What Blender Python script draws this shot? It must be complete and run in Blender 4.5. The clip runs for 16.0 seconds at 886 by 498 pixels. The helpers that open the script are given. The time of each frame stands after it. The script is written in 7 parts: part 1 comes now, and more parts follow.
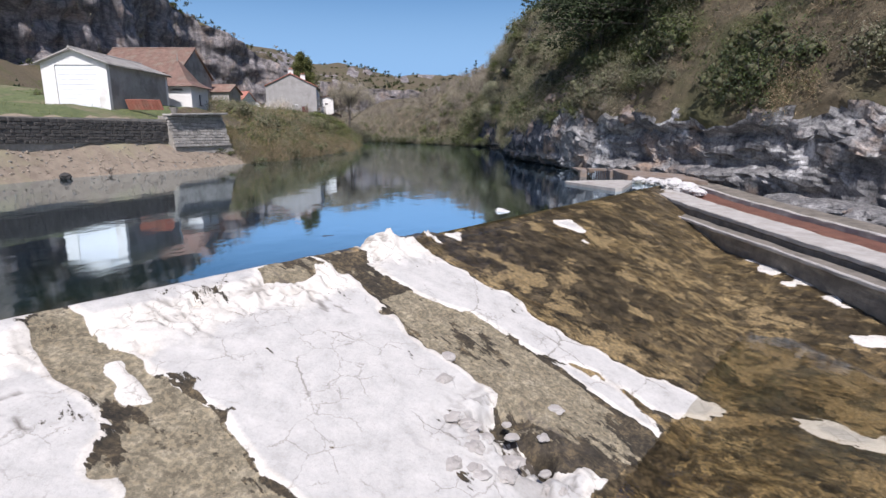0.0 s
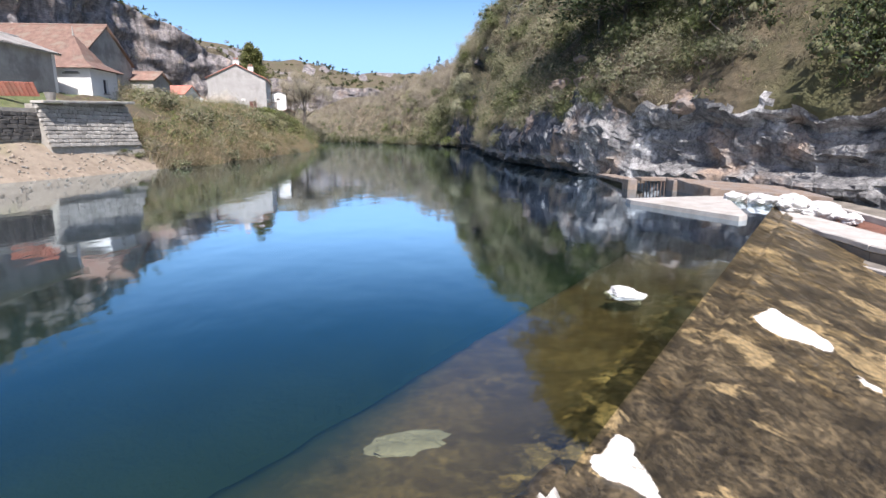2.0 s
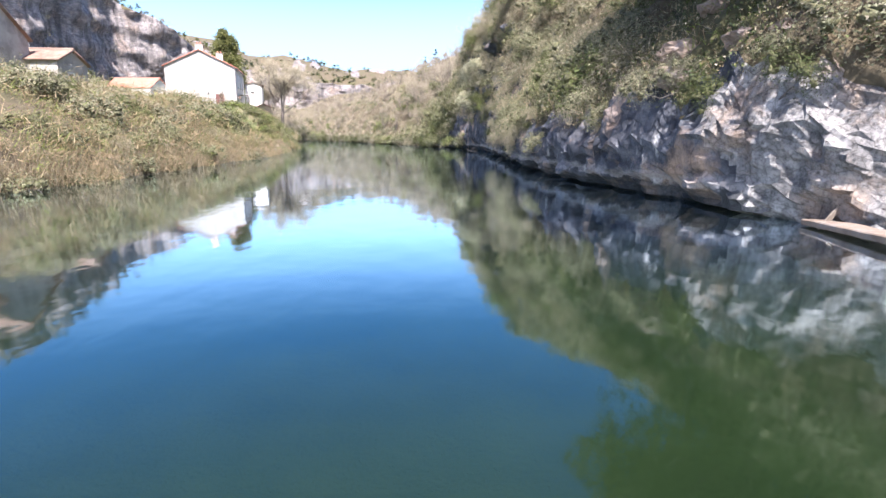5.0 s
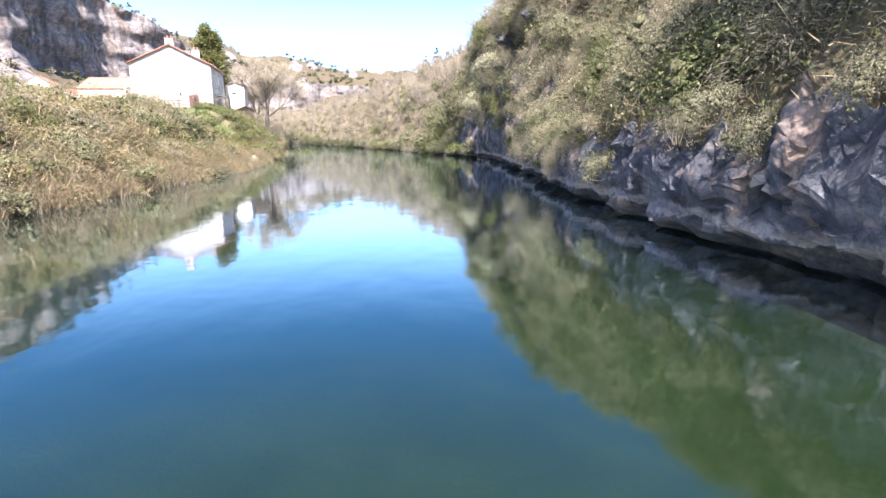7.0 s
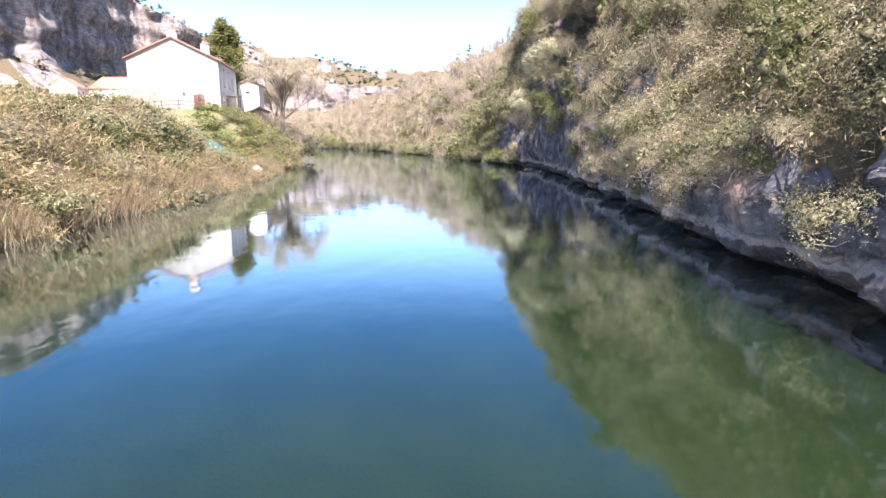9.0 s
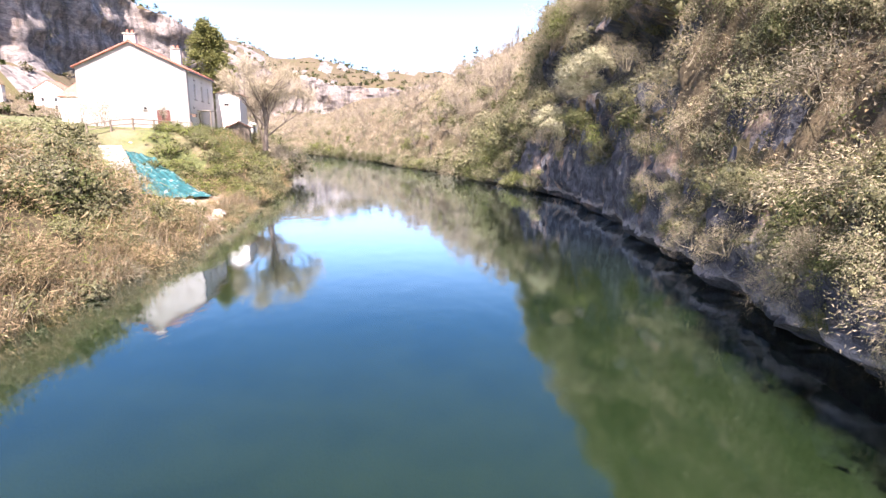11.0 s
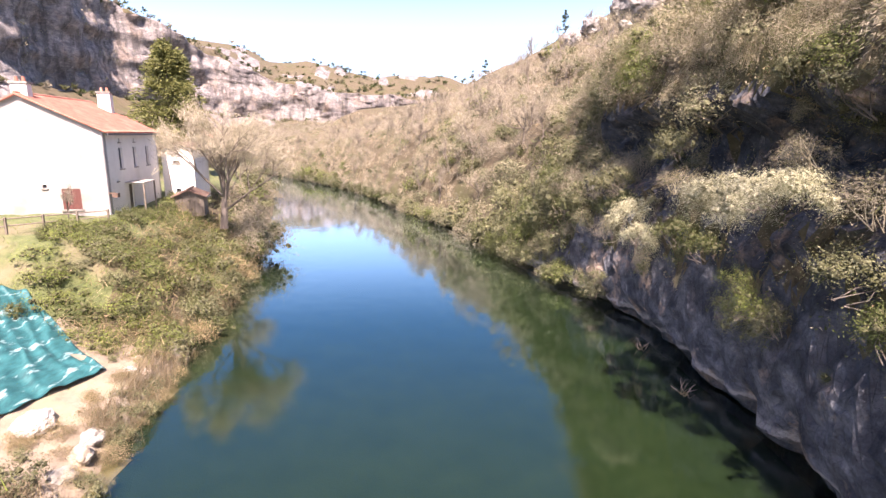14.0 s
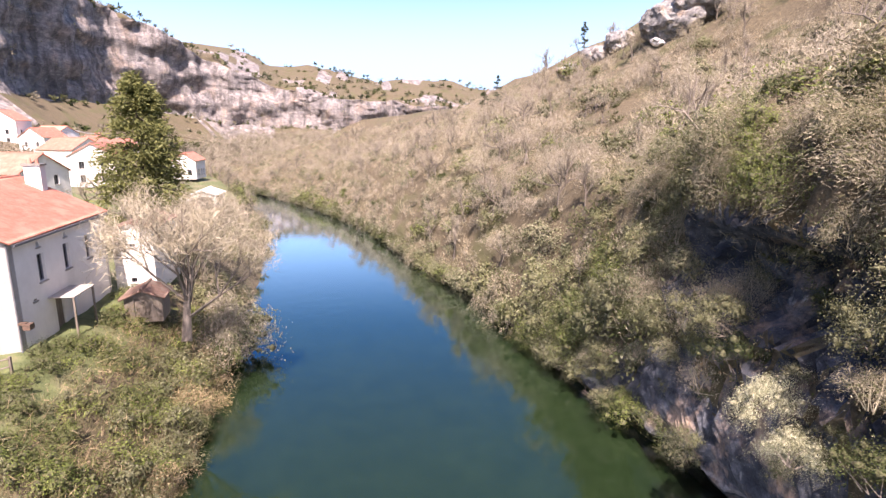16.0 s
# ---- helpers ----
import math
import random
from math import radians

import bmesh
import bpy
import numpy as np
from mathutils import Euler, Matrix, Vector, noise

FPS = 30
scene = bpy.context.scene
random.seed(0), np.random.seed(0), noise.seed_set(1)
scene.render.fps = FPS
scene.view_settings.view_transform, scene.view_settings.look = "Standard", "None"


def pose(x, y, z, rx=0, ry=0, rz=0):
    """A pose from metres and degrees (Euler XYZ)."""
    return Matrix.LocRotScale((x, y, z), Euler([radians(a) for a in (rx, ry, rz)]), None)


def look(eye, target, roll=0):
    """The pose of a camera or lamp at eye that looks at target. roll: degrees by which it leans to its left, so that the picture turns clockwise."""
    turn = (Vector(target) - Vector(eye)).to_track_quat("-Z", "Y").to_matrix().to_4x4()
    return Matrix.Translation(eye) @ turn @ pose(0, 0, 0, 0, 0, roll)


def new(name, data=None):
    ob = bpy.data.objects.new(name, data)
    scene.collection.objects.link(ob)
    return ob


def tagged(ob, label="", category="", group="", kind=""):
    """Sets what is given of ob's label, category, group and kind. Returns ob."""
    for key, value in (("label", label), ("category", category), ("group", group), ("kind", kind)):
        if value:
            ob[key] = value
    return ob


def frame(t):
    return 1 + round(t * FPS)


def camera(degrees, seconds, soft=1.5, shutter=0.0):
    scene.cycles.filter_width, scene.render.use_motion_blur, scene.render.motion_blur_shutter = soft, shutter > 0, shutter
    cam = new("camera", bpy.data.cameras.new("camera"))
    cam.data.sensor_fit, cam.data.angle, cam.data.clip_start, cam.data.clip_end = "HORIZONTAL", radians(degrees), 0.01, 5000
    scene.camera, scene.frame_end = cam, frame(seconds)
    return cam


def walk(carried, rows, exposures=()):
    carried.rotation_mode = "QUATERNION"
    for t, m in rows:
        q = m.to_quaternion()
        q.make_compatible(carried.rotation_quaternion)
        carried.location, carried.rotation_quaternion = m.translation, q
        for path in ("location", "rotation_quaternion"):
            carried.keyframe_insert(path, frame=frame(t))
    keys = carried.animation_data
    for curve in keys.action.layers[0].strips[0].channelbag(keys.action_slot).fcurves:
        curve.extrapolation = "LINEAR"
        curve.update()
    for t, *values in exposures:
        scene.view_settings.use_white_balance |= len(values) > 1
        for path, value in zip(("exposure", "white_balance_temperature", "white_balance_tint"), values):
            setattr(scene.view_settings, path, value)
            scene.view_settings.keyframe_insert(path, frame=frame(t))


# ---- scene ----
cam = camera(77.9, 16.0, 1.45)
METRES, EYE, TILT, LEAN, TURN = 90.0, 2.35, -11.7, 0.0, 0.0
ROWS = [
    (0.0, 0.0, 0.0, 0.0, 0.0, 0.0, -0.0),
    (0.5, -0.0042, 0.0292, 0.0059, 0.16, 0.0, -0.02),
    (1.0, -0.0075, 0.0558, 0.0108, 0.2, -0.02, -0.01),
    (1.5, -0.0106, 0.0842, 0.0158, -0.36, -0.02, 0.07),
    (2.0, -0.0134, 0.1105, 0.0206, -4.1, -0.04, 0.78),
    (2.5, -0.0151, 0.1389, 0.0275, -4.25, -0.0, 0.81),
    (3.0, -0.0158, 0.1654, 0.0338, -4.34, 0.01, 0.85),
    (3.5, -0.0159, 0.1939, 0.0401, -4.45, -0.13, 0.88),
    (4.0, -0.0159, 0.2205, 0.0446, -4.58, -0.2, 0.85),
    (6.5, -0.0152, 0.3644, 0.08, -4.97, -0.13, 0.76),
    (7.0, -0.016, 0.3925, 0.089, -4.9, -0.1, 0.87),
    (7.5, -0.017, 0.423, 0.0959, -4.82, -0.05, 0.83),
    (8.0, -0.0178, 0.4509, 0.1021, -2.62, -0.01, 0.35),
    (10.5, -0.0228, 0.5942, 0.1527, -1.86, 0.05, 0.24),
    (11.0, -0.0239, 0.6221, 0.1675, -1.81, -0.02, 0.2),
    (11.5, -0.0253, 0.6524, 0.1831, -1.8, -0.09, 0.2),
    (12.0, -0.0268, 0.6803, 0.1973, -1.85, -0.11, 0.19),
    (12.5, -0.0289, 0.7104, 0.216, -1.86, -0.02, 0.18),
    (13.0, -0.031, 0.7387, 0.2342, -1.86, 0.02, 0.19),
    (13.5, -0.0337, 0.7694, 0.2542, -1.87, -0.01, 0.19),
    (14.0, -0.0363, 0.7975, 0.2731, -1.87, -0.08, 0.19),
    (14.5, -0.0394, 0.8283, 0.2942, -1.84, -0.13, 0.16),
    (15.0, -0.0425, 0.8563, 0.3155, -1.78, -0.16, 0.18),
    (15.5, -0.0461, 0.8868, 0.3385, -1.7, -0.15, 0.18),
    (16.0, -0.0496, 0.9151, 0.3605, -1.62, -0.23, 0.18),
]
EXPOSE = [(0.0, 0.18, 5900, 17), (0.6, 0.0, 5850, 17), (1.4, 0.16, 5900, 16), (2.0, 0.9, 6050, 16), (2.5, 1.33, 6100, 16), (3.5, 1.63, 6100, 18), (6.5, 1.92, 6200, 20), (8.0, 2.02, 6350, 23),
          (11.0, 2.02, 6850, 28), (12.5, 2.02, 7000, 30), (14.0, 1.83, 7100, 31), (16.0, 1.58, 6850, 30)]
walk(cam, [(t, pose(0, 0, EYE, TILT, LEAN, TURN) @ pose(METRES * x, METRES * y, METRES * z, 90 + pitch, roll, yaw)) for t, x, y, z, yaw, pitch, roll in ROWS], EXPOSE)

# ---- light ----
SUN_AZ, SUN_EL = 178.2, 55.0      # degrees from +y towards +x, degrees up
world = bpy.data.worlds.new("sky")
scene.world = world
world.use_nodes = True
wn = world.node_tree
sky = wn.nodes.new("ShaderNodeTexSky")
sky.sky_type = 'NISHITA'
sky.sun_disc = False
sky.sun_elevation, sky.sun_rotation = radians(SUN_EL), radians(SUN_AZ % 360)
sky.air_density, sky.dust_density, sky.ozone_density = 1.0, 3.5, 3.0
sat = wn.nodes.new("ShaderNodeHueSaturation")
sat.inputs["Saturation"].default_value = 1.5
wn.links.new(sky.outputs[0], sat.inputs["Color"])
haze = wn.nodes.new("ShaderNodeMix")
haze.data_type = 'RGBA'
haze.inputs[7].default_value = (3.5, 5.9, 8.6, 1)
up = wn.nodes.new("ShaderNodeSeparateXYZ")
wn.links.new(wn.nodes.new("ShaderNodeTexCoord").outputs["Generated"], up.inputs[0])
low = wn.nodes.new("ShaderNodeMapRange")
low.interpolation_type = 'SMOOTHSTEP'
low.inputs[1].default_value, low.inputs[2].default_value, low.inputs[3].default_value, low.inputs[4].default_value = 0.1, 0.35, 0.95, 0.0
wn.links.new(up.outputs[2], low.inputs[0])
wn.links.new(low.outputs[0], haze.inputs[0])
wn.links.new(sat.outputs[0], haze.inputs[6])
wn.links.new(haze.outputs[2], wn.nodes["Background"].inputs[0])
wn.nodes["Background"].inputs[1].default_value = 0.082
sun = new("sun", bpy.data.lights.new("sun", 'SUN'))
sun.data.energy, sun.data.angle, sun.data.color = 5.0, radians(0.55), (1.0, 0.95, 0.87)
sdir = Vector((math.sin(radians(SUN_AZ)) * math.cos(radians(SUN_EL)), math.cos(radians(SUN_AZ)) * math.cos(radians(SUN_EL)), math.sin(radians(SUN_EL))))
sun.matrix_world = look(sdir * 300, (0, 0, 0))

# ---- materials ----


def nodes_of(name):
    m = bpy.data.materials.new(name)
    m.use_nodes = True
    nt = m.node_tree
    return m, nt, nt.nodes["Principled BSDF"]


def add(nt, kind, **kw):
    n = nt.nodes.new(kind)
    for k, v in kw.items():
        if k in n.inputs:
            n.inputs[k].default_value = v
    return n


def noise_tex(nt, scale, detail=6.0, rough=0.6, coord="Object", stretch=(1, 1, 1), distortion=0.0):
    tc = nt.nodes.new("ShaderNodeTexCoord")
    mp = nt.nodes.new("ShaderNodeMapping")
    mp.inputs["Scale"].default_value = stretch
    nt.links.new(tc.outputs[coord], mp.inputs[0])
    n = nt.nodes.new("ShaderNodeTexNoise")
    n.inputs["Scale"].default_value, n.inputs["Detail"].default_value, n.inputs["Roughness"].default_value = scale, detail, rough
    n.inputs["Distortion"].default_value = distortion
    nt.links.new(mp.outputs[0], n.inputs["Vector"])
    return n


def ramp(nt, fac, stops):
    r = nt.nodes.new("ShaderNodeValToRGB")
    els = r.color_ramp.elements
    while len(els) < len(stops):
        els.new(0.5)
    for e, (p, c) in zip(els, stops):
        e.position, e.color = p, (*c, 1) if len(c) == 3 else c
    nt.links.new(fac, r.inputs[0])
    return r


def mixc(nt, fac, a, b, blend='MIX'):
    m = nt.nodes.new("ShaderNodeMix")
    m.data_type, m.blend_type = 'RGBA', blend
    for sock, v in ((m.inputs[0], fac), (m.inputs[6], a), (m.inputs[7], b)):
        if isinstance(v, (int, float)):
            sock.default_value = v
        elif isinstance(v, tuple):
            sock.default_value = (*v, 1)
        else:
            nt.links.new(v, sock)
    return m.outputs[2]


def bump(nt, bsdf, height, strength, dist):
    b = nt.nodes.new("ShaderNodeBump")
    b.inputs["Strength"].default_value, b.inputs["Distance"].default_value = strength, dist
    nt.links.new(height, b.inputs["Height"])
    nt.links.new(b.outputs[0], bsdf.inputs["Normal"])


def surface(name, dark, light, scale=2.0, rough=0.85, bump_d=0.02, patch=None, patch_scale=0.35, patch_at=(0.5, 0.62), stretch=(1, 1, 1), fine=9.0, vary=0.0):
    """A rough two-scale surface: grain between dark and light, larger patches of another colour, fine relief."""
    m, nt, b = nodes_of(name)
    n1 = noise_tex(nt, scale, 8, 0.65, stretch=stretch)
    col = ramp(nt, n1.outputs[0], [(0.28, dark), (0.72, light)]).outputs[0]
    if patch:
        n2 = noise_tex(nt, patch_scale, 5, 0.6, stretch=stretch)
        f = ramp(nt, n2.outputs[0], [(patch_at[0], (0, 0, 0)), (patch_at[1], (1, 1, 1))])
        col = mixc(nt, f.outputs[0], col, patch)
    if vary:
        oi = nt.nodes.new("ShaderNodeObjectInfo")
        r = ramp(nt, oi.outputs["Random"], [(0, (1 - vary,) * 3), (1, (1 + vary * 0.4,) * 3)])
        col = mixc(nt, 1.0, col, r.outputs[0], 'MULTIPLY')
    nt.links.new(col, b.inputs["Base Color"])
    b.inputs["Roughness"].default_value = rough
    n3 = noise_tex(nt, fine, 8, 0.7, stretch=stretch)
    bump(nt, b, n3.outputs[0], 0.7, bump_d)
    return m


def leafy(name, stops, rough=0.6, trans=0.18, spread=0.35):
    """Leaves: each leaf and each plant a little different, some light through them."""
    m, nt, b = nodes_of(name)
    g = nt.nodes.new("ShaderNodeNewGeometry")
    r1 = ramp(nt, g.outputs["Random Per Island"], stops)
    oi = nt.nodes.new("ShaderNodeObjectInfo")
    r2 = ramp(nt, oi.outputs["Random"], [(0, (1 - spread, 1 - spread, 1 - spread * 1.1)), (0.5, (1.0, 0.97, 0.9)), (1, (1 + spread * 0.5, 1 + spread * 0.42, 1.0))])
    col = mixc(nt, 1.0, r1.outputs[0], r2.outputs[0], 'MULTIPLY')
    nt.links.new(col, b.inputs["Base Color"])
    b.inputs["Roughness"].default_value = rough
    b.inputs["Specular IOR Level"].default_value = 0.2
    if trans:
        t = nt.nodes.new("ShaderNodeBsdfTranslucent")
        nt.links.new(col, t.inputs[0])
        mx = nt.nodes.new("ShaderNodeMixShader")
        mx.inputs[0].default_value = trans
        nt.links.new(b.outputs[0], mx.inputs[1])
        nt.links.new(t.outputs[0], mx.inputs[2])
        nt.links.new(mx.outputs[0], nt.nodes["Material Output"].inputs[0])
    return m


def water_mat(name, tint, ripple=0.015, scale=1.2, rough=0.05):
    m = bpy.data.materials.new(name)
    m.use_nodes = True
    nt = m.node_tree
    nt.nodes.remove(nt.nodes["Principled BSDF"])
    tr = nt.nodes.new("ShaderNodeBsdfTransparent")
    tr.inputs[0].default_value = (*tint, 1)
    gl = nt.nodes.new("ShaderNodeBsdfGlossy")
    gl.inputs["Roughness"].default_value = rough
    gl.inputs["Color"].default_value = (0.74, 0.85, 0.94, 1)
    fr = nt.nodes.new("ShaderNodeFresnel")
    fr.inputs[0].default_value = 1.33
    sheen = nt.nodes.new("ShaderNodeMath")
    sheen.operation, sheen.use_clamp = 'MULTIPLY', True
    sheen.inputs[1].default_value = 2.7
    nt.links.new(fr.outputs[0], sheen.inputs[0])
    n = noise_tex(nt, scale, 3, 0.5, stretch=(1, 0.55, 1))
    b = nt.nodes.new("ShaderNodeBump")
    b.inputs["Strength"].default_value, b.inputs["Distance"].default_value = 0.5, ripple
    nt.links.new(n.outputs[0], b.inputs["Height"])
    nt.links.new(b.outputs[0], gl.inputs["Normal"])
    nt.links.new(b.outputs[0], fr.inputs["Normal"])
    mx = nt.nodes.new("ShaderNodeMixShader")
    nt.links.new(sheen.outputs[0], mx.inputs[0])
    nt.links.new(tr.outputs[0], mx.inputs[1])
    nt.links.new(gl.outputs[0], mx.inputs[2])
    nt.links.new(mx.outputs[0], nt.nodes["Material Output"].inputs[0])
    return m


def rock_mat(name, dark, light, warm, streak=0.6, scale=0.5, crackle=0.55):
    """Limestone: pale faces, dark vertical water streaks, ochre patches, bedding."""
    m, nt, b = nodes_of(name)
    n1 = noise_tex(nt, scale * 3.0, 9, 0.7)
    col = ramp(nt, n1.outputs[0], [(0.28, dark), (0.5, tuple(0.5 * (a + c) for a, c in zip(dark, light))), (0.72, light)]).outputs[0]
    n2 = noise_tex(nt, scale, 5, 0.6)
    f2 = ramp(nt, n2.outputs[0], [(0.52, (0, 0, 0)), (0.68, (0.8, 0.8, 0.8))])
    col = mixc(nt, f2.outputs[0], col, warm)
    n3 = noise_tex(nt, scale * 2.6, 6, 0.6, stretch=(1, 1, 0.14))
    f3 = ramp(nt, n3.outputs[0], [(0.46, (0, 0, 0)), (0.6, (streak, streak, streak))])
    col = mixc(nt, f3.outputs[0], col, tuple(0.3 * c for c in dark))
    tc = nt.nodes.new("ShaderNodeTexCoord")
    warp = nt.nodes.new("ShaderNodeMix")
    warp.data_type = 'RGBA'
    warp.blend_type = 'ADD'
    warp.inputs[0].default_value = 1.0 if scale < 0.2 else 0.4
    nt.links.new(tc.outputs["Object"], warp.inputs[6])
    nt.links.new(n1.outputs["Color"], warp.inputs[7])
    vo = nt.nodes.new("ShaderNodeTexVoronoi")
    vo.feature = 'DISTANCE_TO_EDGE'
    vo.inputs["Scale"].default_value = scale * 2.6
    sq = nt.nodes.new("ShaderNodeMapping")
    sq.inputs["Rotation"].default_value = (0.25, 0.15, 0.4)
    sq.inputs["Scale"].default_value = (0.8, 0.8, 1.9)
    nt.links.new(warp.outputs[2], sq.inputs[0])
    nt.links.new(sq.outputs[0], vo.inputs["Vector"])
    crack = ramp(nt, vo.outputs["Distance"], [(0.0, (crackle,) * 3), (0.05, (1, 1, 1))])
    col = mixc(nt, 1.0, col, crack.outputs[0], 'MULTIPLY')
    for k, amount in ((2.2, 0.5), (7.0, 0.45)):
        ce = nt.nodes.new("ShaderNodeTexVoronoi")
        ce.inputs["Scale"].default_value = scale * k * 1.4
        nt.links.new(sq.outputs[0], ce.inputs["Vector"])
        bw = nt.nodes.new("ShaderNodeRGBToBW")
        nt.links.new(ce.outputs["Color"], bw.inputs[0])
        tone = ramp(nt, bw.outputs[0], [(0.2, (0.5, 0.5, 0.52)), (0.75, (1.25, 1.22, 1.2))])
        col = mixc(nt, amount, col, tone.outputs[0], 'MULTIPLY')
    nt.links.new(col, b.inputs["Base Color"])
    b.inputs["Roughness"].default_value = 0.9
    fine = nt.nodes.new("ShaderNodeTexVoronoi")
    fine.feature = 'DISTANCE_TO_EDGE'
    fine.inputs["Scale"].default_value = scale * 6.5
    nt.links.new(sq.outputs[0], fine.inputs["Vector"])
    hair = ramp(nt, fine.outputs["Distance"], [(0.0, (crackle,) * 3), (0.03, (1, 1, 1))])
    where = ramp(nt, n2.outputs[0], [(0.42, (0, 0, 0)), (0.58, (1, 1, 1))])
    nt.links.new(mixc(nt, where.outputs[0], col, mixc(nt, 1.0, col, hair.outputs[0], 'MULTIPLY')), b.inputs["Base Color"])
    n4 = noise_tex(nt, scale * 9, 10, 0.75, stretch=(1, 1, 1.8))
    step = nt.nodes.new("ShaderNodeMath")
    step.operation = 'MULTIPLY_ADD'
    nt.links.new(bw.outputs[0], step.inputs[0])
    step.inputs[1].default_value = 0.7
    nt.links.new(n4.outputs[0], step.inputs[2])
    bump(nt, b, step.outputs[0], 1.0, 0.12 / scale * 0.5)
    return m


def river_rock(name, stops, white, grain=1.0, pale_lip=0.0):
    """Weathered pale limestone: bright broken faces, ochre patches, dark seepage streaks, pits and cracks."""
    m, nt, b = nodes_of(name)
    n1 = noise_tex(nt, 1.1 if grain == 1.0 else 0.7, 11, 0.52 + 0.2 * grain, stretch=(1, 1, 1.25), distortion=0.3)
    col = ramp(nt, n1.outputs[0], stops).outputs[0]
    ochre = ramp(nt, noise_tex(nt, 0.33, 6, 0.65).outputs[0], [(0.53, (0, 0, 0)), (0.66, (0.75, 0.75, 0.75))])
    col = mixc(nt, ochre.outputs[0], col, (0.39, 0.275, 0.19))
    bleach = ramp(nt, noise_tex(nt, 0.5, 5, 0.6, stretch=(1, 1, 0.5)).outputs[0], [(white, (0, 0, 0)), (white + 0.08, (0.7, 0.7, 0.7))])
    col = mixc(nt, bleach.outputs[0], col, (0.66, 0.64, 0.61))
    seep = ramp(nt, noise_tex(nt, 0.95, 6, 0.62, stretch=(1, 1, 0.16)).outputs[0], [(0.53, (0, 0, 0)), (0.62, (0.5, 0.5, 0.5))])
    col = mixc(nt, seep.outputs[0], col, (0.06, 0.06, 0.066))
    if pale_lip:
        # pale band along the lower edge of the face
        level = nt.nodes.new("ShaderNodeSeparateXYZ")
        nt.links.new(nt.nodes.new("ShaderNodeTexCoord").outputs["Object"], level.inputs[0])
        edge = add(nt, "ShaderNodeMath")
        edge.operation = 'MULTIPLY_ADD'
        edge.inputs[1].default_value = -1.1
        nt.links.new(noise_tex(nt, 0.9, 6, 0.65).outputs[0], edge.inputs[0])
        nt.links.new(level.outputs[2], edge.inputs[2])
        band = ramp(nt, edge.outputs[0], [(0.06, (0, 0, 0)), (0.12, (pale_lip, pale_lip, pale_lip)), (0.3, (pale_lip, pale_lip, pale_lip)), (0.5, (0, 0, 0))])
        col = mixc(nt, band.outputs[0], col, (0.36, 0.345, 0.33))
        # dark foot: shade of the undercut painted into the rock
        wet = ramp(nt, edge.outputs[0], [(0.0, (0.5, 0.5, 0.5)), (0.09, (0, 0, 0))])
        col = mixc(nt, wet.outputs[0], col, (0.035, 0.038, 0.034))
    tc = nt.nodes.new("ShaderNodeTexCoord")
    warp = nt.nodes.new("ShaderNodeMix")
    warp.data_type, warp.blend_type = 'RGBA', 'ADD'
    warp.inputs[0].default_value = 0.5
    nt.links.new(tc.outputs["Object"], warp.inputs[6])
    nt.links.new(n1.outputs["Color"], warp.inputs[7])
    cracks = None
    for sc, wd in ((0.8, 0.02), (2.7, 0.03)):
        vo = nt.nodes.new("ShaderNodeTexVoronoi")
        vo.feature = 'DISTANCE_TO_EDGE'
        vo.inputs["Scale"].default_value = sc
        nt.links.new(warp.outputs[2], vo.inputs["Vector"])
        ck = ramp(nt, vo.outputs["Distance"], [(0.0, (0.3, 0.29, 0.28)), (wd, (1, 1, 1))])
        col = mixc(nt, 0.45, col, ck.outputs[0], 'MULTIPLY')
        cracks = ck.outputs[0] if cracks is None else mixc(nt, 1.0, cracks, ck.outputs[0], 'MULTIPLY')
    pits = ramp(nt, noise_tex(nt, 7.5, 5, 0.75).outputs[0], [(0.36, (0.42, 0.41, 0.4)), (0.5, (1, 1, 1)), (0.7, (1.18, 1.17, 1.15))])
    col = mixc(nt, 0.8 * grain, col, pits.outputs[0], 'MULTIPLY')
    nt.links.new(col, b.inputs["Base Color"])
    b.inputs["Roughness"].default_value = 0.9
    b.inputs["Specular IOR Level"].default_value = 0.25
    h = mixc(nt, 0.5, noise_tex(nt, 5.0, 10, 0.75).outputs[0], cracks, 'MULTIPLY')
    bump(nt, b, h, 0.9 * grain, 0.09)
    return m


M_WATER = water_mat("river_water", (0.75, 0.78, 0.62))
M_POOL = water_mat("shallow_water", (0.99, 0.97, 0.93), 0.006, 3.0, 0.04)
# bed colour carries the dimming of deep water, which the water sheet lacks
M_BED = surface("river_bed_depth_tone", (0.0165, 0.0315, 0.0195), (0.025, 0.0445, 0.0275), 0.6, 0.95, 0.05)
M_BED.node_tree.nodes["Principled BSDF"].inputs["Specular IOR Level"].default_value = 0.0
M_EARTH = surface("bank_earth", (0.17, 0.13, 0.092), (0.3, 0.245, 0.18), 1.6, 0.95, 0.05, patch=(0.26, 0.23, 0.14), patch_scale=0.25)
M_GRASS = surface("grassy_ground", (0.055, 0.075, 0.026), (0.14, 0.155, 0.06), 2.2, 0.95, 0.1, patch=(0.17, 0.145, 0.085), patch_scale=0.2)
M_HILL = surface("hillside_soil", (0.04, 0.032, 0.018), (0.145, 0.112, 0.064), 2.6, 0.95, 0.16, patch=(0.075, 0.07, 0.028), patch_scale=0.16)
# same limestone twice: shade put into the dark copy, for upstream faces
M_ROCK = river_rock("shade_dark_limestone", [(0.3, (0.016, 0.018, 0.023)), (0.46, (0.044, 0.048, 0.058)), (0.6, (0.1, 0.105, 0.118)), (0.75, (0.27, 0.262, 0.252))], 0.65, 0.65, 0.4)
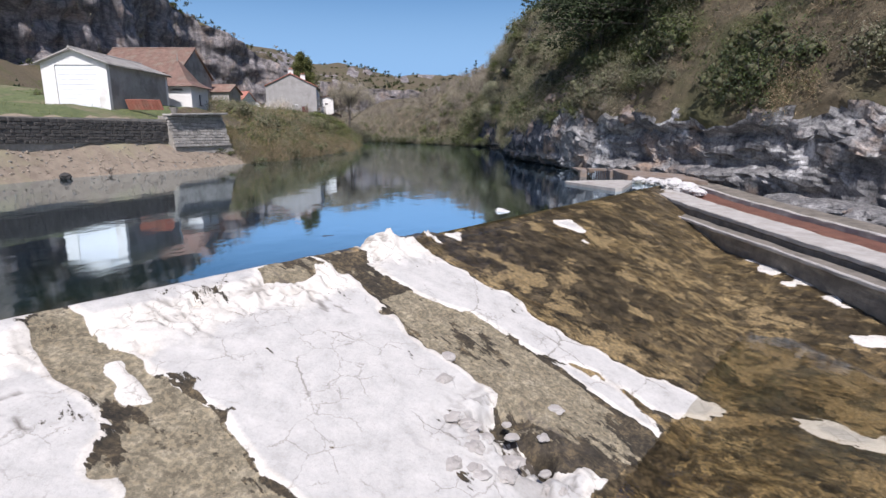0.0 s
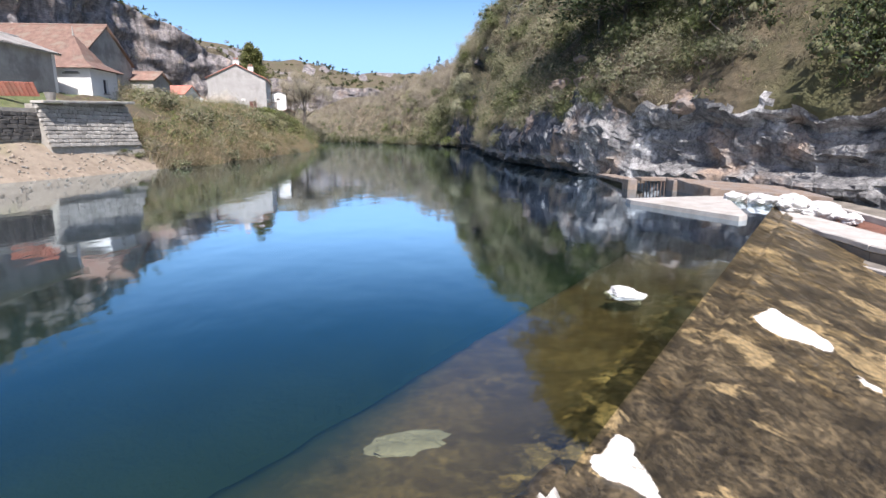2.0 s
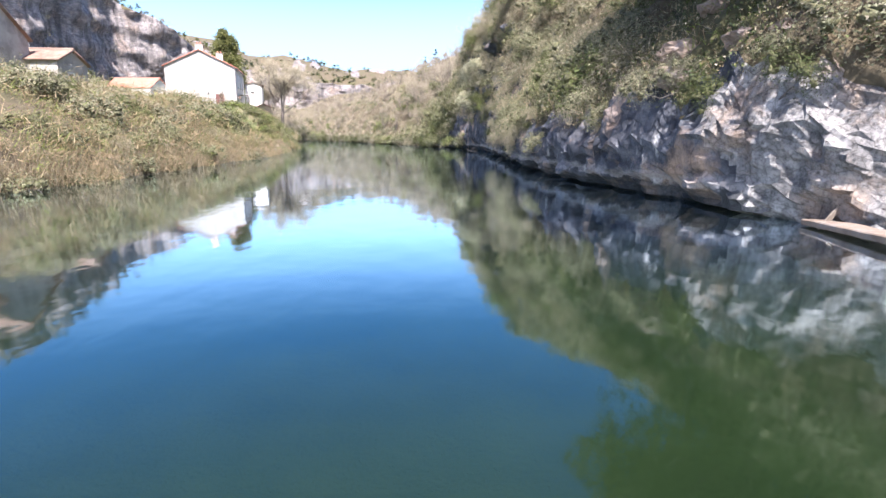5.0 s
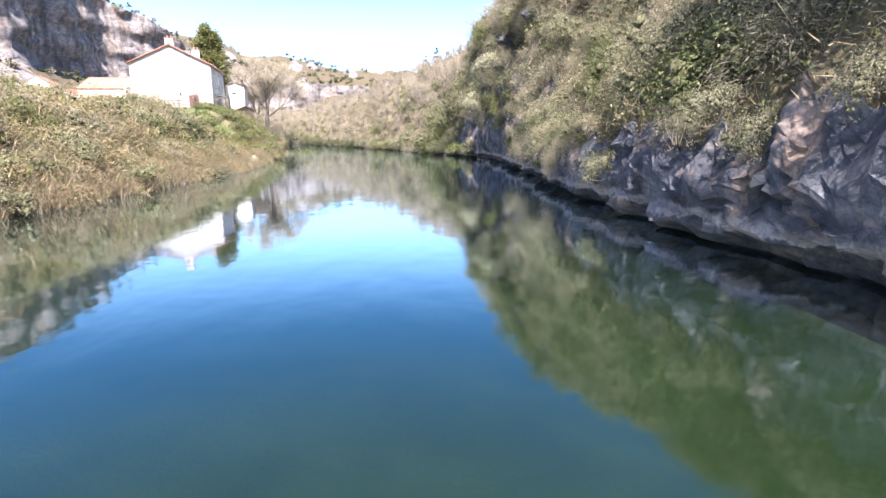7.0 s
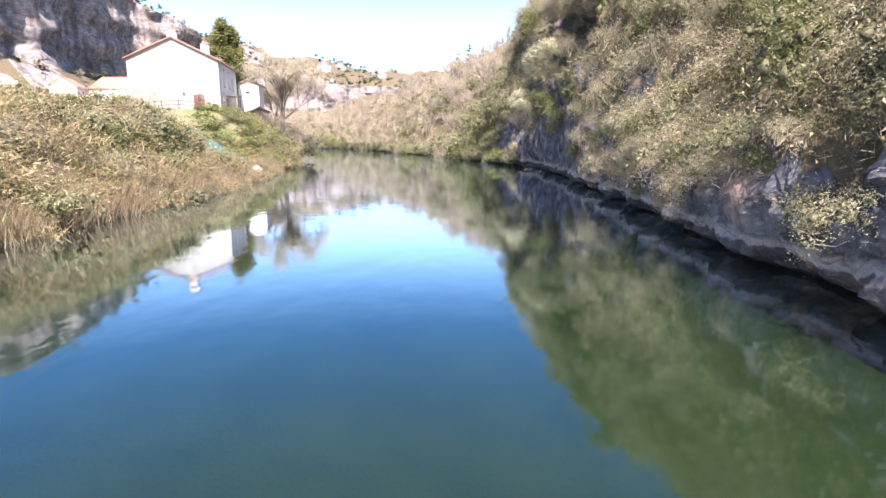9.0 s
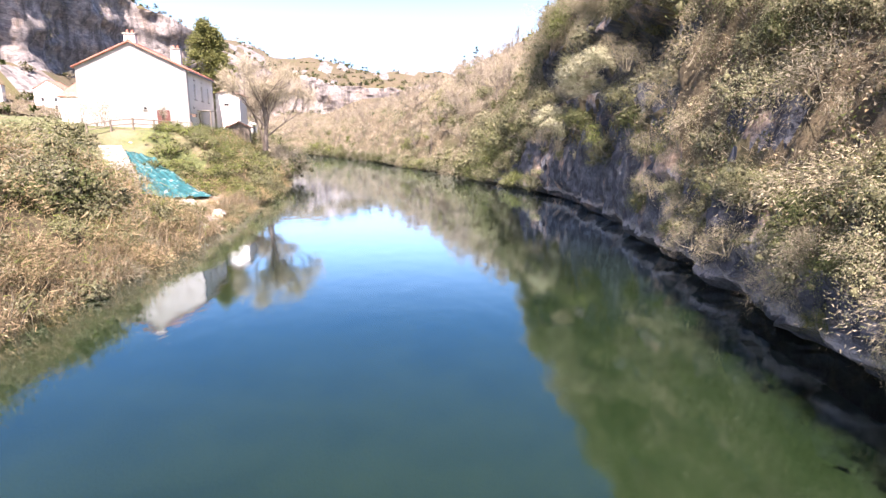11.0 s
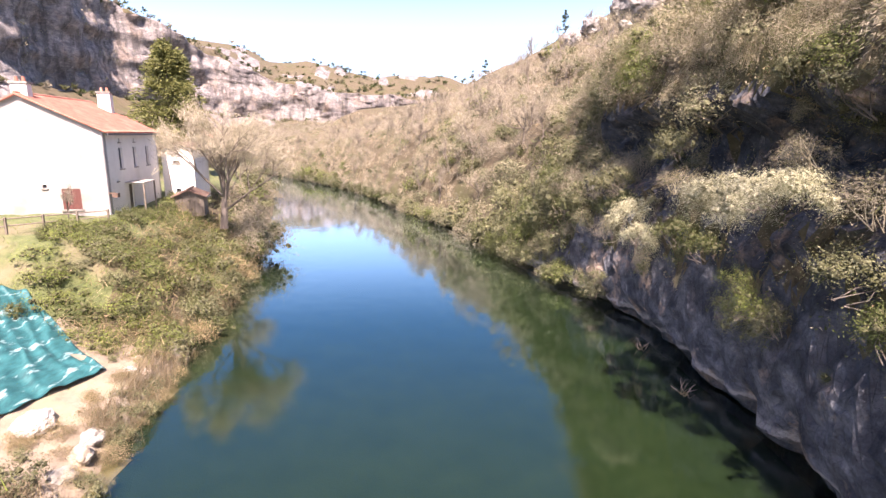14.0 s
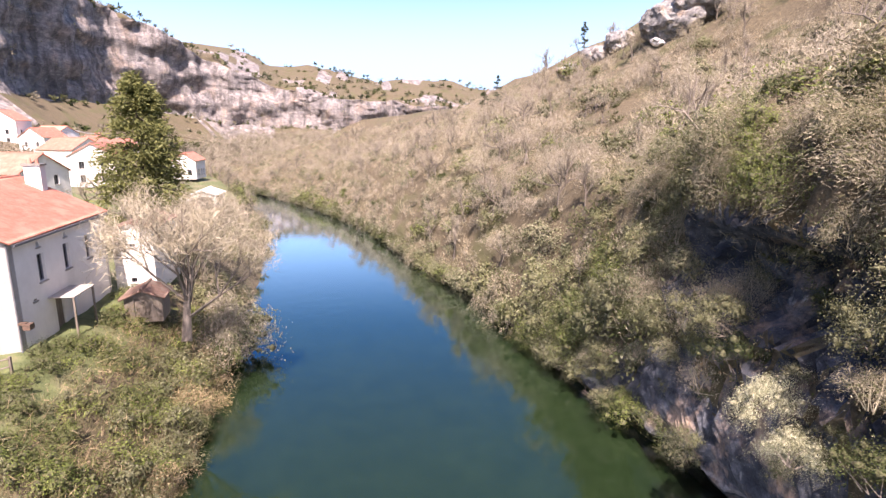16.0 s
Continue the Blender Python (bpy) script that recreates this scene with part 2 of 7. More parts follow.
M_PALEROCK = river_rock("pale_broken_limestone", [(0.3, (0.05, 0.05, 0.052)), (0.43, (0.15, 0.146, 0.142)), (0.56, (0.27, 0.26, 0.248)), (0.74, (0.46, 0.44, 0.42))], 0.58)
M_CLIFF = rock_mat("far_cliff_limestone", (0.13, 0.12, 0.118), (0.39, 0.355, 0.335), (0.37, 0.285, 0.225), 0.6, 0.12, 0.8)
M_TAN = surface("tan_weathered_concrete", (0.22, 0.175, 0.13), (0.4, 0.335, 0.26), 2.0, 0.9, 0.02, patch=(0.3, 0.27, 0.22), patch_scale=0.6)
M_CONC = surface("pale_concrete", (0.27, 0.245, 0.215), (0.42, 0.392, 0.355), 2.2, 0.9, 0.015, patch=(0.25, 0.22, 0.18), patch_scale=0.5, patch_at=(0.58, 0.72))
M_DARKCONC = surface("dark_concrete", (0.09, 0.08, 0.065), (0.24, 0.21, 0.17), 2.5, 0.6, 0.015)
M_RUST = surface("rust_brown_silt", (0.09, 0.04, 0.028), (0.19, 0.09, 0.06), 3.0, 0.55, 0.02)
M_SCREE = surface("tan_scree", (0.13, 0.095, 0.07), (0.25, 0.19, 0.145), 3.0, 0.95, 0.05, patch=(0.2, 0.17, 0.15), patch_scale=1.2)
M_WHITEROCK = surface("bleached_rock", (0.36, 0.34, 0.315), (0.62, 0.6, 0.57), 3.0, 0.9, 0.03)
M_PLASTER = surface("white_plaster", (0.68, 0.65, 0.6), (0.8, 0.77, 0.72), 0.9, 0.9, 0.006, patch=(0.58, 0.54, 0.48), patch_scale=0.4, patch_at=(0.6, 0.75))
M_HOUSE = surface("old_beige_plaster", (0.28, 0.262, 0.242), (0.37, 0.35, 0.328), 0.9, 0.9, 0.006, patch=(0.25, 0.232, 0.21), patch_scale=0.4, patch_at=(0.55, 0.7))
M_GREYPLASTER = surface("grey_roughcast", (0.3, 0.28, 0.25), (0.42, 0.39, 0.35), 1.2, 0.9, 0.01, patch=(0.24, 0.22, 0.2), patch_scale=0.5)
M_ROOF = surface("terracotta_roof", (0.37, 0.125, 0.085), (0.52, 0.22, 0.155), 1.8, 0.85, 0.02, patch=(0.42, 0.23, 0.165), patch_scale=0.6, vary=0.25)
M_OLDROOF = surface("weathered_brown_roof", (0.13, 0.08, 0.06), (0.27, 0.165, 0.125), 2.0, 0.9, 0.02, patch=(0.22, 0.17, 0.13), patch_scale=0.7, vary=0.25)
M_STONE = surface("grey_wall_stone", (0.22, 0.2, 0.17), (0.44, 0.41, 0.36), 2.5, 0.9, 0.02, vary=0.35)
M_MORTAR = surface("old_mortar", (0.2, 0.18, 0.15), (0.36, 0.33, 0.28), 4.0, 0.95, 0.02)
M_DARKSTONE = surface("dark_stone", (0.035, 0.032, 0.028), (0.11, 0.1, 0.088), 3.0, 0.9, 0.02, vary=0.4)
M_WOOD = surface("grey_wood", (0.1, 0.08, 0.06), (0.24, 0.2, 0.16), 5.0, 0.8, 0.01, stretch=(1, 1, 0.2))
M_IRON = surface("rusty_iron", (0.06, 0.04, 0.03), (0.16, 0.1, 0.07), 8.0, 0.6, 0.004)
M_REDWOOD = surface("red_brown_shutter", (0.09, 0.033, 0.027), (0.14, 0.052, 0.042), 5.0, 0.6, 0.004)
M_GREYWOOD = surface("grey_blue_shutter", (0.1, 0.1, 0.11), (0.18, 0.18, 0.19), 5.0, 0.6, 0.004)
M_DARKGLASS, _nt, _b = nodes_of("window_glass")
_b.inputs["Base Color"].default_value, _b.inputs["Roughness"].default_value = (0.02, 0.022, 0.025, 1), 0.08
M_WHITEDOOR = surface("white_metal_door", (0.74, 0.74, 0.73), (0.82, 0.82, 0.81), 1.2, 0.5, 0.003)
M_NET = surface("turquoise_netting", (0.003, 0.045, 0.05), (0.025, 0.15, 0.155), 4.5, 0.6, 0.03, patch=(0.2, 0.33, 0.33), patch_scale=3.2, patch_at=(0.56, 0.64), stretch=(1, 0.22, 0.6))
M_BARK = surface("grey_bark", (0.09, 0.075, 0.06), (0.24, 0.2, 0.165), 6.0, 0.9, 0.02, stretch=(1, 1, 0.3), vary=0.3)
M_PALEBARK = leafy("pale_twigs", [(0, (0.235, 0.21, 0.172)), (1, (0.36, 0.322, 0.27))], 0.9, 0.0, 0.3)
M_DEAD = leafy("dry_brown_stems", [(0, (0.165, 0.122, 0.075)), (0.6, (0.29, 0.228, 0.148)), (1, (0.4, 0.325, 0.22))], 0.9, 0.12)
M_OLIVE = leafy("olive_leaves", [(0, (0.092, 0.1, 0.045)), (0.55, (0.125, 0.132, 0.062)), (1, (0.165, 0.168, 0.083))], 0.6, 0.2)
M_GREEN = leafy("green_leaves", [(0, (0.045, 0.064, 0.018)), (0.6, (0.068, 0.09, 0.028)), (1, (0.1, 0.122, 0.04))])
M_LIME = leafy("fresh_green_leaves", [(0, (0.1, 0.14, 0.03)), (1, (0.22, 0.265, 0.07))])
M_SILVER = leafy("silvery_leaves", [(0, (0.3, 0.305, 0.215)), (0.5, (0.36, 0.36, 0.265)), (1, (0.46, 0.455, 0.37))])
M_GREYTWIG = leafy("grey_dry_twigs", [(0, (0.19, 0.168, 0.126)), (0.5, (0.265, 0.238, 0.182)), (1, (0.37, 0.335, 0.262))], 0.9, 0.15)
M_PINE = leafy("dark_needles", [(0, (0.02, 0.03, 0.016)), (1, (0.065, 0.085, 0.04))], 0.6, 0.15)
M_CONIFER = leafy("conifer_foliage", [(0, (0.115, 0.13, 0.045)), (1, (0.28, 0.285, 0.11))], 0.6, 0.25)
M_SAGE = leafy("grey_green_leaves", [(0, (0.155, 0.162, 0.095)), (0.5, (0.205, 0.21, 0.13)), (1, (0.265, 0.265, 0.175))], 0.6, 0.2)
# filler cores for leaf clumps, coloured as the shade inside a crown
M_INNER = surface("crown_core_shade", (0.042, 0.042, 0.02), (0.15, 0.145, 0.07), 11.0, 0.95, 0.08, patch=(0.045, 0.042, 0.02), patch_scale=7.0, fine=14.0)
M_INNERPALE = surface("pale_crown_core_shade", (0.09, 0.087, 0.05), (0.33, 0.31, 0.2), 11.0, 0.95, 0.08, patch=(0.1, 0.095, 0.05), patch_scale=7.0, fine=14.0)
M_DARKBARK = surface("dark_bark", (0.028, 0.022, 0.017), (0.075, 0.06, 0.047), 6.0, 0.9, 0.02, stretch=(1, 1, 0.3))
M_BLOSSOM = leafy("white_blossom", [(0, (0.6, 0.52, 0.5)), (1, (0.85, 0.8, 0.78))], 0.7, 0.3)

# ---- mesh helpers ----


def np_mesh(name, verts, faces, mats, index=None, smooth=False):
    """A mesh from arrays of points and of equal-sided faces (or a list of such arrays)."""
    blocks = faces if isinstance(faces, list) else [faces]
    me = bpy.data.meshes.new(name)
    v = np.asarray(verts, np.float32)
    me.vertices.add(len(v))
    me.vertices.foreach_set("co", v.ravel())
    loops = np.concatenate([np.asarray(f, np.int32).ravel() for f in blocks])
    sizes = np.concatenate([np.full(len(f), np.asarray(f).shape[1], np.int32) for f in blocks])
    me.loops.add(len(loops))
    me.loops.foreach_set("vertex_index", loops)
    me.polygons.add(len(sizes))
    me.polygons.foreach_set("loop_start", np.concatenate([[0], np.cumsum(sizes)[:-1]]).astype(np.int32))
    if index is not None:
        me.polygons.foreach_set("material_index", np.asarray(index, np.int32))
    for m in mats if isinstance(mats, (list, tuple)) else [mats]:
        me.materials.append(m)
    me.update(calc_edges=True)
    if smooth is True:
        me.shade_smooth()
    elif smooth is not False:
        me.polygons.foreach_set("use_smooth", np.asarray(smooth, bool))
    return me


def part(name, bm, material, parent, label=""):
    me = bpy.data.meshes.new(name)
    bm.to_mesh(me)
    bm.free()
    me.materials.append(material)
    ob = new(name, me)
    ob.parent = parent
    return tagged(ob, label)


def child(name, me, parent, m=None, label=""):
    ob = new(name, me)
    ob.parent = parent
    if m is not None:
        ob.matrix_basis = m
    return tagged(ob, label)


def box(bm, x0, x1, y0, y1, z0, z1, m=None, bevel=0.0):
    r = bmesh.ops.create_cube(bm, size=1)["verts"]
    for v in r:
        v.co = Vector((x0 + (v.co.x + 0.5) * (x1 - x0), y0 + (v.co.y + 0.5) * (y1 - y0), z0 + (v.co.z + 0.5) * (z1 - z0)))
    if bevel:
        es = list({e for v in r for e in v.link_edges})
        r = list({v for f in bmesh.ops.bevel(bm, geom=es, offset=bevel, segments=1, affect='EDGES')["faces"] for v in f.verts} | {v for v in r if v.is_valid})
    if m is not None:
        for v in r:
            v.co = m @ v.co
    return bm


def boxed(x0, x1, y0, y1, z0, z1, m=None, bevel=0.0):
    return box(bmesh.new(), x0, x1, y0, y1, z0, z1, m, bevel)


def prism(pts, z0, z1):
    """A vertical prism on a plan outline; z1 may be one height or one per corner."""
    bm = bmesh.new()
    zs = z1 if isinstance(z1, (list, tuple)) else [z1] * len(pts)
    lo = [bm.verts.new((x, y, z0)) for x, y in pts]
    hi = [bm.verts.new((x, y, z)) for (x, y), z in zip(pts, zs)]
    bm.faces.new(lo[::-1])
    bm.faces.new(hi)
    for i in range(len(pts)):
        j = (i + 1) % len(pts)
        bm.faces.new((lo[i], lo[j], hi[j], hi[i]))
    bmesh.ops.recalc_face_normals(bm, faces=bm.faces)
    return bm


def grid_faces(nu, nv):
    i = np.arange((nu - 1) * (nv - 1))
    a = (i // (nv - 1)) * nv + i % (nv - 1)
    return np.stack([a, a + nv, a + nv + 1, a + 1], 1)


def fbm(p, scale, octaves=4):
    """Smooth value noise on an array of points, about -1 to 1."""
    p = np.asarray(p, np.float64) * scale
    out, amp, tot = np.zeros(len(p)), 1.0, 0.0
    for o in range(octaves):
        q = p * (2 ** o) + 17.3 * o
        i = np.floor(q).astype(np.int64)
        f = q - i
        f = f * f * (3 - 2 * f)
        acc = np.zeros(len(p))
        for dx in (0, 1):
            for dy in (0, 1):
                for dz in (0, 1):
                    h = (i[:, 0] + dx) * 374761393 + (i[:, 1] + dy) * 668265263 + (i[:, 2] + dz) * 2147483647
                    h = (h ^ (h >> 13)) * 1274126177
                    h = ((h ^ (h >> 16)) & 0xFFFF) / 32767.5 - 1
                    acc += h * np.where(dx, f[:, 0], 1 - f[:, 0]) * np.where(dy, f[:, 1], 1 - f[:, 1]) * np.where(dz, f[:, 2], 1 - f[:, 2])
        out += acc * amp
        tot += amp
        amp *= 0.5
    return out / tot * 1.6


def unit(v):
    return v / np.maximum(np.linalg.norm(v, axis=1, keepdims=True), 1e-9)


def leaf_tris(centres, length, width, r, axis=None, wild=1.0, face=None):
    """A pointed leaf at each centre, turned at random, or roughly along axis."""
    n = len(centres)
    d = r.normal(size=(n, 3))
    if axis is not None:
        d = axis + wild * 0.6 * d
    d = unit(d)
    s = unit(np.cross(d, r.normal(size=(n, 3))))
    if face is not None:
        f = unit(face + 0.38 * r.normal(size=(n, 3)))
        d = unit(np.cross(f, d))
        s = np.cross(f, d)
    L = length * r.uniform(0.6, 1.4, (n, 1))
    W = width * r.uniform(0.7, 1.4, (n, 1))
    v = np.stack([centres - d * L / 2 - s * W / 2, centres - d * L / 2 * r.uniform(0.2, 1, (n, 1)) + s * W / 2, centres + d * L / 2], 1)
    return v.reshape(-1, 3), np.arange(3 * n).reshape(n, 3)


def sticks(a, b, ra, rb):
    """Three-sided tapering sticks from a to b."""
    n = len(a)
    d = unit(b - a)
    s = unit(np.cross(d, np.array([0.31, 0.17, 0.93]) + 0 * d))
    t = np.cross(d, s)
    ra, rb = np.broadcast_to(np.asarray(ra, float).reshape(-1, 1), (n, 1)), np.broadcast_to(np.asarray(rb, float).reshape(-1, 1), (n, 1))
    rows = []
    for k in range(3):
        w = math.cos(k * 2.0944) * s + math.sin(k * 2.0944) * t
        rows += [a + w * ra, b + w * rb]
    v = np.stack(rows, 1).reshape(-1, 3)
    base = 6 * np.arange(n).reshape(-1, 1)
    f = np.concatenate([base + np.array([[0, 2, 3, 1]]), base + np.array([[2, 4, 5, 3]]), base + np.array([[4, 0, 1, 5]])])
    return v, f


def join(blocks):
    vs, fs, k = [], [], 0
    for v, f in blocks:
        vs.append(v)
        fs.append(f + k)
        k += len(v)
    return np.concatenate(vs), np.concatenate(fs)

# ---- plan of the valley ----
LEFT = np.array([(-80, -34), (-20, -28), (10, -24), (26, -21.8), (31, -21.2), (37, -19.0), (43, -17.6), (50, -16.3), (58, -15.8), (65, -15.3), (80, -14.8), (92, -15.0), (100, -16.0), (108, -17.2), (114, -17.6), (120, -19), (129, -21), (142, -23), (155, -25.8), (170, -29.6), (180, -32.4), (190, -35.6), (205, -41), (216, -46), (232, -53.5), (250, -64), (263, -80), (272, -110), (278, -220)], float)
RIGHT = np.array([(-80, 60), (-20, 38), (0, 29), (10, 24), (16, 21.0), (20, 18.8), (24, 16.6), (27, 14.4), (30, 12.8), (33, 11.4), (36, 10.0), (39, 9.0), (43, 7.8), (50, 7.0), (63, 7.0), (68, 7.6), (76, 8.5), (89, 9.4), (96, 10.2), (104, 10.0), (111, 9.7), (117, 8.2), (124, 6.2), (133, 4.0), (146, 0), (156, -4.6), (168, -8.8), (182, -13.5), (196, -20.4), (210, -28), (222, -35.5), (231, -41.5), (240, -48.5), (254, -59), (270, -74), (284, -98), (291, -130), (296, -230)], float)


def left_x(y):
    return np.interp(y, LEFT[:, 0], LEFT[:, 1])


def right_x(y):
    return np.interp(y, RIGHT[:, 0], RIGHT[:, 1])


# weir: s along the crest, d downstream from it
CREST, ALONG, DOWN = np.array([-1.9, 11.1]), np.array([0.625, 0.7806]), np.array([0.7806, -0.625])


def weir_sd(x, y):
    return (x - CREST[0]) * ALONG[0] + (y - CREST[1]) * ALONG[1], (x - CREST[0]) * DOWN[0] + (y - CREST[1]) * DOWN[1]


def smooth(a, b, x):
    t = np.clip((x - a) / (b - a), 0, 1)
    return t * t * (3 - 2 * t)


def bank_z(w, y):
    """Height of the land on the village side, w metres in from the water's edge."""
    beach = np.interp(w, [0, 2.2, 2.6, 3.6, 7, 20, 60, 150, 400], [0, 1.9, 2.1, 3.3, 4.35, 4.6, 8, 20, 34])
    bramble = np.interp(w, [0, 0.8, 3, 6.5, 10, 30, 90, 150, 400], [0, 0.9, 2.6, 4.6, 5.2, 6.0, 12, 20, 34])
    landing = np.interp(w, [0, 0.4, 2.4, 3.4, 8.5, 11, 13, 30, 90, 150, 400], [0, 0.7, 1.1, 1.4, 4.0, 4.9, 5.6, 6.6, 12, 20, 34])
    garden = np.interp(w, [0, 0.6, 3, 6, 10, 30, 90, 150, 400], [0, 1.4, 4.2, 5.9, 6.2, 6.8, 12, 20, 34])
    a = smooth(44, 50, y)
    b = smooth(88.5, 92, y)
    c = smooth(102.5, 106.5, y)
    z = beach * (1 - a) + bramble * a
    z = z * (1 - b) + landing * b
    return z * (1 - c) + garden * c


def ground_z(x, y):
    x, y = np.broadcast_arrays(np.asarray(x, float), np.asarray(y, float))
    lw, rw = left_x(y) - x, x - right_x(y)
    z = np.where(lw > 0, bank_z(np.maximum(lw, 0), y), 0)
    edge = np.minimum(-lw, 2.5 - rw)
    bed = -np.interp(edge, [0, 1.2, 4, 8], [0.0, 0.5, 0.8, 0.95])
    z = np.where((lw <= 0) & (rw <= 0), bed, z)
    far = smooth(276, 292, y)
    plain = np.interp(y, [276, 292, 320, 420, 700], [-1, 3, 6, 14, 40])
    z = np.where(rw > 0, -1.5 * (1 - far), z)
    z = z * (1 - far) + plain * far
    s, d = weir_sd(x, y)
    under = smooth(-3.3, -2.6, d) * (lw <= 0.5)
    z = z * (1 - under) + np.minimum(z, -2.75) * under
    return z


# ---- ground ----
gx = np.concatenate([np.linspace(-1500, -160, 14), np.linspace(-150, -48, 35), np.arange(-46, 20, 0.75), np.linspace(22, 150, 24), np.linspace(200, 1500, 10)])
gy = np.concatenate([np.linspace(-1200, -60, 12), np.arange(-50, 15, 2.0), np.arange(15, 135, 0.75), np.arange(136, 304, 2.0), np.linspace(308, 700, 36), np.linspace(760, 1800, 10)])
GX, GY = np.meshgrid(gx, gy, indexing="ij")
P = np.stack([GX.ravel(), GY.ravel(), ground_z(GX, GY).ravel()], 1)
lw = left_x(P[:, 1]) - P[:, 0]
rough = np.clip(lw, 0, 3) / 3
P[:, 2] += rough * (0.18 * fbm(P, 0.6, 3) + 0.1 * fbm(P, 2.1, 2)) + np.clip(lw / 60, 0, 1) * 1.5 * fbm(P, 0.03, 3) + np.clip(-lw, 0, 1) * 0.08 * fbm(P, 0.9, 3)
gf = grid_faces(len(gx), len(gy))
mid = P[gf].mean(1)
mlw = left_x(mid[:, 1]) - mid[:, 0]
grassy = (mlw > 4.2) & (mid[:, 1] < 60) | (mlw > 6) & (mid[:, 1] > 60) | (mid[:, 1] > 278)
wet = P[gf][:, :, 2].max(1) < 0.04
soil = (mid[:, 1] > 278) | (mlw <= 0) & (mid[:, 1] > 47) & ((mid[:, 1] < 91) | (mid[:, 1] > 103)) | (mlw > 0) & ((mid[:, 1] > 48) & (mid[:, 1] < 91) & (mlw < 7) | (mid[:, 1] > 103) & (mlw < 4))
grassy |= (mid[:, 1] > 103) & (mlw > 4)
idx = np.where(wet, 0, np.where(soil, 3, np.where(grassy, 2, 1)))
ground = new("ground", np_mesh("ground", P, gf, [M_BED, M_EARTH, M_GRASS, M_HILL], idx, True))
tagged(ground, "earth banks, grassy terraces and silty river bed in a deep-water tone", "ground", kind="structure")

# ---- river ----
def sheet(name, corners, z, mat):
    bm = bmesh.new()
    bm.faces.new([bm.verts.new((*(CREST + s * ALONG + d * DOWN), z)) for s, d in corners])
    bmesh.ops.recalc_face_normals(bm, faces=bm.faces)
    if next(iter(bm.faces)).normal.z < 0:
        bmesh.ops.reverse_faces(bm, faces=bm.faces)
    return part(name, bm, mat, None)


river = sheet("water", [(-90, 0.02), (22.0, 0.02), (30, -4), (400, -4), (400, -400), (-90, -400)], 0.0, M_WATER)
tagged(river, "still blue-green river water mirroring sky and banks", "water", kind="structure")
pool = sheet("water", [(-60, 6.0), (40, 6.0), (40, 60), (-60, 60)], -2.235, M_POOL)
tagged(pool, "shallow brown water below the weir", "water", kind="structure")

# ---- weir ----
def inside(s, d, pts):
    """Whether points lie in a plan outline."""
    r = np.zeros(len(s), bool)
    for (s0, d0), (s1, d1) in zip(pts, pts[1:] + pts[:1]):
        cut = ((d0 > d) != (d1 > d)) & (s < (s1 - s0) * (d - d0) / (d1 - d0 + 1e-12) + s0)
        r ^= cut
    return r


def plates(s, d, n, region, seed):
    """Irregular broken plates over a patch: cell number and distance to the joint."""
    r = np.random.default_rng(seed)
    c = np.column_stack([r.uniform(region[0], region[1], n), r.uniform(region[2], region[3], n)])
    best, second, who = np.full(len(s), 9.0), np.full(len(s), 9.0), np.zeros(len(s), int)
    for k, (a, b) in enumerate(c):
        e = np.hypot(s - a, (d - b) * 1.25)
        near = e < best
        second = np.where(near, best, np.minimum(second, e))
        who = np.where(near, k, who)
        best = np.minimum(best, e)
    return who, second - best, c


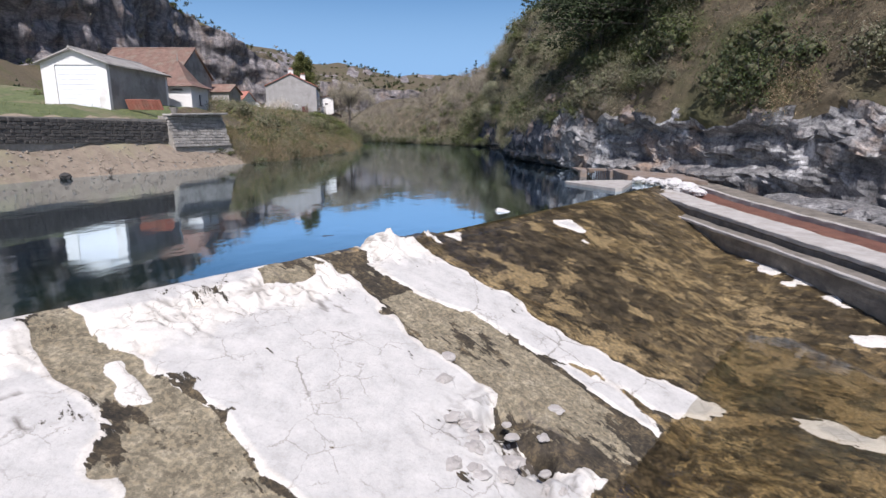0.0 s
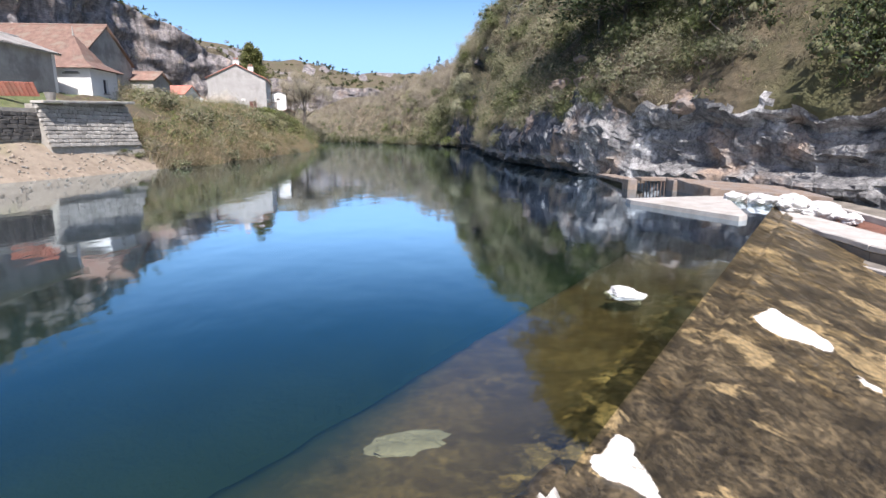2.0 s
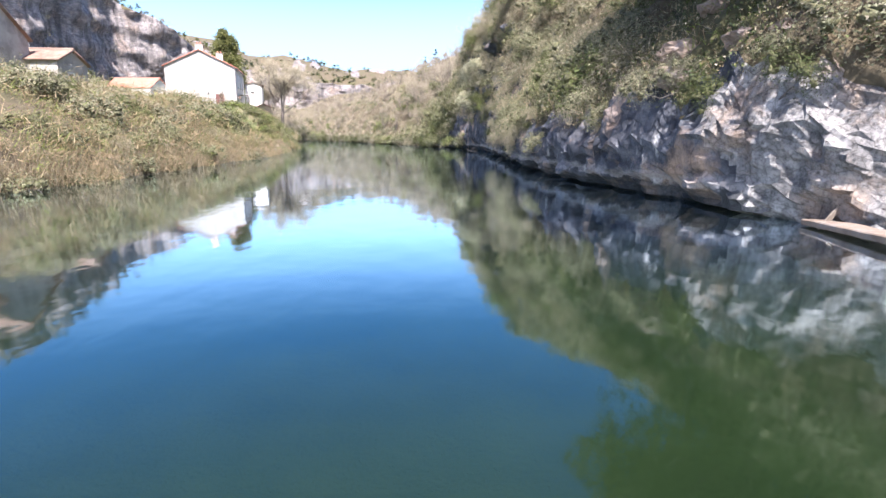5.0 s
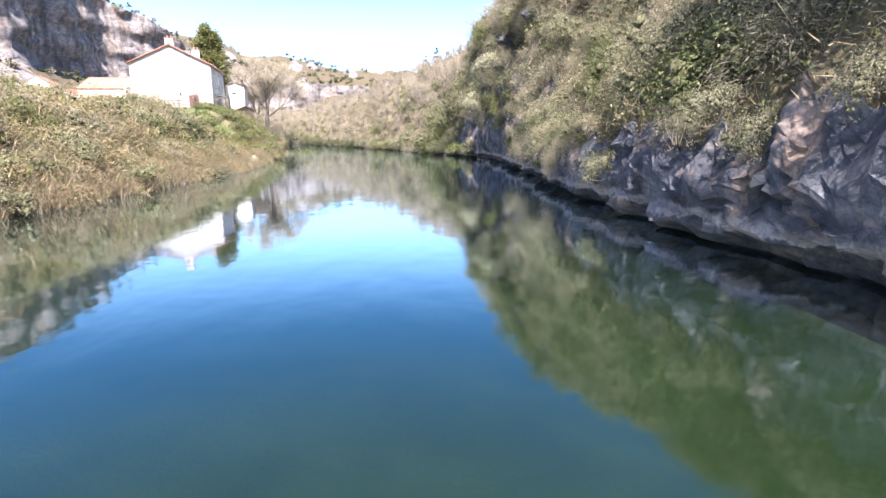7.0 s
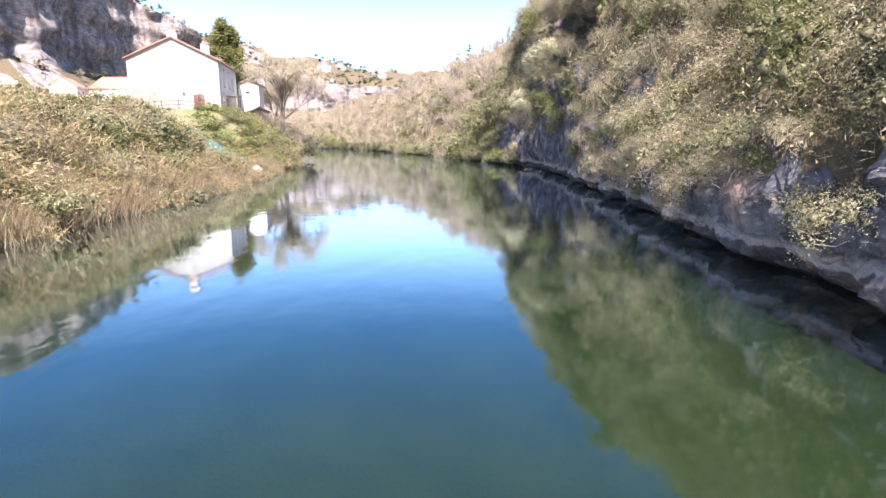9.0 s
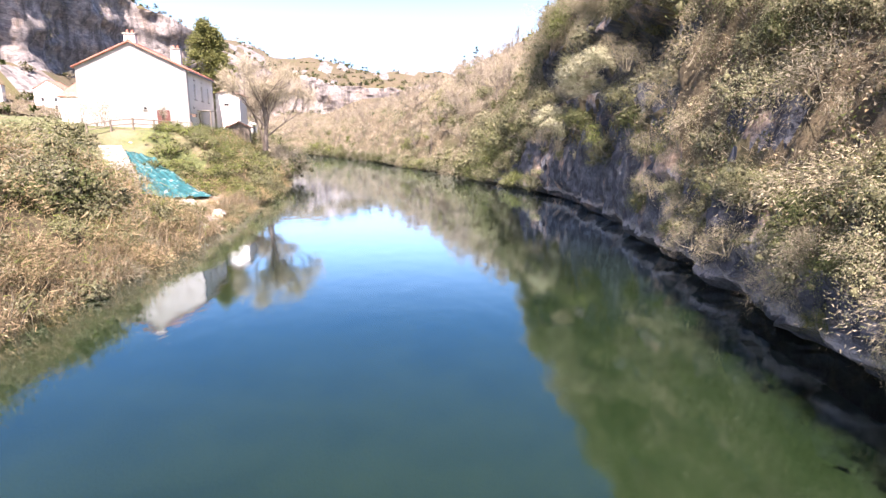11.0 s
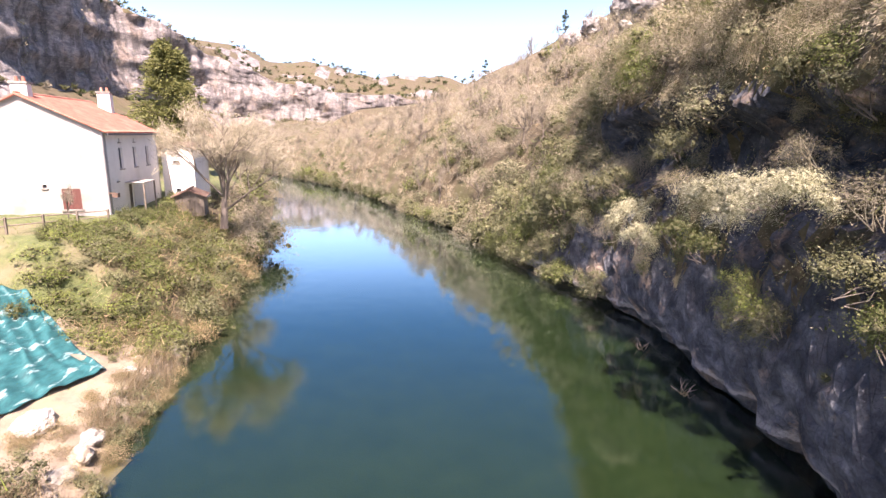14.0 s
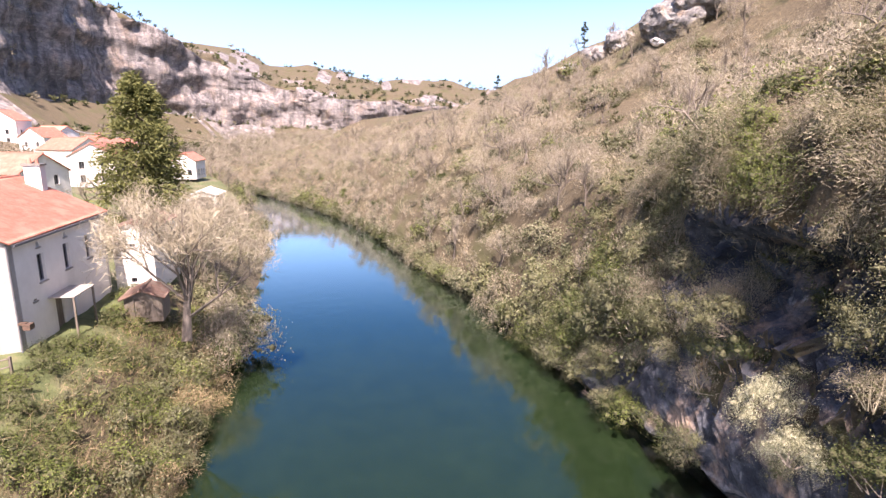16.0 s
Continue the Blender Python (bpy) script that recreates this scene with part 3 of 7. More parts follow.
def weir():
    su = np.concatenate([np.arange(-20, -7.5, 0.3), np.arange(-7.5, 3.2, 0.046), np.arange(3.2, 22, 0.1)])
    dv = np.concatenate([[-3.6, -3.2, -2.8, -2.5, -2.3, -2.26, -2.21, -2.16], np.linspace(-2.05, -0.5, 10), np.arange(-0.42, 6.6, 0.05), np.arange(6.6, 10.5, 0.13)])
    S, D = np.meshgrid(su, dv, indexing="ij")
    s, d = S.ravel(), D.ravel()
    q = np.stack([s, d, 0 * s], 1)

    def blur(a, k):
        a = a.reshape(S.shape).astype(float)
        for _ in range(k):
            a = (a + np.roll(a, 1, 0) + np.roll(a, -1, 0) + np.roll(a, 1, 1) + np.roll(a, -1, 1)) / 5
        return a.ravel()

    z = np.where(d > 0, -0.36 * d, 0.0)
    floor = -2.27 + 0.75 * smooth(5, 11.5, s)
    z = np.where(d > 0, np.maximum(z, floor - 0.015 * d), z)
    dry = 1 - smooth(2.2, 4.5, s + 0.9 * fbm(q, 0.7, 3))
    # gently falling shelf under water behind the crest, and the worn crest itself
    back = np.clip(-d - 0.15, 0, 9)
    z = np.where(d < -0.15, -0.16 * dry - (0.06 + 0.1 * smooth(0, 0.9, back)) * (1 - dry) - 0.1 * back - 0.65 * smooth(2.0, 2.12, back), z)
    z += np.where((d >= -0.15) & (d < 0.35), 0.05 * dry - 0.055 * (1 - dry), 0.0)
    s2, d2 = s + 0.3 * fbm(q, 1.5, 5), d + 0.3 * fbm(q + 31, 1.5, 5)
    band1 = inside(s2, d2, [(-5.3, -0.3), (-5.75, 0.3), (-5.7, 0.9), (-5.45, 1.7), (-5.6, 2.2), (-5.8, 3.3), (-6.0, 6.4), (-4.0, 6.4), (-4.45, 3.9), (-4.5, 2.5), (-4.66, 1.55), (-4.9, 0.87), (-5.1, -0.3)])
    patch1 = inside(s2, d2, [(-5.2, 1.1), (-4.98, 1.2), (-4.95, 2.1), (-5.3, 1.85)])
    crest1 = inside(s2, d2, [(-2.5, -0.1), (-1.2, -0.1), (-1.1, 0.45), (-1.8, 0.5), (-2.5, 0.4)]) | inside(s2, d2, [(-1.1, -0.3), (-0.1, -0.3), (0.0, 0.6), (-0.9, 0.7)])
    band2 = inside(s2, d2, [(-0.9, 0.05), (0.05, 0.1), (-0.2, 1.35), (0.35, 2.45), (0.85, 4.6), (1.1, 5.6), (0.8, 6.6), (-0.6, 6.6), (-1.2, 5.6), (-0.95, 3.4), (-0.9, 1.9), (-0.6, 1.2)])
    white2 = inside(s2, d2, [(0.0, -0.25), (1.5, -0.25), (1.72, 1.2), (1.85, 2.0), (1.95, 4.0), (2.5, 6.7), (1.85, 6.6), (1.1, 5.3), (0.6, 3.4), (-0.2, 1.4)])
    white3 = inside(s2, d2, [(7.5, 0.5), (8.5, 0.7), (8.0, 1.5), (7.4, 2.0), (7.1, 1.3)]) | inside(s2, d2, [(12.9, 4.7), (13.6, 4.8), (11.2, 8.0), (9.6, 10.4), (8.3, 10.4), (9.6, 7.0)]) | inside(s2, d2, [(3.0, 7.6), (3.4, 7.7), (3.3, 9.0), (2.8, 9.0), (2.6, 8.3)]) | inside(s2, d2, [(7.3, 8.1), (7.6, 8.2), (8.0, 9.4), (7.3, 9.3)])
    white3 |= inside(s2, d2, [(2.95, -0.05), (3.45, 0.0), (3.35, 0.4), (3.1, 0.45)]) | inside(s2, d2, [(2.15, -0.1), (2.5, -0.1), (2.45, 0.45), (2.3, 0.6)])
    white3 &= fbm(q + 44, 1.8, 4) > -0.22
    # olive stain and wet brown lie a little below the pale crust
    stain = np.where(s < 0.6, (band1 & ~patch1) | crest1 | band2, 0).astype(float)
    wetness = ((s > -0.3) & ~white2 & ~white3 & (d > -0.2) & ~(band2 & (d < 6.2))).astype(float)
    wetness[(d < -0.2)] = 1.0
    wetness = np.where((s < -0.3) & (d > 6.1 + 0.3 * fbm(q, 0.8, 3)), 1.0, wetness)
    pit = 1 - smooth(0.3, 0.62, np.hypot((s2 + 1.45), (d2 - 4.9) * 0.75))
    low = np.clip(stain + wetness, 0, 1)
    wide = blur(low, 14)
    rim = 4 * blur(low, 2) * (1 - blur(low, 2))
    # crust broken into loose flakes under the crest and round the hole
    who, joint, cells = plates(s2, d2, 460, (-7.2, 2.4, -0.3, 1.6), 41)
    who2, joint2, cells2 = plates(s2, d2, 110, (-2.6, -0.2, 3.6, 6.3), 42)
    rr = np.random.default_rng(43)
    lift, tip = rr.uniform(-0.02, 0.055, 570), rr.normal(size=(570, 2)) * 0.14
    flaky = np.where(s < -0.2, smooth(0.05, 0.45, d), smooth(-0.3, -0.1, d)) * (1 - smooth(0.75, 1.5, d + 0.7 * fbm(q + 8, 0.7, 3))) * (s < 2.4) * (1 - low)
    flaky2 = np.exp(-((s + 1.35) / 0.85) ** 2) * smooth(3.7, 4.4, d) * (1 - smooth(5.6, 6.3, d)) * (1 - 0.6 * low)
    z += flaky * (lift[who] + tip[who, 0] * (s - cells[who, 0]) + tip[who, 1] * (d - cells[who, 1]) - 0.035 * (1 - smooth(0, 0.06, joint)))
    k2 = who2 + 460
    z += flaky2 * (1.6 * lift[k2] + 2 * tip[k2, 0] * (s - cells2[who2, 0]) + 2 * tip[k2, 1] * (d - cells2[who2, 1]) - 0.06 * (1 - smooth(0, 0.07, joint2)))
    z += 0.035 * (1 - blur(low, 1)) * smooth(-0.2, 0.1, d) + 0.006 * fbm(q, 2.4, 4) + 0.02 * low * fbm(q, 5.0, 3)
    z -= 0.4 * pit * (0.7 + 0.3 * fbm(q, 3, 3))
    lump = np.clip(1.5 - 1.25 * np.maximum(np.abs(s2 - 1.05) / 0.62, np.abs(d2 - 0.05) / 0.42), 0, 1)
    z += 0.2 * lump * (1 + 0.3 * fbm(q, 3.0, 3)) + 0.1 * np.clip(1.4 - 1.2 * np.maximum(np.abs(s2 - 1.9) / 0.4, np.abs(d2 - 0.35) / 0.3), 0, 1)
    crack = np.minimum(np.abs(fbm(q + 9, 0.4, 2) + 0.1 * fbm(q, 3, 3)), np.abs(fbm(q + 29, 0.3, 2) + 0.1 * fbm(q + 4, 3, 3)))
    cr = (1 - smooth(0.0, 0.02, crack)) * (s < 0.8) * smooth(0.0, 0.5, fbm(q + 60, 0.8, 2))
    z -= 0.02 * cr
    # how thickly dark weed covers each part
    upper = smooth(1.6, 3.0, s) * (1 - smooth(2.2, 6.0, d + 0.25 * (s - 6)))
    lowlight = smooth(0.0, 0.5, fbm(q * np.array([1.4, 0.5, 1]) + 13, 0.4, 3))
    cover = wetness * (0.4 + 0.26 * upper - 0.28 * lowlight + 0.25 * np.exp(-((s - 5.2) / 1.5) ** 2) * smooth(5, 2, d) + 0.22 * smooth(5.5, 8.5, d))
    cover += stain * (0.3 + 0.35 * fbm(q + 19, 0.9, 3) + 0.3 * (band2 & (d < 1.6)) + 0.3 * smooth(4.0, 6.2, d) * (s > -2))
    cover += 0.5 * rim * smooth(-0.2, 0.35, fbm(q + 5, 1.1, 3)) * (s < 3.2) + 0.5 * pit
    cover += 0.42 * smooth(0.38, 0.6, fbm(q + 77, 1.6, 4)) * (low < 0.5)
    cover = np.where(d < -0.25, 0.2 * wetness, cover)
    joints = np.maximum(flaky * (1 - smooth(0.0, 0.035, joint)) * smooth(-0.1, 0.3, fbm(q + 6, 1.5, 2)), flaky2 * (1 - smooth(0, 0.05, joint2)))
    xy = CREST + s[:, None] * ALONG + d[:, None] * DOWN
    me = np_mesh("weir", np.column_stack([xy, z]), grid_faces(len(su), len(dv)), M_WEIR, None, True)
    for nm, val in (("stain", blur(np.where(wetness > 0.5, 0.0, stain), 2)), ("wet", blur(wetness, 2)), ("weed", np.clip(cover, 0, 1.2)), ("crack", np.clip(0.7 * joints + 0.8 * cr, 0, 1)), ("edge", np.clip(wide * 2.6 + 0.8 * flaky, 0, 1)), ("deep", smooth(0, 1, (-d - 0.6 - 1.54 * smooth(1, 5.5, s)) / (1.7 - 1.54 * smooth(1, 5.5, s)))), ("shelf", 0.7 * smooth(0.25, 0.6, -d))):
        at = me.attributes.new(nm, 'FLOAT', 'POINT')
        at.data.foreach_set("value", val.astype(np.float32))
    at = me.attributes.new("flow", 'FLOAT_VECTOR', 'POINT')
    at.data.foreach_set("vector", np.column_stack([s, 0.38 * d, 0 * s]).astype(np.float32).ravel())
    return new("weir", me)


def weir_mat():
    m, nt, b = nodes_of("weir_concrete")
    grit = noise_tex(nt, 4.5, 12, 0.82)
    flow = nt.nodes.new("ShaderNodeAttribute")
    flow.attribute_name = "flow"
    streak = nt.nodes.new("ShaderNodeTexNoise")
    streak.inputs["Scale"].default_value, streak.inputs["Detail"].default_value, streak.inputs["Roughness"].default_value = 4.6, 10, 0.66
    nt.links.new(flow.outputs["Vector"], streak.inputs["Vector"])

    def raw(n):
        a = nt.nodes.new("ShaderNodeAttribute")
        a.attribute_name = n
        return a.outputs["Fac"]

    def att(n, sharp=0.06, wander=0.75, tex=grit):
        """A stain mask with a crisp, ragged edge."""
        k = nt.nodes.new("ShaderNodeMath")
        k.operation = 'MULTIPLY_ADD'
        nt.links.new(tex.outputs[0], k.inputs[0])
        k.inputs[1].default_value = wander
        nt.links.new(raw(n), k.inputs[2])
        k2 = nt.nodes.new("ShaderNodeMath")
        k2.operation = 'MULTIPLY'
        nt.links.new(k.outputs[0], k2.inputs[0])
        k2.inputs[1].default_value = 0.5
        mid = 0.5 * (0.5 + wander / 2)
        return ramp(nt, k2.outputs[0], [(mid - sharp / 2, (0, 0, 0)), (mid + sharp / 2, (1, 1, 1))]).outputs[0]

    n1 = noise_tex(nt, 2.6, 9, 0.7)
    slab = ramp(nt, n1.outputs[0], [(0.28, (0.33, 0.315, 0.285)), (0.45, (0.43, 0.412, 0.378)), (0.68, (0.51, 0.487, 0.445))]).outputs[0]
    cream = ramp(nt, n1.outputs[0], [(0.3, (0.44, 0.4, 0.34)), (0.5, (0.57, 0.535, 0.47)), (0.7, (0.63, 0.59, 0.525))]).outputs[0]
    white = mixc(nt, att("edge", 0.16, 0.9), slab, cream)
    f6 = ramp(nt, noise_tex(nt, 22, 4, 0.8).outputs[0], [(0.3, (0.62, 0.6, 0.57)), (0.5, (1, 1, 1))])
    white = mixc(nt, 0.4, white, f6.outputs[0], 'MULTIPLY')
    tc = nt.nodes.new("ShaderNodeTexCoord")
    for sc, wd, am in ((0.7, 0.005, 0.8), (2.4, 0.011, 0.55)):
        warp = nt.nodes.new("ShaderNodeMix")
        warp.data_type, warp.blend_type = 'RGBA', 'ADD'
        warp.inputs[0].default_value = 0.35
        nt.links.new(tc.outputs["Object"], warp.inputs[6])
        nt.links.new(n1.outputs["Color"], warp.inputs[7])
        vo = nt.nodes.new("ShaderNodeTexVoronoi")
        vo.feature = 'DISTANCE_TO_EDGE'
        vo.inputs["Scale"].default_value = sc
        nt.links.new(warp.outputs[2], vo.inputs["Vector"])
        ck = ramp(nt, vo.outputs["Distance"], [(0.0, (0.3, 0.27, 0.24)), (wd, (0.55, 0.53, 0.5)), (wd * 2.2, (1, 1, 1))])
        where = ramp(nt, noise_tex(nt, 0.6 + sc * 0.2, 3, 0.5).outputs[0], [(0.5, (0, 0, 0)), (0.56, (am, am, am))])
        white = mixc(nt, where.outputs[0], white, mixc(nt, 1.0, white, ck.outputs[0], 'MULTIPLY'))
    n2 = noise_tex(nt, 3.4, 10, 0.78)
    olive = ramp(nt, n2.outputs[0], [(0.3, (0.1, 0.082, 0.052)), (0.5, (0.2, 0.17, 0.112)), (0.7, (0.31, 0.27, 0.19))]).outputs[0]
    brown = ramp(nt, streak.outputs[0], [(0.36, (0.05, 0.036, 0.018)), (0.48, (0.135, 0.1, 0.05)), (0.62, (0.26, 0.2, 0.105))]).outputs[0]
    mottle = ramp(nt, n2.outputs[0], [(0.43, (0.4, 0.38, 0.34)), (0.49, (0.85, 0.85, 0.85)), (0.56, (1.4, 1.36, 1.22))])
    brown = mixc(nt, 0.85, brown, mottle.outputs[0], 'MULTIPLY')
    dark = ramp(nt, n1.outputs[0], [(0.34, (0.016, 0.013, 0.008)), (0.5, (0.045, 0.035, 0.02)), (0.66, (0.12, 0.092, 0.052))]).outputs[0]
    grains = ramp(nt, noise_tex(nt, 15, 5, 0.7).outputs[0], [(0.44, (0.4, 0.38, 0.35)), (0.52, (1, 1, 1)), (0.58, (1.6, 1.5, 1.35))])
    brown = mixc(nt, 0.6, brown, grains.outputs[0], 'MULTIPLY')
    olive = mixc(nt, 0.5, olive, grains.outputs[0], 'MULTIPLY')
    dark = mixc(nt, 0.7, dark, grains.outputs[0], 'MULTIPLY')
    # ochre silt and crusts of black algae on the wet slope
    silt = ramp(nt, noise_tex(nt, 0.9, 9, 0.66, distortion=0.4).outputs[0], [(0.55, (0, 0, 0)), (0.58, (0.75, 0.75, 0.75))])
    algae = ramp(nt, noise_tex(nt, 1.5, 10, 0.7, distortion=0.5).outputs[0], [(0.5, (0, 0, 0)), (0.525, (0.8, 0.8, 0.8))])
    brown = mixc(nt, algae.outputs[0], brown, dark)
    c = mixc(nt, att("stain", 0.05), white, olive)
    c = mixc(nt, att("wet", 0.05), c, brown)
    c = mixc(nt, att("weed", 0.018, 1.5, streak), c, dark)
    c = mixc(nt, mixc(nt, 1.0, att("wet", 0.05), silt.outputs[0], 'MULTIPLY'), c, mixc(nt, 0.6, (0.27, 0.2, 0.1), grains.outputs[0], 'MULTIPLY'))
    specks = ramp(nt, noise_tex(nt, 6.5, 6, 0.7).outputs[0], [(0.6, (0, 0, 0)), (0.64, (0.85, 0.85, 0.85))])
    both = mixc(nt, 1.0, raw("stain"), specks.outputs[0], 'MULTIPLY')
    c = mixc(nt, both, c, dark)
    c = mixc(nt, raw("crack"), c, (0.09, 0.075, 0.06))
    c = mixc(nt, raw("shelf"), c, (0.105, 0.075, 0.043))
    # dimming by depth painted in: fades to the bed tone behind the crest
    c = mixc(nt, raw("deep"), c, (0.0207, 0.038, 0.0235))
    nt.links.new(c, b.inputs["Base Color"])
    r = ramp(nt, att("wet", 0.1), [(0, (0.92,) * 3), (1, (0.32,) * 3)])
    nt.links.new(mixc(nt, raw("deep"), r.outputs[0], (0.95, 0.95, 0.95)), b.inputs["Roughness"])
    dull = ramp(nt, raw("deep"), [(0, (0.5,) * 3), (1, (0, 0, 0))])
    nt.links.new(dull.outputs[0], b.inputs["Specular IOR Level"])
    bump(nt, b, noise_tex(nt, 14, 8, 0.75).outputs[0], 0.6, 0.02)
    return m


M_WEIR = weir_mat()
tagged(weir(), "broken pale concrete weir with brown wet algae-stained apron", "weir", kind="structure")

# ---- steep rocky bank across the water ----
CLIFF_H = np.array([(-80, 3), (0, 3.4), (20, 3.6), (27, 3.4), (34, 3.5), (37, 3.6), (40, 4.3), (44, 4.3), (48, 3.3), (58, 3.4), (70, 2.8), (80, 4.0), (88, 6.0), (106, 6.2), (114, 5.4), (119, 4.0), (123, 2.0), (127, 0.7), (140, 0.4), (300, 0.35)], float)
STEEP = np.array([(-80, 1.0), (20, 0.85), (33, 0.9), (42, 1.5), (52, 1.5), (62, 1.05), (76, 0.55), (88, 0.28), (114, 0.31), (125, 0.5), (140, 0.75), (170, 1.0), (300, 1.2)], float)
RISE_U = np.array([0, 1, 3, 6, 10, 20, 45, 62, 80, 120, 220])
RISE_Z = np.array([0, 1.6, 4.5, 8.5, 12.5, 17, 29, 41, 49, 58, 66])


def bank_frame(y):
    """Edge point and inland direction of the rocky bank at y."""
    y = np.asarray(y, float)
    dx = (right_x(y + 4) - right_x(y - 4)) / 8
    n = np.stack([np.ones_like(dx), -dx], -1)
    n /= np.linalg.norm(n, axis=-1, keepdims=True)
    x = (right_x(y - 2) + right_x(y) * 2 + right_x(y + 2)) / 4
    return np.stack([x, y], -1), n


def cliff_h(y):
    uneven = 0.35 + 0.65 * smooth(38, 48, y)
    return np.interp(y, CLIFF_H[:, 0], CLIFF_H[:, 1]) * (1 + uneven * (0.16 * np.sin(0.83 * y) + 0.13 * np.sin(2.1 * y + 1) + 0.09 * np.sin(4.7 * y)))


def hill_height(y, u):
    h = cliff_h(y)
    k = np.interp(y, STEEP[:, 0], STEEP[:, 1])
    lower = np.interp(np.maximum(u - 0.5, 0) / k, RISE_U, RISE_Z)
    past = np.maximum(u - 0.5 - 10 * k, 0)
    upper = np.interp(past + 10, RISE_U, RISE_Z)
    fade = np.interp(y, [100, 180, 212, 245, 320], [1.0, 1.0, 0.8, 0.5, 0.4])
    return h + np.where(u - 0.5 < 10 * k, lower, upper) * fade


def tier(y, z):
    """Inward shift of the steep slope where a second rock band is hollowed out below a hanging brow."""
    along_it = smooth(84, 90, y) * (1 - smooth(113, 120, y))
    hollow = smooth(8.6, 9.6, z) * (1 - smooth(12.0, 13.0, z))
    brow = smooth(12.6, 13.6, z) * (1 - smooth(15.5, 19, z))
    return along_it * (1.9 * hollow - 1.1 * brow)


def hill_point(y, u):
    e, n = bank_frame(y)
    z = hill_height(y, u)
    u = u + tier(y, z)
    return np.column_stack([e + n * np.asarray(u)[..., None], z])


def cells3(p):
    """One random value, -1 to 1, for each cell of a jittered lattice: blocks of fractured rock."""
    i = np.floor(p).astype(np.int64)
    best, val = np.full(len(p), 9.0), np.zeros(len(p))
    for dx in (-1, 0, 1):
        for dy in (-1, 0, 1):
            for dz in (-1, 0, 1):
                j = i + np.array([dx, dy, dz])
                h = j[:, 0] * 73856093 ^ j[:, 1] * 19349663 ^ j[:, 2] * 83492791
                f = [(((h * k) ^ ((h * k) >> 15)) & 0xFFFF) / 65535.0 for k in (2654435761, 40503, 69069, 1103515245)]
                e = np.linalg.norm(j + np.stack(f[:3], 1) - p, axis=1)
                near = e < best
                best, val = np.where(near, e, best), np.where(near, 2 * f[3] - 1, val)
    return val


def rock_bank():
    ys = np.concatenate([np.linspace(-80, 8, 24), np.arange(10, 136, 0.28), np.arange(136, 272, 1.4)])
    hh = cliff_h(ys)
    rows = []
    # rock face: from below the water up to the lip
    for f, u in [(-2.2, 1.7), (-0.6, 1.6), (-0.15, 1.4)]:
        rows.append((u * (0.2 + 0.8 * smooth(38, 42, ys)), np.full_like(ys, f)))
    for g in np.linspace(0, 1, 26):
        # deep notch at the water, recessed faces under a hanging brow near the weir, else a rounded lip
        recess = smooth(24, 27, ys) * (1 - smooth(35, 38, ys))
        uneven = np.clip(0.45 + 0.35 * np.sin(0.85 * ys + 2 * np.sin(0.33 * ys)) + 0.25 * np.sin(2.3 * ys + 1), 0.05, 1)
        notch = 0.1 + (0.3 + 0.8 * uneven) * smooth(40, 44, ys) * (1 - 0.5 * smooth(112, 120, ys))
        prof = notch * (1 - smooth(0.02, 0.04 + 0.3 * uneven, g)) + 0.18 * math.sin(g * 9) * g + (0.5 - 0.3 * recess) * g ** 3 + 0.75 * recess * smooth(0.1, 0.25, g) * (1 - smooth(0.72, 0.86, g))
        rows.append((prof, 0.12 + g * (hh - 0.12)))
    for u in np.concatenate([np.linspace(0.62, 4.2, 44), np.linspace(4.35, 6, 9), np.linspace(6.5, 20, 22), np.linspace(22, 60, 16), np.linspace(68, 220, 14)]):
        rows.append((np.full_like(ys, u), hill_height(ys, np.full_like(ys, u))))
    e, n = bank_frame(ys)
    P = np.stack([np.column_stack([e + n * u[:, None], z]) for u, z in rows], 1)
    shape = P.shape
    P = P.reshape(-1, 3)
    N = np.repeat(np.column_stack([n, np.zeros(len(n))])[:, None], shape[1], 1).reshape(-1, 3)
    u = np.stack([r[0] for r in rows], 1).ravel()
    isrock = np.tile(np.arange(shape[1]) < 30, (shape[0], 1)).ravel()
    blocky = fbm(P * np.array([1, 1, 1.7]), 0.45, 3)
    strata = np.sin(P[:, 2] * 4.2 + 1.5 * fbm(P, 0.25, 3))
    dips = np.abs(fbm(P + 50, 0.8, 3))
    warp = P + 0.5 * np.column_stack([fbm(P, 0.9, 2), fbm(P + 5, 0.9, 2), fbm(P + 9, 0.9, 2)])
    steps = 0.7 * cells3(warp * np.array([0.45, 0.45, 0.8])) + 0.45 * cells3(warp * np.array([1.5, 1.5, 2.2]) + 40)
    ridged = 1 - np.abs(fbm(P * np.array([1, 1, 1.5]) + 80, 1.3, 4))
    calm = 0.3 - 0.14 * smooth(84, 90, P[:, 1])
    off = np.where(isrock, 0.08 * blocky + calm * steps + 0.05 * strata * (0.6 + 0.4 * blocky) + 0.05 * (dips - 0.3) + 0.06 * (ridged - 0.6), 0.25 * blocky)
    steep = smooth(82, 88, P[:, 1]) * (1 - smooth(115, 121, P[:, 1])) * smooth(5.5, 7, P[:, 2]) * (1 - smooth(13.2, 14.6, P[:, 2]))
    off = np.where(isrock, off, off + steep * (0.5 * steps + 0.35 * blocky + 0.25 * ridged) - tier(P[:, 1], P[:, 2]))
    off *= np.where(P[:, 2] < 0, 0.3, 1) * np.where(isrock, 1 - 0.65 * smooth(0.8, 1.0, P[:, 2] / cliff_h(P[:, 1])), 1)
    ledge = np.where(isrock, 0.0, steep)
    P -= N * off[:, None]
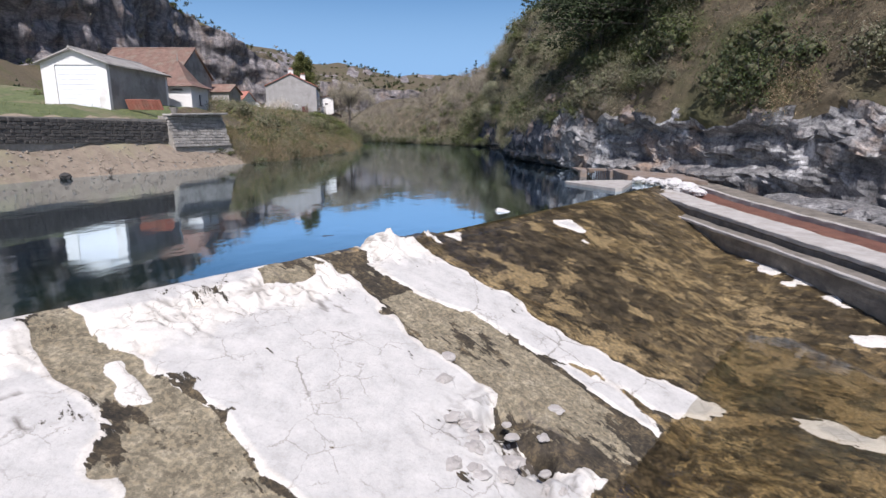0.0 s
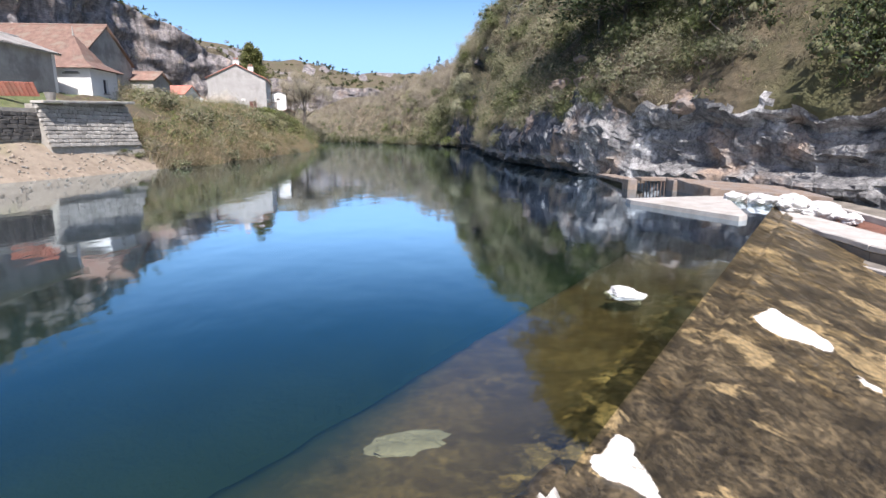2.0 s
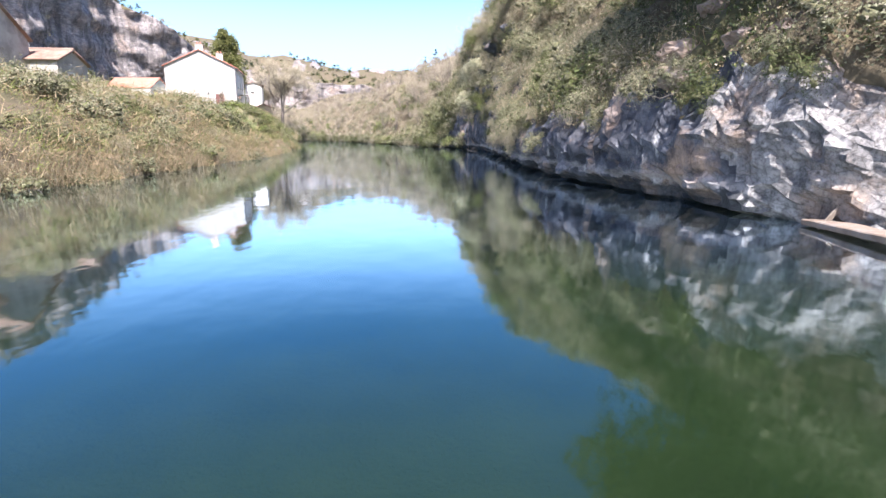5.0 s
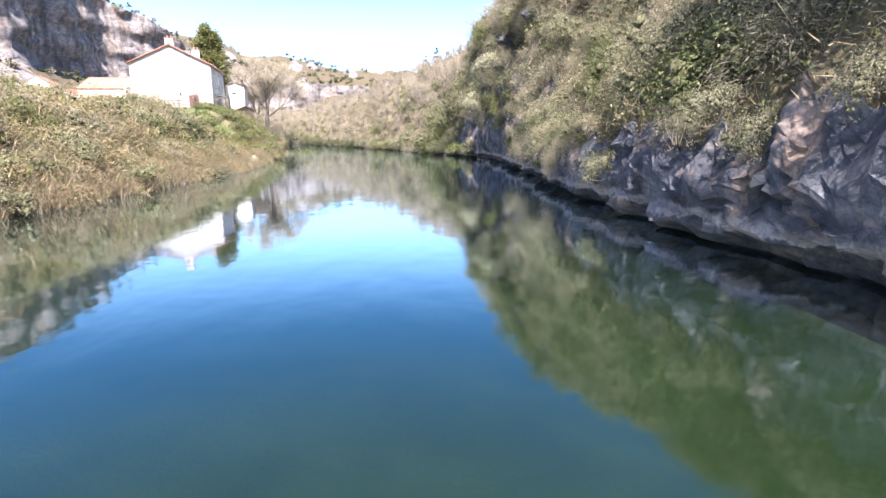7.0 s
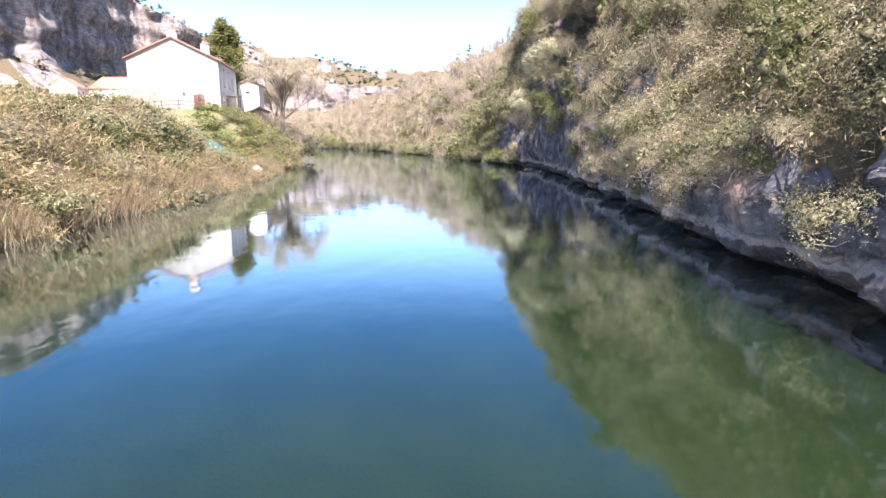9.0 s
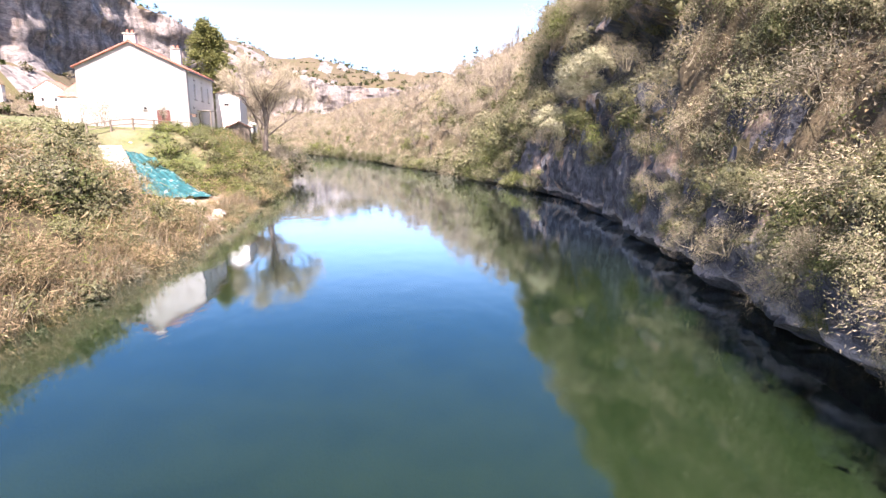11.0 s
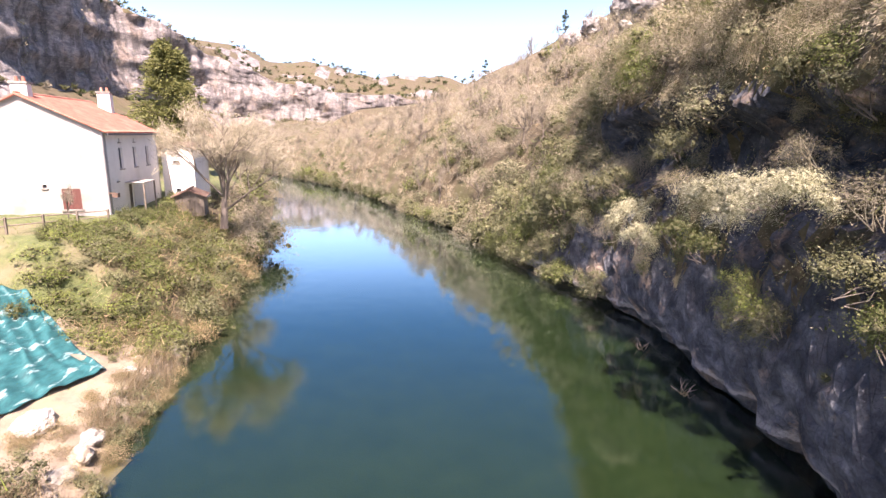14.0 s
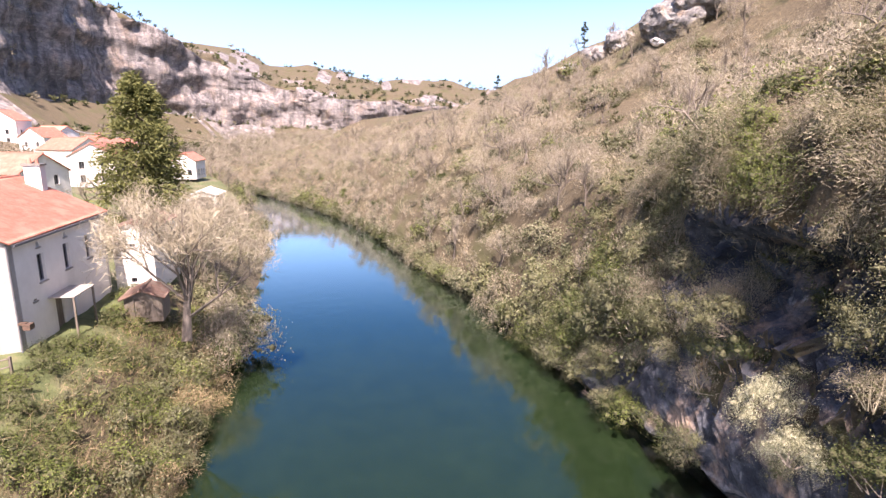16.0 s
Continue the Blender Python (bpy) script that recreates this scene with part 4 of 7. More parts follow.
    P[:, 2] += np.where(isrock, 0.0, (0.35 * smooth(0.5, 3.0, u) * fbm(P + 7, 0.35, 4)) + np.clip(u / 40, 0, 1) * 2.0 * fbm(P, 0.05, 3))
    F = grid_faces(shape[0], shape[1])
    outcrop = (fbm(P[F].mean(1), 0.3, 3) > 0.66) & (P[F].mean(1)[:, 1] > 62)
    mid = P[F].mean(1)
    rock = (isrock[F].mean(1) > 0.6) & ~((fbm(mid, 0.9, 3) > 0.15) & (mid[:, 2] > 0.9 * cliff_h(mid[:, 1])))
    rock = rock | (ledge[F].mean(1) > 0.5) & (fbm(mid, 0.5, 3) < 0.45)
    # upstream faces get the shade-darkened copy, those by the weir the pale one
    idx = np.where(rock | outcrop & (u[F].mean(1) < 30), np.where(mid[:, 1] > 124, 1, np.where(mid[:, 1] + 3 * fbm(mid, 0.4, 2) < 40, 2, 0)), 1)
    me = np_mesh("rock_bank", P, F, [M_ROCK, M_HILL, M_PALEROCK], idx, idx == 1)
    return new("wall_rock_bank", me)


tagged(rock_bank(), "undercut grey limestone river cliff below a steep scrubby hillside", "cliff", kind="structure")


# ---- distant cliffs and hills ----
def far_cliff(name, line, foot, lip, rise, lean, mat, step, seed, label):
    """A rock wall along a plan line: scree, face and wooded plateau behind."""
    line = np.array(line, float)
    seg = np.concatenate([[0], np.cumsum(np.hypot(*np.diff(line[:, :2], axis=0).T))])
    t = np.arange(0, seg[-1], step)
    xy = np.stack([np.interp(t, seg, line[:, 0]), np.interp(t, seg, line[:, 1])], 1)
    z0, z1 = np.interp(t, seg, foot), np.interp(t, seg, lip)
    climb = np.interp(t, seg, rise) if isinstance(rise, list) else rise + 0 * t
    tan = np.gradient(xy, axis=0)
    n = np.stack([-tan[:, 1], tan[:, 0]], 1)
    n /= np.linalg.norm(n, axis=1, keepdims=True)
    rows = [(-60.0, -12.0, 0.0, 0), (-30, -5.0, 0.0, 0), (-12, 0.0, 0.1, 0)]
    rows += [(lean[0] + (lean[1] - lean[0]) * g, 0.0, 0.12 + 0.8 * g, 1) for g in np.linspace(0, 1, 46)]
    rows += [(4 + w, 0.0, 0.93 + 0.07 * min(1, w / 14), 2) for w in (0, 5, 12)] + [(4 + w, 0.0, 1.0, 2) for w in (20, 32, 50, 75, 105)]
    P = np.stack([np.column_stack([xy + n * a, z0 + b + c * (z1 - z0) + climb * max(a - 16, 0) * (k == 2)]) for a, b, c, k in rows], 1)
    sh = P.shape
    P = P.reshape(-1, 3) + 0
    kind = np.tile([k for *_, k in rows], (sh[0], 1)).ravel()
    N = np.repeat(np.column_stack([n, 0 * t])[:, None], sh[1], 1).reshape(-1, 3)
    Q = P * np.array([1, 1, 0.45]) + seed
    big = fbm(Q, 0.02, 3) * 11 + fbm(Q, 0.08, 4) * 4 + np.abs(fbm(Q + 40, 0.05, 4)) * 9 + 1.2 * np.round(1.5 * fbm(P + seed, 0.11, 2)) + np.sin(P[:, 2] * 0.42 + 2 * fbm(P, 0.02, 2)) * 1.0
    P -= N * (big * np.where(kind == 1, 1, 0.5))[:, None]
    P[:, 2] += np.where(kind == 2, 4 * fbm(P + seed, 0.05, 4), 1.5 * fbm(P, 0.08, 3))
    F = grid_faces(sh[0], sh[1])
    k = np.round(kind[F].mean(1)).astype(int)
    ob = new(name, np_mesh(name, P, F, [mat, M_HILL], np.where((k == 1) | (fbm(P[F].mean(1), 0.06, 3) > 0.3), 0, 1), False))
    return tagged(ob, label, "cliff", kind="structure"), P[(kind != 1)], P[kind == 1]


_, veg_far, face_far = far_cliff("backdrop_cliff", [(-300, -60), (-235, 120), (-186, 230), (-173, 300), (-174, 365), (-160, 412), (-135, 440), (-100, 450), (-60, 452), (-20, 457), (25, 450), (80, 432), (180, 420)],
                                 [20, 22, 24, 24, 24, 22, 18, 17, 17, 18, 16, 14, 14], [112, 110, 102, 97, 90, 80, 64, 48, 40, 38, 34, 30, 28], [0.2, 0.2, 0.2, 0.2, 0.2, 0.2, 0.22, 0.26, 0.27, 0.25, 0.2, 0.16, 0.15], (-1.0, -2.0), M_CLIFF, 2.4, 3, "tall grey and ochre limestone cliff curving round the valley, with scrub on its ledges")

# ---- sluice and mill channel beside the weir ----
def along(a, b, w0, w1, za, zb, drop):
    """A bar of concrete along a plan line, between two offsets to its right, sloping from za to zb."""
    a, b = np.array(a, float), np.array(b, float)
    t = (b - a) / np.hypot(*(b - a))
    r = np.array([-t[1], t[0]])
    bm = bmesh.new()
    top = [(a + r * w0, za), (b + r * w0, zb), (b + r * w1, zb), (a + r * w1, za)]
    hi = [bm.verts.new((*p, z)) for p, z in top]
    lo = [bm.verts.new((*p, z - drop)) for p, z in top]
    bm.faces.new(hi)
    bm.faces.new(lo[::-1])
    for i in range(4):
        j = (i + 1) % 4
        bm.faces.new((lo[i], lo[j], hi[j], hi[i]))
    bmesh.ops.recalc_face_normals(bm, faces=bm.faces)
    bmesh.ops.bevel(bm, geom=bm.edges[:], offset=0.025, segments=1, affect='EDGES')
    bmesh.ops.subdivide_edges(bm, edges=[e for e in bm.edges if e.calc_length() > 1.5], cuts=24, use_grid_fill=True)
    for v in bm.verts:
        q = v.co * 1.3
        v.co += 0.035 * noise.noise_vector(q) + 0.015 * noise.noise_vector(q * 4)
    return bm


CH_A, CH_M, CH_B = (9.3, 28.6), (9.95, 22.3), (11.1, 10.5)
channel = tagged(new("mill_channel"), "pale concrete mill channel with rust-brown bed beside the weir", "channel")
for p, q, zp, zq in ((CH_A, CH_M, 0.06, -0.42), (CH_M, CH_B, -0.42, -0.95)):
    part("channel_wall", along(p, q, 0.06, 1.35, zp, zq, 0.16), M_CONC, channel, "broad pale concrete wall")
    # drop face in darker concrete, its shade put into the colour
    part("wall_face", along(p, q, 0.09, 1.3, zp - 0.161, zq - 0.161, 1.9), M_DARKCONC, channel, "face of the channel wall in shade-dark concrete")
    part("channel_bed", along(p, q, 1.35, 2.85, zp - 0.14, zq - 0.14, 1.6), M_RUST, channel, "rust-brown silted bed")
    part("kerb", along(p, q, 2.85, 3.05, zp + 0.06, zq + 0.06, 1.9), M_CONC, channel)
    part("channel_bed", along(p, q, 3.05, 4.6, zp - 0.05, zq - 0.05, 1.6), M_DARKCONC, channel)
part("lower_step", along((9.25, 24.4), (10.55, 10.5), 0.0, 0.5, -0.72, -1.22, 1.6), M_DARKCONC, channel, "dark lower step")
part("step_edge", along((9.3, 23.4), (10.5, 10.5), -0.1, 0.03, -0.72, -1.18, 0.12), M_CONC, channel)

slab = tagged(new("concrete_slab"), "flat pale concrete slab at the end of the weir crest", "slab")
part("slab_top", prism([(6.1, 27.6), (6.05, 27.1), (7.35, 23.4), (7.7, 23.6), (9.2, 26.8), (9.25, 28.2)], -0.12, 0.13), M_CONC, slab)

grille = tagged(new("sluice_grille"), "rusty iron sluice grille between concrete posts in the water", "sluice")
part("post", boxed(7.9, 8.3, 31.8, 32.4, -1.5, 0.42, None, 0.03), M_SCREE, grille, "weathered concrete post")
part("post", boxed(9.35, 9.7, 30.9, 31.5, -1.5, 0.45, None, 0.03), M_SCREE, grille, "weathered concrete post")
part("lintel", boxed(8.31, 9.34, 31.5, 32.1, 0.36, 0.5, None, 0.02), M_SCREE, grille)
for k in range(9):
    x = 8.36 + 0.11 * k
    part("bar", boxed(x, x + 0.035, 32.0 - 0.07 * k, 32.035 - 0.07 * k, -1.2, 0.37), M_IRON, grille)
walkway = tagged(new("concrete_walkway"), "narrow grey concrete walkway along the cliff to the sluice", "walkway")
part("deck", along((9.0, 38.6), (8.1, 32.4), 0.0, 0.75, 0.18, 0.36, 0.16), M_SCREE, walkway)
part("support", boxed(9.1, 9.35, 36.6, 36.85, -1.6, 0.05, None, 0.02), M_DARKCONC, walkway)
part("side_wall", along((9.5, 31.2), (9.6, 28.7), 0.0, 0.4, 0.5, 0.35, 1.6), M_SCREE, walkway, "low concrete side wall")
part("apron_slab", prism([(9.9, 33.2), (9.75, 28.7), (13.3, 27.6), (13.0, 29.6)], -0.8, [0.42, 0.3, 0.1, 0.3]), M_SCREE, walkway)
wood = tagged(new("wooden_plank"), "grey weathered plank leaning against the walkway", "plank")
part("board", boxed(-0.08, 0.08, -0.02, 0.02, 0, 1.5, pose(9.2, 38.2, -0.05, 12, 38, 20)), M_WOOD, wood)


def boulder(name, loc, size, mat, seed, label, group="", squash=0.6, category="rock"):
    bm = bmesh.new()
    bmesh.ops.create_icosphere(bm, subdivisions=4, radius=1)
    for v in bm.verts:
        q = v.co * 1.4 + Vector((seed * 7.1, seed * 3.3, seed))
        k = 1 + 0.38 * noise.noise(q) + 0.2 * abs(noise.noise(q * 2.3)) + 0.07 * noise.noise(q * 6)
        v.co = Vector((v.co.x * k * size[0], v.co.y * k * size[1], v.co.z * k * size[2]))
    ob = part(name, bm, mat, None)
    ob.location, ob.rotation_euler = loc, (0, 0, seed * 1.3)
    return tagged(ob, label, category, group)


boulder("rock", (1.85, 17.25, -0.03), (0.27, 0.18, 0.1), M_WHITEROCK, 2, "bleached white rock standing in the shallow water")
for k, (x, y, z, sx, sy, sz) in enumerate([(10.9, 26.2, 0.05, 0.55, 0.4, 0.26), (10.4, 27.0, 0.1, 0.5, 0.4, 0.22), (11.4, 25.6, -0.1, 0.5, 0.4, 0.28), (11.2, 26.8, 0.1, 0.45, 0.4, 0.24), (11.6, 24.8, -0.2, 0.3, 0.25, 0.16), (9.9, 27.7, 0.12, 0.35, 0.3, 0.18)]):
    boulder("rock", (x, y, z), (sx, sy, sz), M_WHITEROCK, k + 5, "pale broken rock heaped on the channel wall", "rocks on the channel")
for k in range(9):
    boulder("rock", (15.4 + 0.75 * k, 24.6 - 1.9 * k, -0.75 - 0.07 * k), (1.9, 1.1, 0.5), M_PALEROCK, k + 20, "flat grey limestone ledge at the foot of the cliff", "ledge rocks")
# broken stones in the pit of the apron and along the crest
r = np.random.default_rng(3)
for k in range(22):
    s, d = -1.75 + r.normal() * 0.42, 4.8 + r.normal() * 0.6
    x, y = CREST + s * ALONG + d * DOWN
    w = r.uniform(0.07, 0.17)
    boulder("stone", (x, y, -0.36 * d + 0.01), (w, w * 0.8, w * 0.4), M_CONC, k + 40, "broken lump of pale concrete on the apron", "rubble on the weir", category="stone")


log = new("log", np_mesh("log", *join([sticks(np.array([[-3.05, 12.7, -0.09], [-2.86, 12.83, -0.03]]), np.array([[-2.86, 12.83, -0.03], [-2.62, 12.96, -0.02]]), 0.05, 0.03), sticks(np.array([[-2.86, 12.83, -0.03]]), np.array([[-2.8, 12.9, 0.03]]), 0.01, 0.004)]), M_DARKBARK))
tagged(log, "short dark waterlogged stick floating above the weir", "stick")
boulder("rock", (-1.15, 14.1, -0.3), (0.34, 0.2, 0.08), M_STONE, 12, "flat pale stone sunk behind the weir crest")
# ---- masonry ----
def stone_variants(name, mat):
    out = []
    for k in range(6):
        bm = boxed(-0.5, 0.5, -0.5, 0.5, -0.5, 0.5, None, 0.12)
        for v in bm.verts:
            v.co += 0.09 * noise.noise_vector(v.co * 1.7 + Vector((k * 5, 0, 0)))
        me = bpy.data.meshes.new(name)
        bm.to_mesh(me)
        bm.free()
        me.materials.append(mat)
        out.append(me)
    return out


def stone_face(wall, a, b, z0, za, zb, course, long, mat, r, limit=300, batter=0.0):
    """Courses of separate stones on the outer face of a wall from a to b."""
    a, b = np.array(a, float), np.array(b, float)
    n = np.hypot(*(b - a))
    t = (b - a) / n
    ang = math.degrees(math.atan2(t[1], t[0]))
    kinds, z, made, rest = stone_variants("stone", mat), z0, 0, []
    while z < max(za, zb):
        p = -r.uniform(0, long)
        h = course * r.uniform(0.8, 1.25)
        while p < n:
            w = long * r.uniform(0.55, 1.5)
            c = min(max(p + w / 2, 0.05), n - 0.05)
            if z + h * 0.6 < za + (zb - za) * c / n:
                xy = a + t * c + np.array([t[1], -t[0]]) * batter * (max(za, zb) - z - h / 2)
                m = pose(*xy, z + h / 2, r.normal() * 2 - math.degrees(batter), r.normal() * 2, ang + r.normal() * 2) @ Matrix.Diagonal((w * 0.95, 0.14 * r.uniform(0.8, 1.4), h * 0.93, 1))
                if made < limit:
                    child("stone", kinds[r.integers(6)], wall, m)
                    made += 1
                else:
                    rest.append((kinds[r.integers(6)], m))
            p += w
        z += h
    if rest:
        bm = bmesh.new()
        for me, m in rest:
            k = len(bm.verts)
            bm.from_mesh(me)
            bm.verts.ensure_lookup_table()
            for v in bm.verts[k:]:
                v.co = m @ v.co
        tagged(part("stones", bm, mat, wall), "", kind="stuff")


def retaining_wall(name, a, b, thick, z0, za, zb, mat, label):
    a, b = np.array(a, float), np.array(b, float)
    t = (b - a) / np.hypot(*(b - a))
    r = np.array([-t[1], t[0]])
    bm = prism([tuple(a), tuple(b), tuple(b + r * thick), tuple(a + r * thick)], z0, [za, zb, zb, za])
    w = part(name, bm, mat, None)
    return tagged(w, label, "wall", kind="structure")


wall_dark = retaining_wall("wall_terrace_dark", (-27.6, 14.0), (-20.15, 40.8), 0.5, 1.0, 3.15, 3.5, M_MORTAR, "dark drystone terrace wall")
bm = bmesh.new()
pts = [(-19.45, 40.7, 1.0), (-17.75, 47.3, 1.0), (-19.3, 47.6, 1.0), (-20.7, 41.0, 1.0), (-20.15, 40.85, 3.75), (-18.75, 47.0, 4.05), (-19.4, 47.2, 4.05), (-20.75, 41.0, 3.75)]
vs = [bm.verts.new(p) for p in pts]
for f in ((0, 1, 5, 4), (1, 2, 6, 5), (2, 3, 7, 6), (3, 0, 4, 7), (4, 5, 6, 7), (3, 2, 1, 0)):
    bm.faces.new([vs[k] for k in f])
bmesh.ops.recalc_face_normals(bm, faces=bm.faces)
wall_ramp = tagged(part("wall_terrace_pale", bm, M_MORTAR, None), "pale grey rubble-stone terrace wall above the beach", "wall", kind="structure")
retaining_wall("wall_terrace_side", (-18.6, 47.2), (-22.0, 49.2), 0.5, 1.0, 4.05, 4.2, M_MORTAR, "pale rubble-stone end of the terrace wall")
coping = part("coping", along((-20.2, 40.7), (-18.65, 47.3), -0.7, 0.1, 3.9, 4.2, 0.14), M_STONE, wall_ramp, "flat grey coping stones")


# ---- buildings ----
def panel(width, height, holes, thick, rise=0.0):
    """A wall panel with real openings: x along it, outer face at y = 0."""
    xs = sorted({0, width, *[h[0] for h in holes], *[h[1] for h in holes]})
    zs = sorted({0, height, *[h[2] for h in holes], *[h[3] for h in holes]})
    bm = bmesh.new()
    for x0, x1 in zip(xs, xs[1:]):
        for z0, z1 in zip(zs, zs[1:]):
            cx, cz = (x0 + x1) / 2, (z0 + z1) / 2
            if not any(h[0] < cx < h[1] and h[2] < cz < h[3] for h in holes):
                box(bm, x0, x1, 0, thick, z0, z1)
    if rise:
        tri = [(0, height), (width, height), (width / 2, height + rise)]
        f = [bm.verts.new((x, 0, z)) for x, z in tri]
        g = [bm.verts.new((x, thick, z)) for x, z in tri]
        bm.faces.new(f)
        bm.faces.new(g[::-1])
        for i in range(3):
            bm.faces.new((f[i], g[i], g[(i + 1) % 3], f[(i + 1) % 3]))
    bmesh.ops.remove_doubles(bm, verts=bm.verts, dist=0.001)
    bmesh.ops.recalc_face_normals(bm, faces=bm.faces)
    return bm


def tiled_slope(u_len, v_len, pitch=0.24, row=0.34):
    """Corrugated tile slope: x along the ridge, y down the slope, thickness below."""
    xs = np.arange(0, u_len + 1e-6, pitch / 4)
    ys, zs = [], []
    k = 0.0
    while k < v_len:
        ys += [k, min(k + row * 0.97, v_len)]
        zs += [0.025, 0.0]
        k += row
    ys, zs = np.array(ys), np.array(zs)
    X, Y = np.meshgrid(xs, ys, indexing="ij")
    Z = 0.045 * np.abs(np.sin(np.pi * X / pitch)) + zs[::-1][None, :] + 0.012 * fbm(np.stack([X.ravel(), Y.ravel(), 0 * X.ravel()], 1), 1.2, 2).reshape(X.shape)
    top = np.stack([X.ravel(), Y.ravel(), Z.ravel()], 1)
    f = grid_faces(len(xs), len(ys))
    n = len(top)
    under = np.array([(0, 0, -0.1), (u_len, 0, -0.1), (u_len, v_len, -0.1), (0, v_len, -0.1)])
    c = [0, (len(xs) - 1) * len(ys), n - 1, len(ys) - 1]
    extra = np.array([(n, n + 3, n + 2, n + 1), (n, n + 1, c[1], c[0]), (n + 1, n + 2, c[2], c[1]), (n + 2, n + 3, c[3], c[2]), (n + 3, n, c[0], c[3])])
    return np.concatenate([top, under]), np.concatenate([f, extra])


def gable_house(name, place, w, l, h, rise, wall_mats, roof_mat, label, front=(), right=(), left=(), over=0.25, tiles=True, category="house"):
    """A house whose gable faces -y in its own frame, its ridge along y. front, right: openings (x0, x1, z0, z1, kind)."""
    base = tagged(new(name), label, category)
    base.matrix_basis = place
    th = 0.35
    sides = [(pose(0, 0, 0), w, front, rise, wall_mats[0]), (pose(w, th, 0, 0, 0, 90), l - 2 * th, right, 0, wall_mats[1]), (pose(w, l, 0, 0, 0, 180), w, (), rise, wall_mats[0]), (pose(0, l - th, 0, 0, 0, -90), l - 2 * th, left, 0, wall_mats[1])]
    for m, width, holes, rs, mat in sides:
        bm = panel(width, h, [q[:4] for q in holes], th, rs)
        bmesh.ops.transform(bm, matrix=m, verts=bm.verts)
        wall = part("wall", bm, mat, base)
        for x0, x1, z0, z1, kind in holes:
            openings(wall, m, x0, x1, z0, z1, kind)
    bm = boxed(th, w - th, th, l - th, -0.05, 0.05)
    part("floor", bm, M_MORTAR, base)
    slope = math.hypot(w / 2, rise)
    ang = math.degrees(math.atan2(rise, w / 2))
    ext = over / math.cos(radians(ang))
    V, F = tiled_slope(l + 2 * over, slope + ext) if tiles else tiled_slope(l + 2 * over, slope + ext, 0.6, 1.2)
    me = np_mesh("roof_slope", V, F, roof_mat)
    for sgn in (1, -1):
        # ridge at the middle; the slope runs down to each eave
        if sgn > 0:
            m = pose(w / 2, -over, h + rise + 0.1) @ Matrix(((0, math.cos(radians(ang)), math.sin(radians(ang)), 0), (1, 0, 0, 0), (0, -math.sin(radians(ang)), math.cos(radians(ang)), 0), (0, 0, 0, 1)))
        else:
            m = pose(w / 2, l + over, h + rise + 0.1) @ Matrix(((0, -math.cos(radians(ang)), -math.sin(radians(ang)), 0), (-1, 0, 0, 0), (0, -math.sin(radians(ang)), math.cos(radians(ang)), 0), (0, 0, 0, 1)))
        child("roof", me, base, m)
    bm = bmesh.new()
    bmesh.ops.create_cone(bm, cap_ends=True, segments=8, radius1=0.12, radius2=0.12, depth=l + 2 * over, matrix=pose(w / 2, l / 2, h + rise + 0.12, 90))
    part("ridge_tiles", bm, roof_mat, base)
    return base


def openings(wall, m, x0, x1, z0, z1, kind):
    """Fills one opening of a wall: a window with frame and pane, a shutter, or a door."""
    def put(name, bm, mat, label=""):
        bmesh.ops.transform(bm, matrix=m, verts=bm.verts)
        return part(name, bm, mat, wall, label)
    if kind == "dark":
        put("pane", boxed(x0, x1, 0.2, 0.22, z0, z1), M_DARKGLASS)
        fr = bmesh.new()
        for a, b, c, d in ((x0, x0 + 0.06, z0, z1), (x1 - 0.06, x1, z0, z1), (x0, x1, z0, z0 + 0.06), (x0, x1, z1 - 0.06, z1)):
            box(fr, a, b, 0.14, 0.2, c, d)
        box(fr, (x0 + x1) / 2 - 0.025, (x0 + x1) / 2 + 0.025, 0.15, 0.2, z0, z1)
        put("window_frame", fr, M_GREYWOOD)
        put("window_sill", boxed(x0 - 0.08, x1 + 0.08, -0.08, 0.2, z0 - 0.09, z0 - 0.002), M_STONE)
        sur = bmesh.new()
        for a, b, c, d in ((x0 - 0.13, x0 - 0.002, z0, z1 + 0.14), (x1 + 0.002, x1 + 0.13, z0, z1 + 0.14), (x0, x1, z1 + 0.002, z1 + 0.14)):
            box(sur, a, b, -0.015, 0.1, c, d)
        put("surround", sur, M_PLASTER, "pale plaster window surround")
    elif kind == "red":
        for a, b in ((x0, (x0 + x1) / 2 - 0.01), ((x0 + x1) / 2 + 0.01, x1)):
            bm = boxed(a, b, 0.03, 0.08, z0, z1)
            for k in range(3):
                q = a + (b - a) * (k + 1) / 4
                box(bm, q - 0.006, q + 0.006, 0.022, 0.03, z0, z1)
            put("shutter", bm, M_REDWOOD, "closed red-brown wooden shutter")
        put("window_sill", boxed(x0 - 0.12, x1 + 0.12, -0.12, 0.2, z0 - 0.12, z0 - 0.002), M_STONE)
    elif kind == "white":
        door = put("garage_door", boxed(x0, x1, 0.1, 0.14, z0, z1), M_WHITEDOOR, "large white metal door")
        for k in range(9):
            q0, q1 = z0 + (z1 - z0) * k / 9 + 0.008, z0 + (z1 - z0) * (k + 1) / 9 - 0.008
            bm = boxed(x0 + 0.02, x1 - 0.02, 0.06, 0.1, q0, q1, None, 0.006)
            bmesh.ops.transform(bm, matrix=m, verts=bm.verts)
            part("door_panel", bm, M_WHITEDOOR, wall)
    elif kind == "wood":
        bm = boxed(x0, x1, 0.1, 0.16, z0, z1)
        for k in range(1, 5):
            q = x0 + (x1 - x0) * k / 5
            box(bm, q - 0.008, q + 0.008, 0.09, 0.1, z0, z1)
        put("door", bm, M_WOOD, "grey plank door")


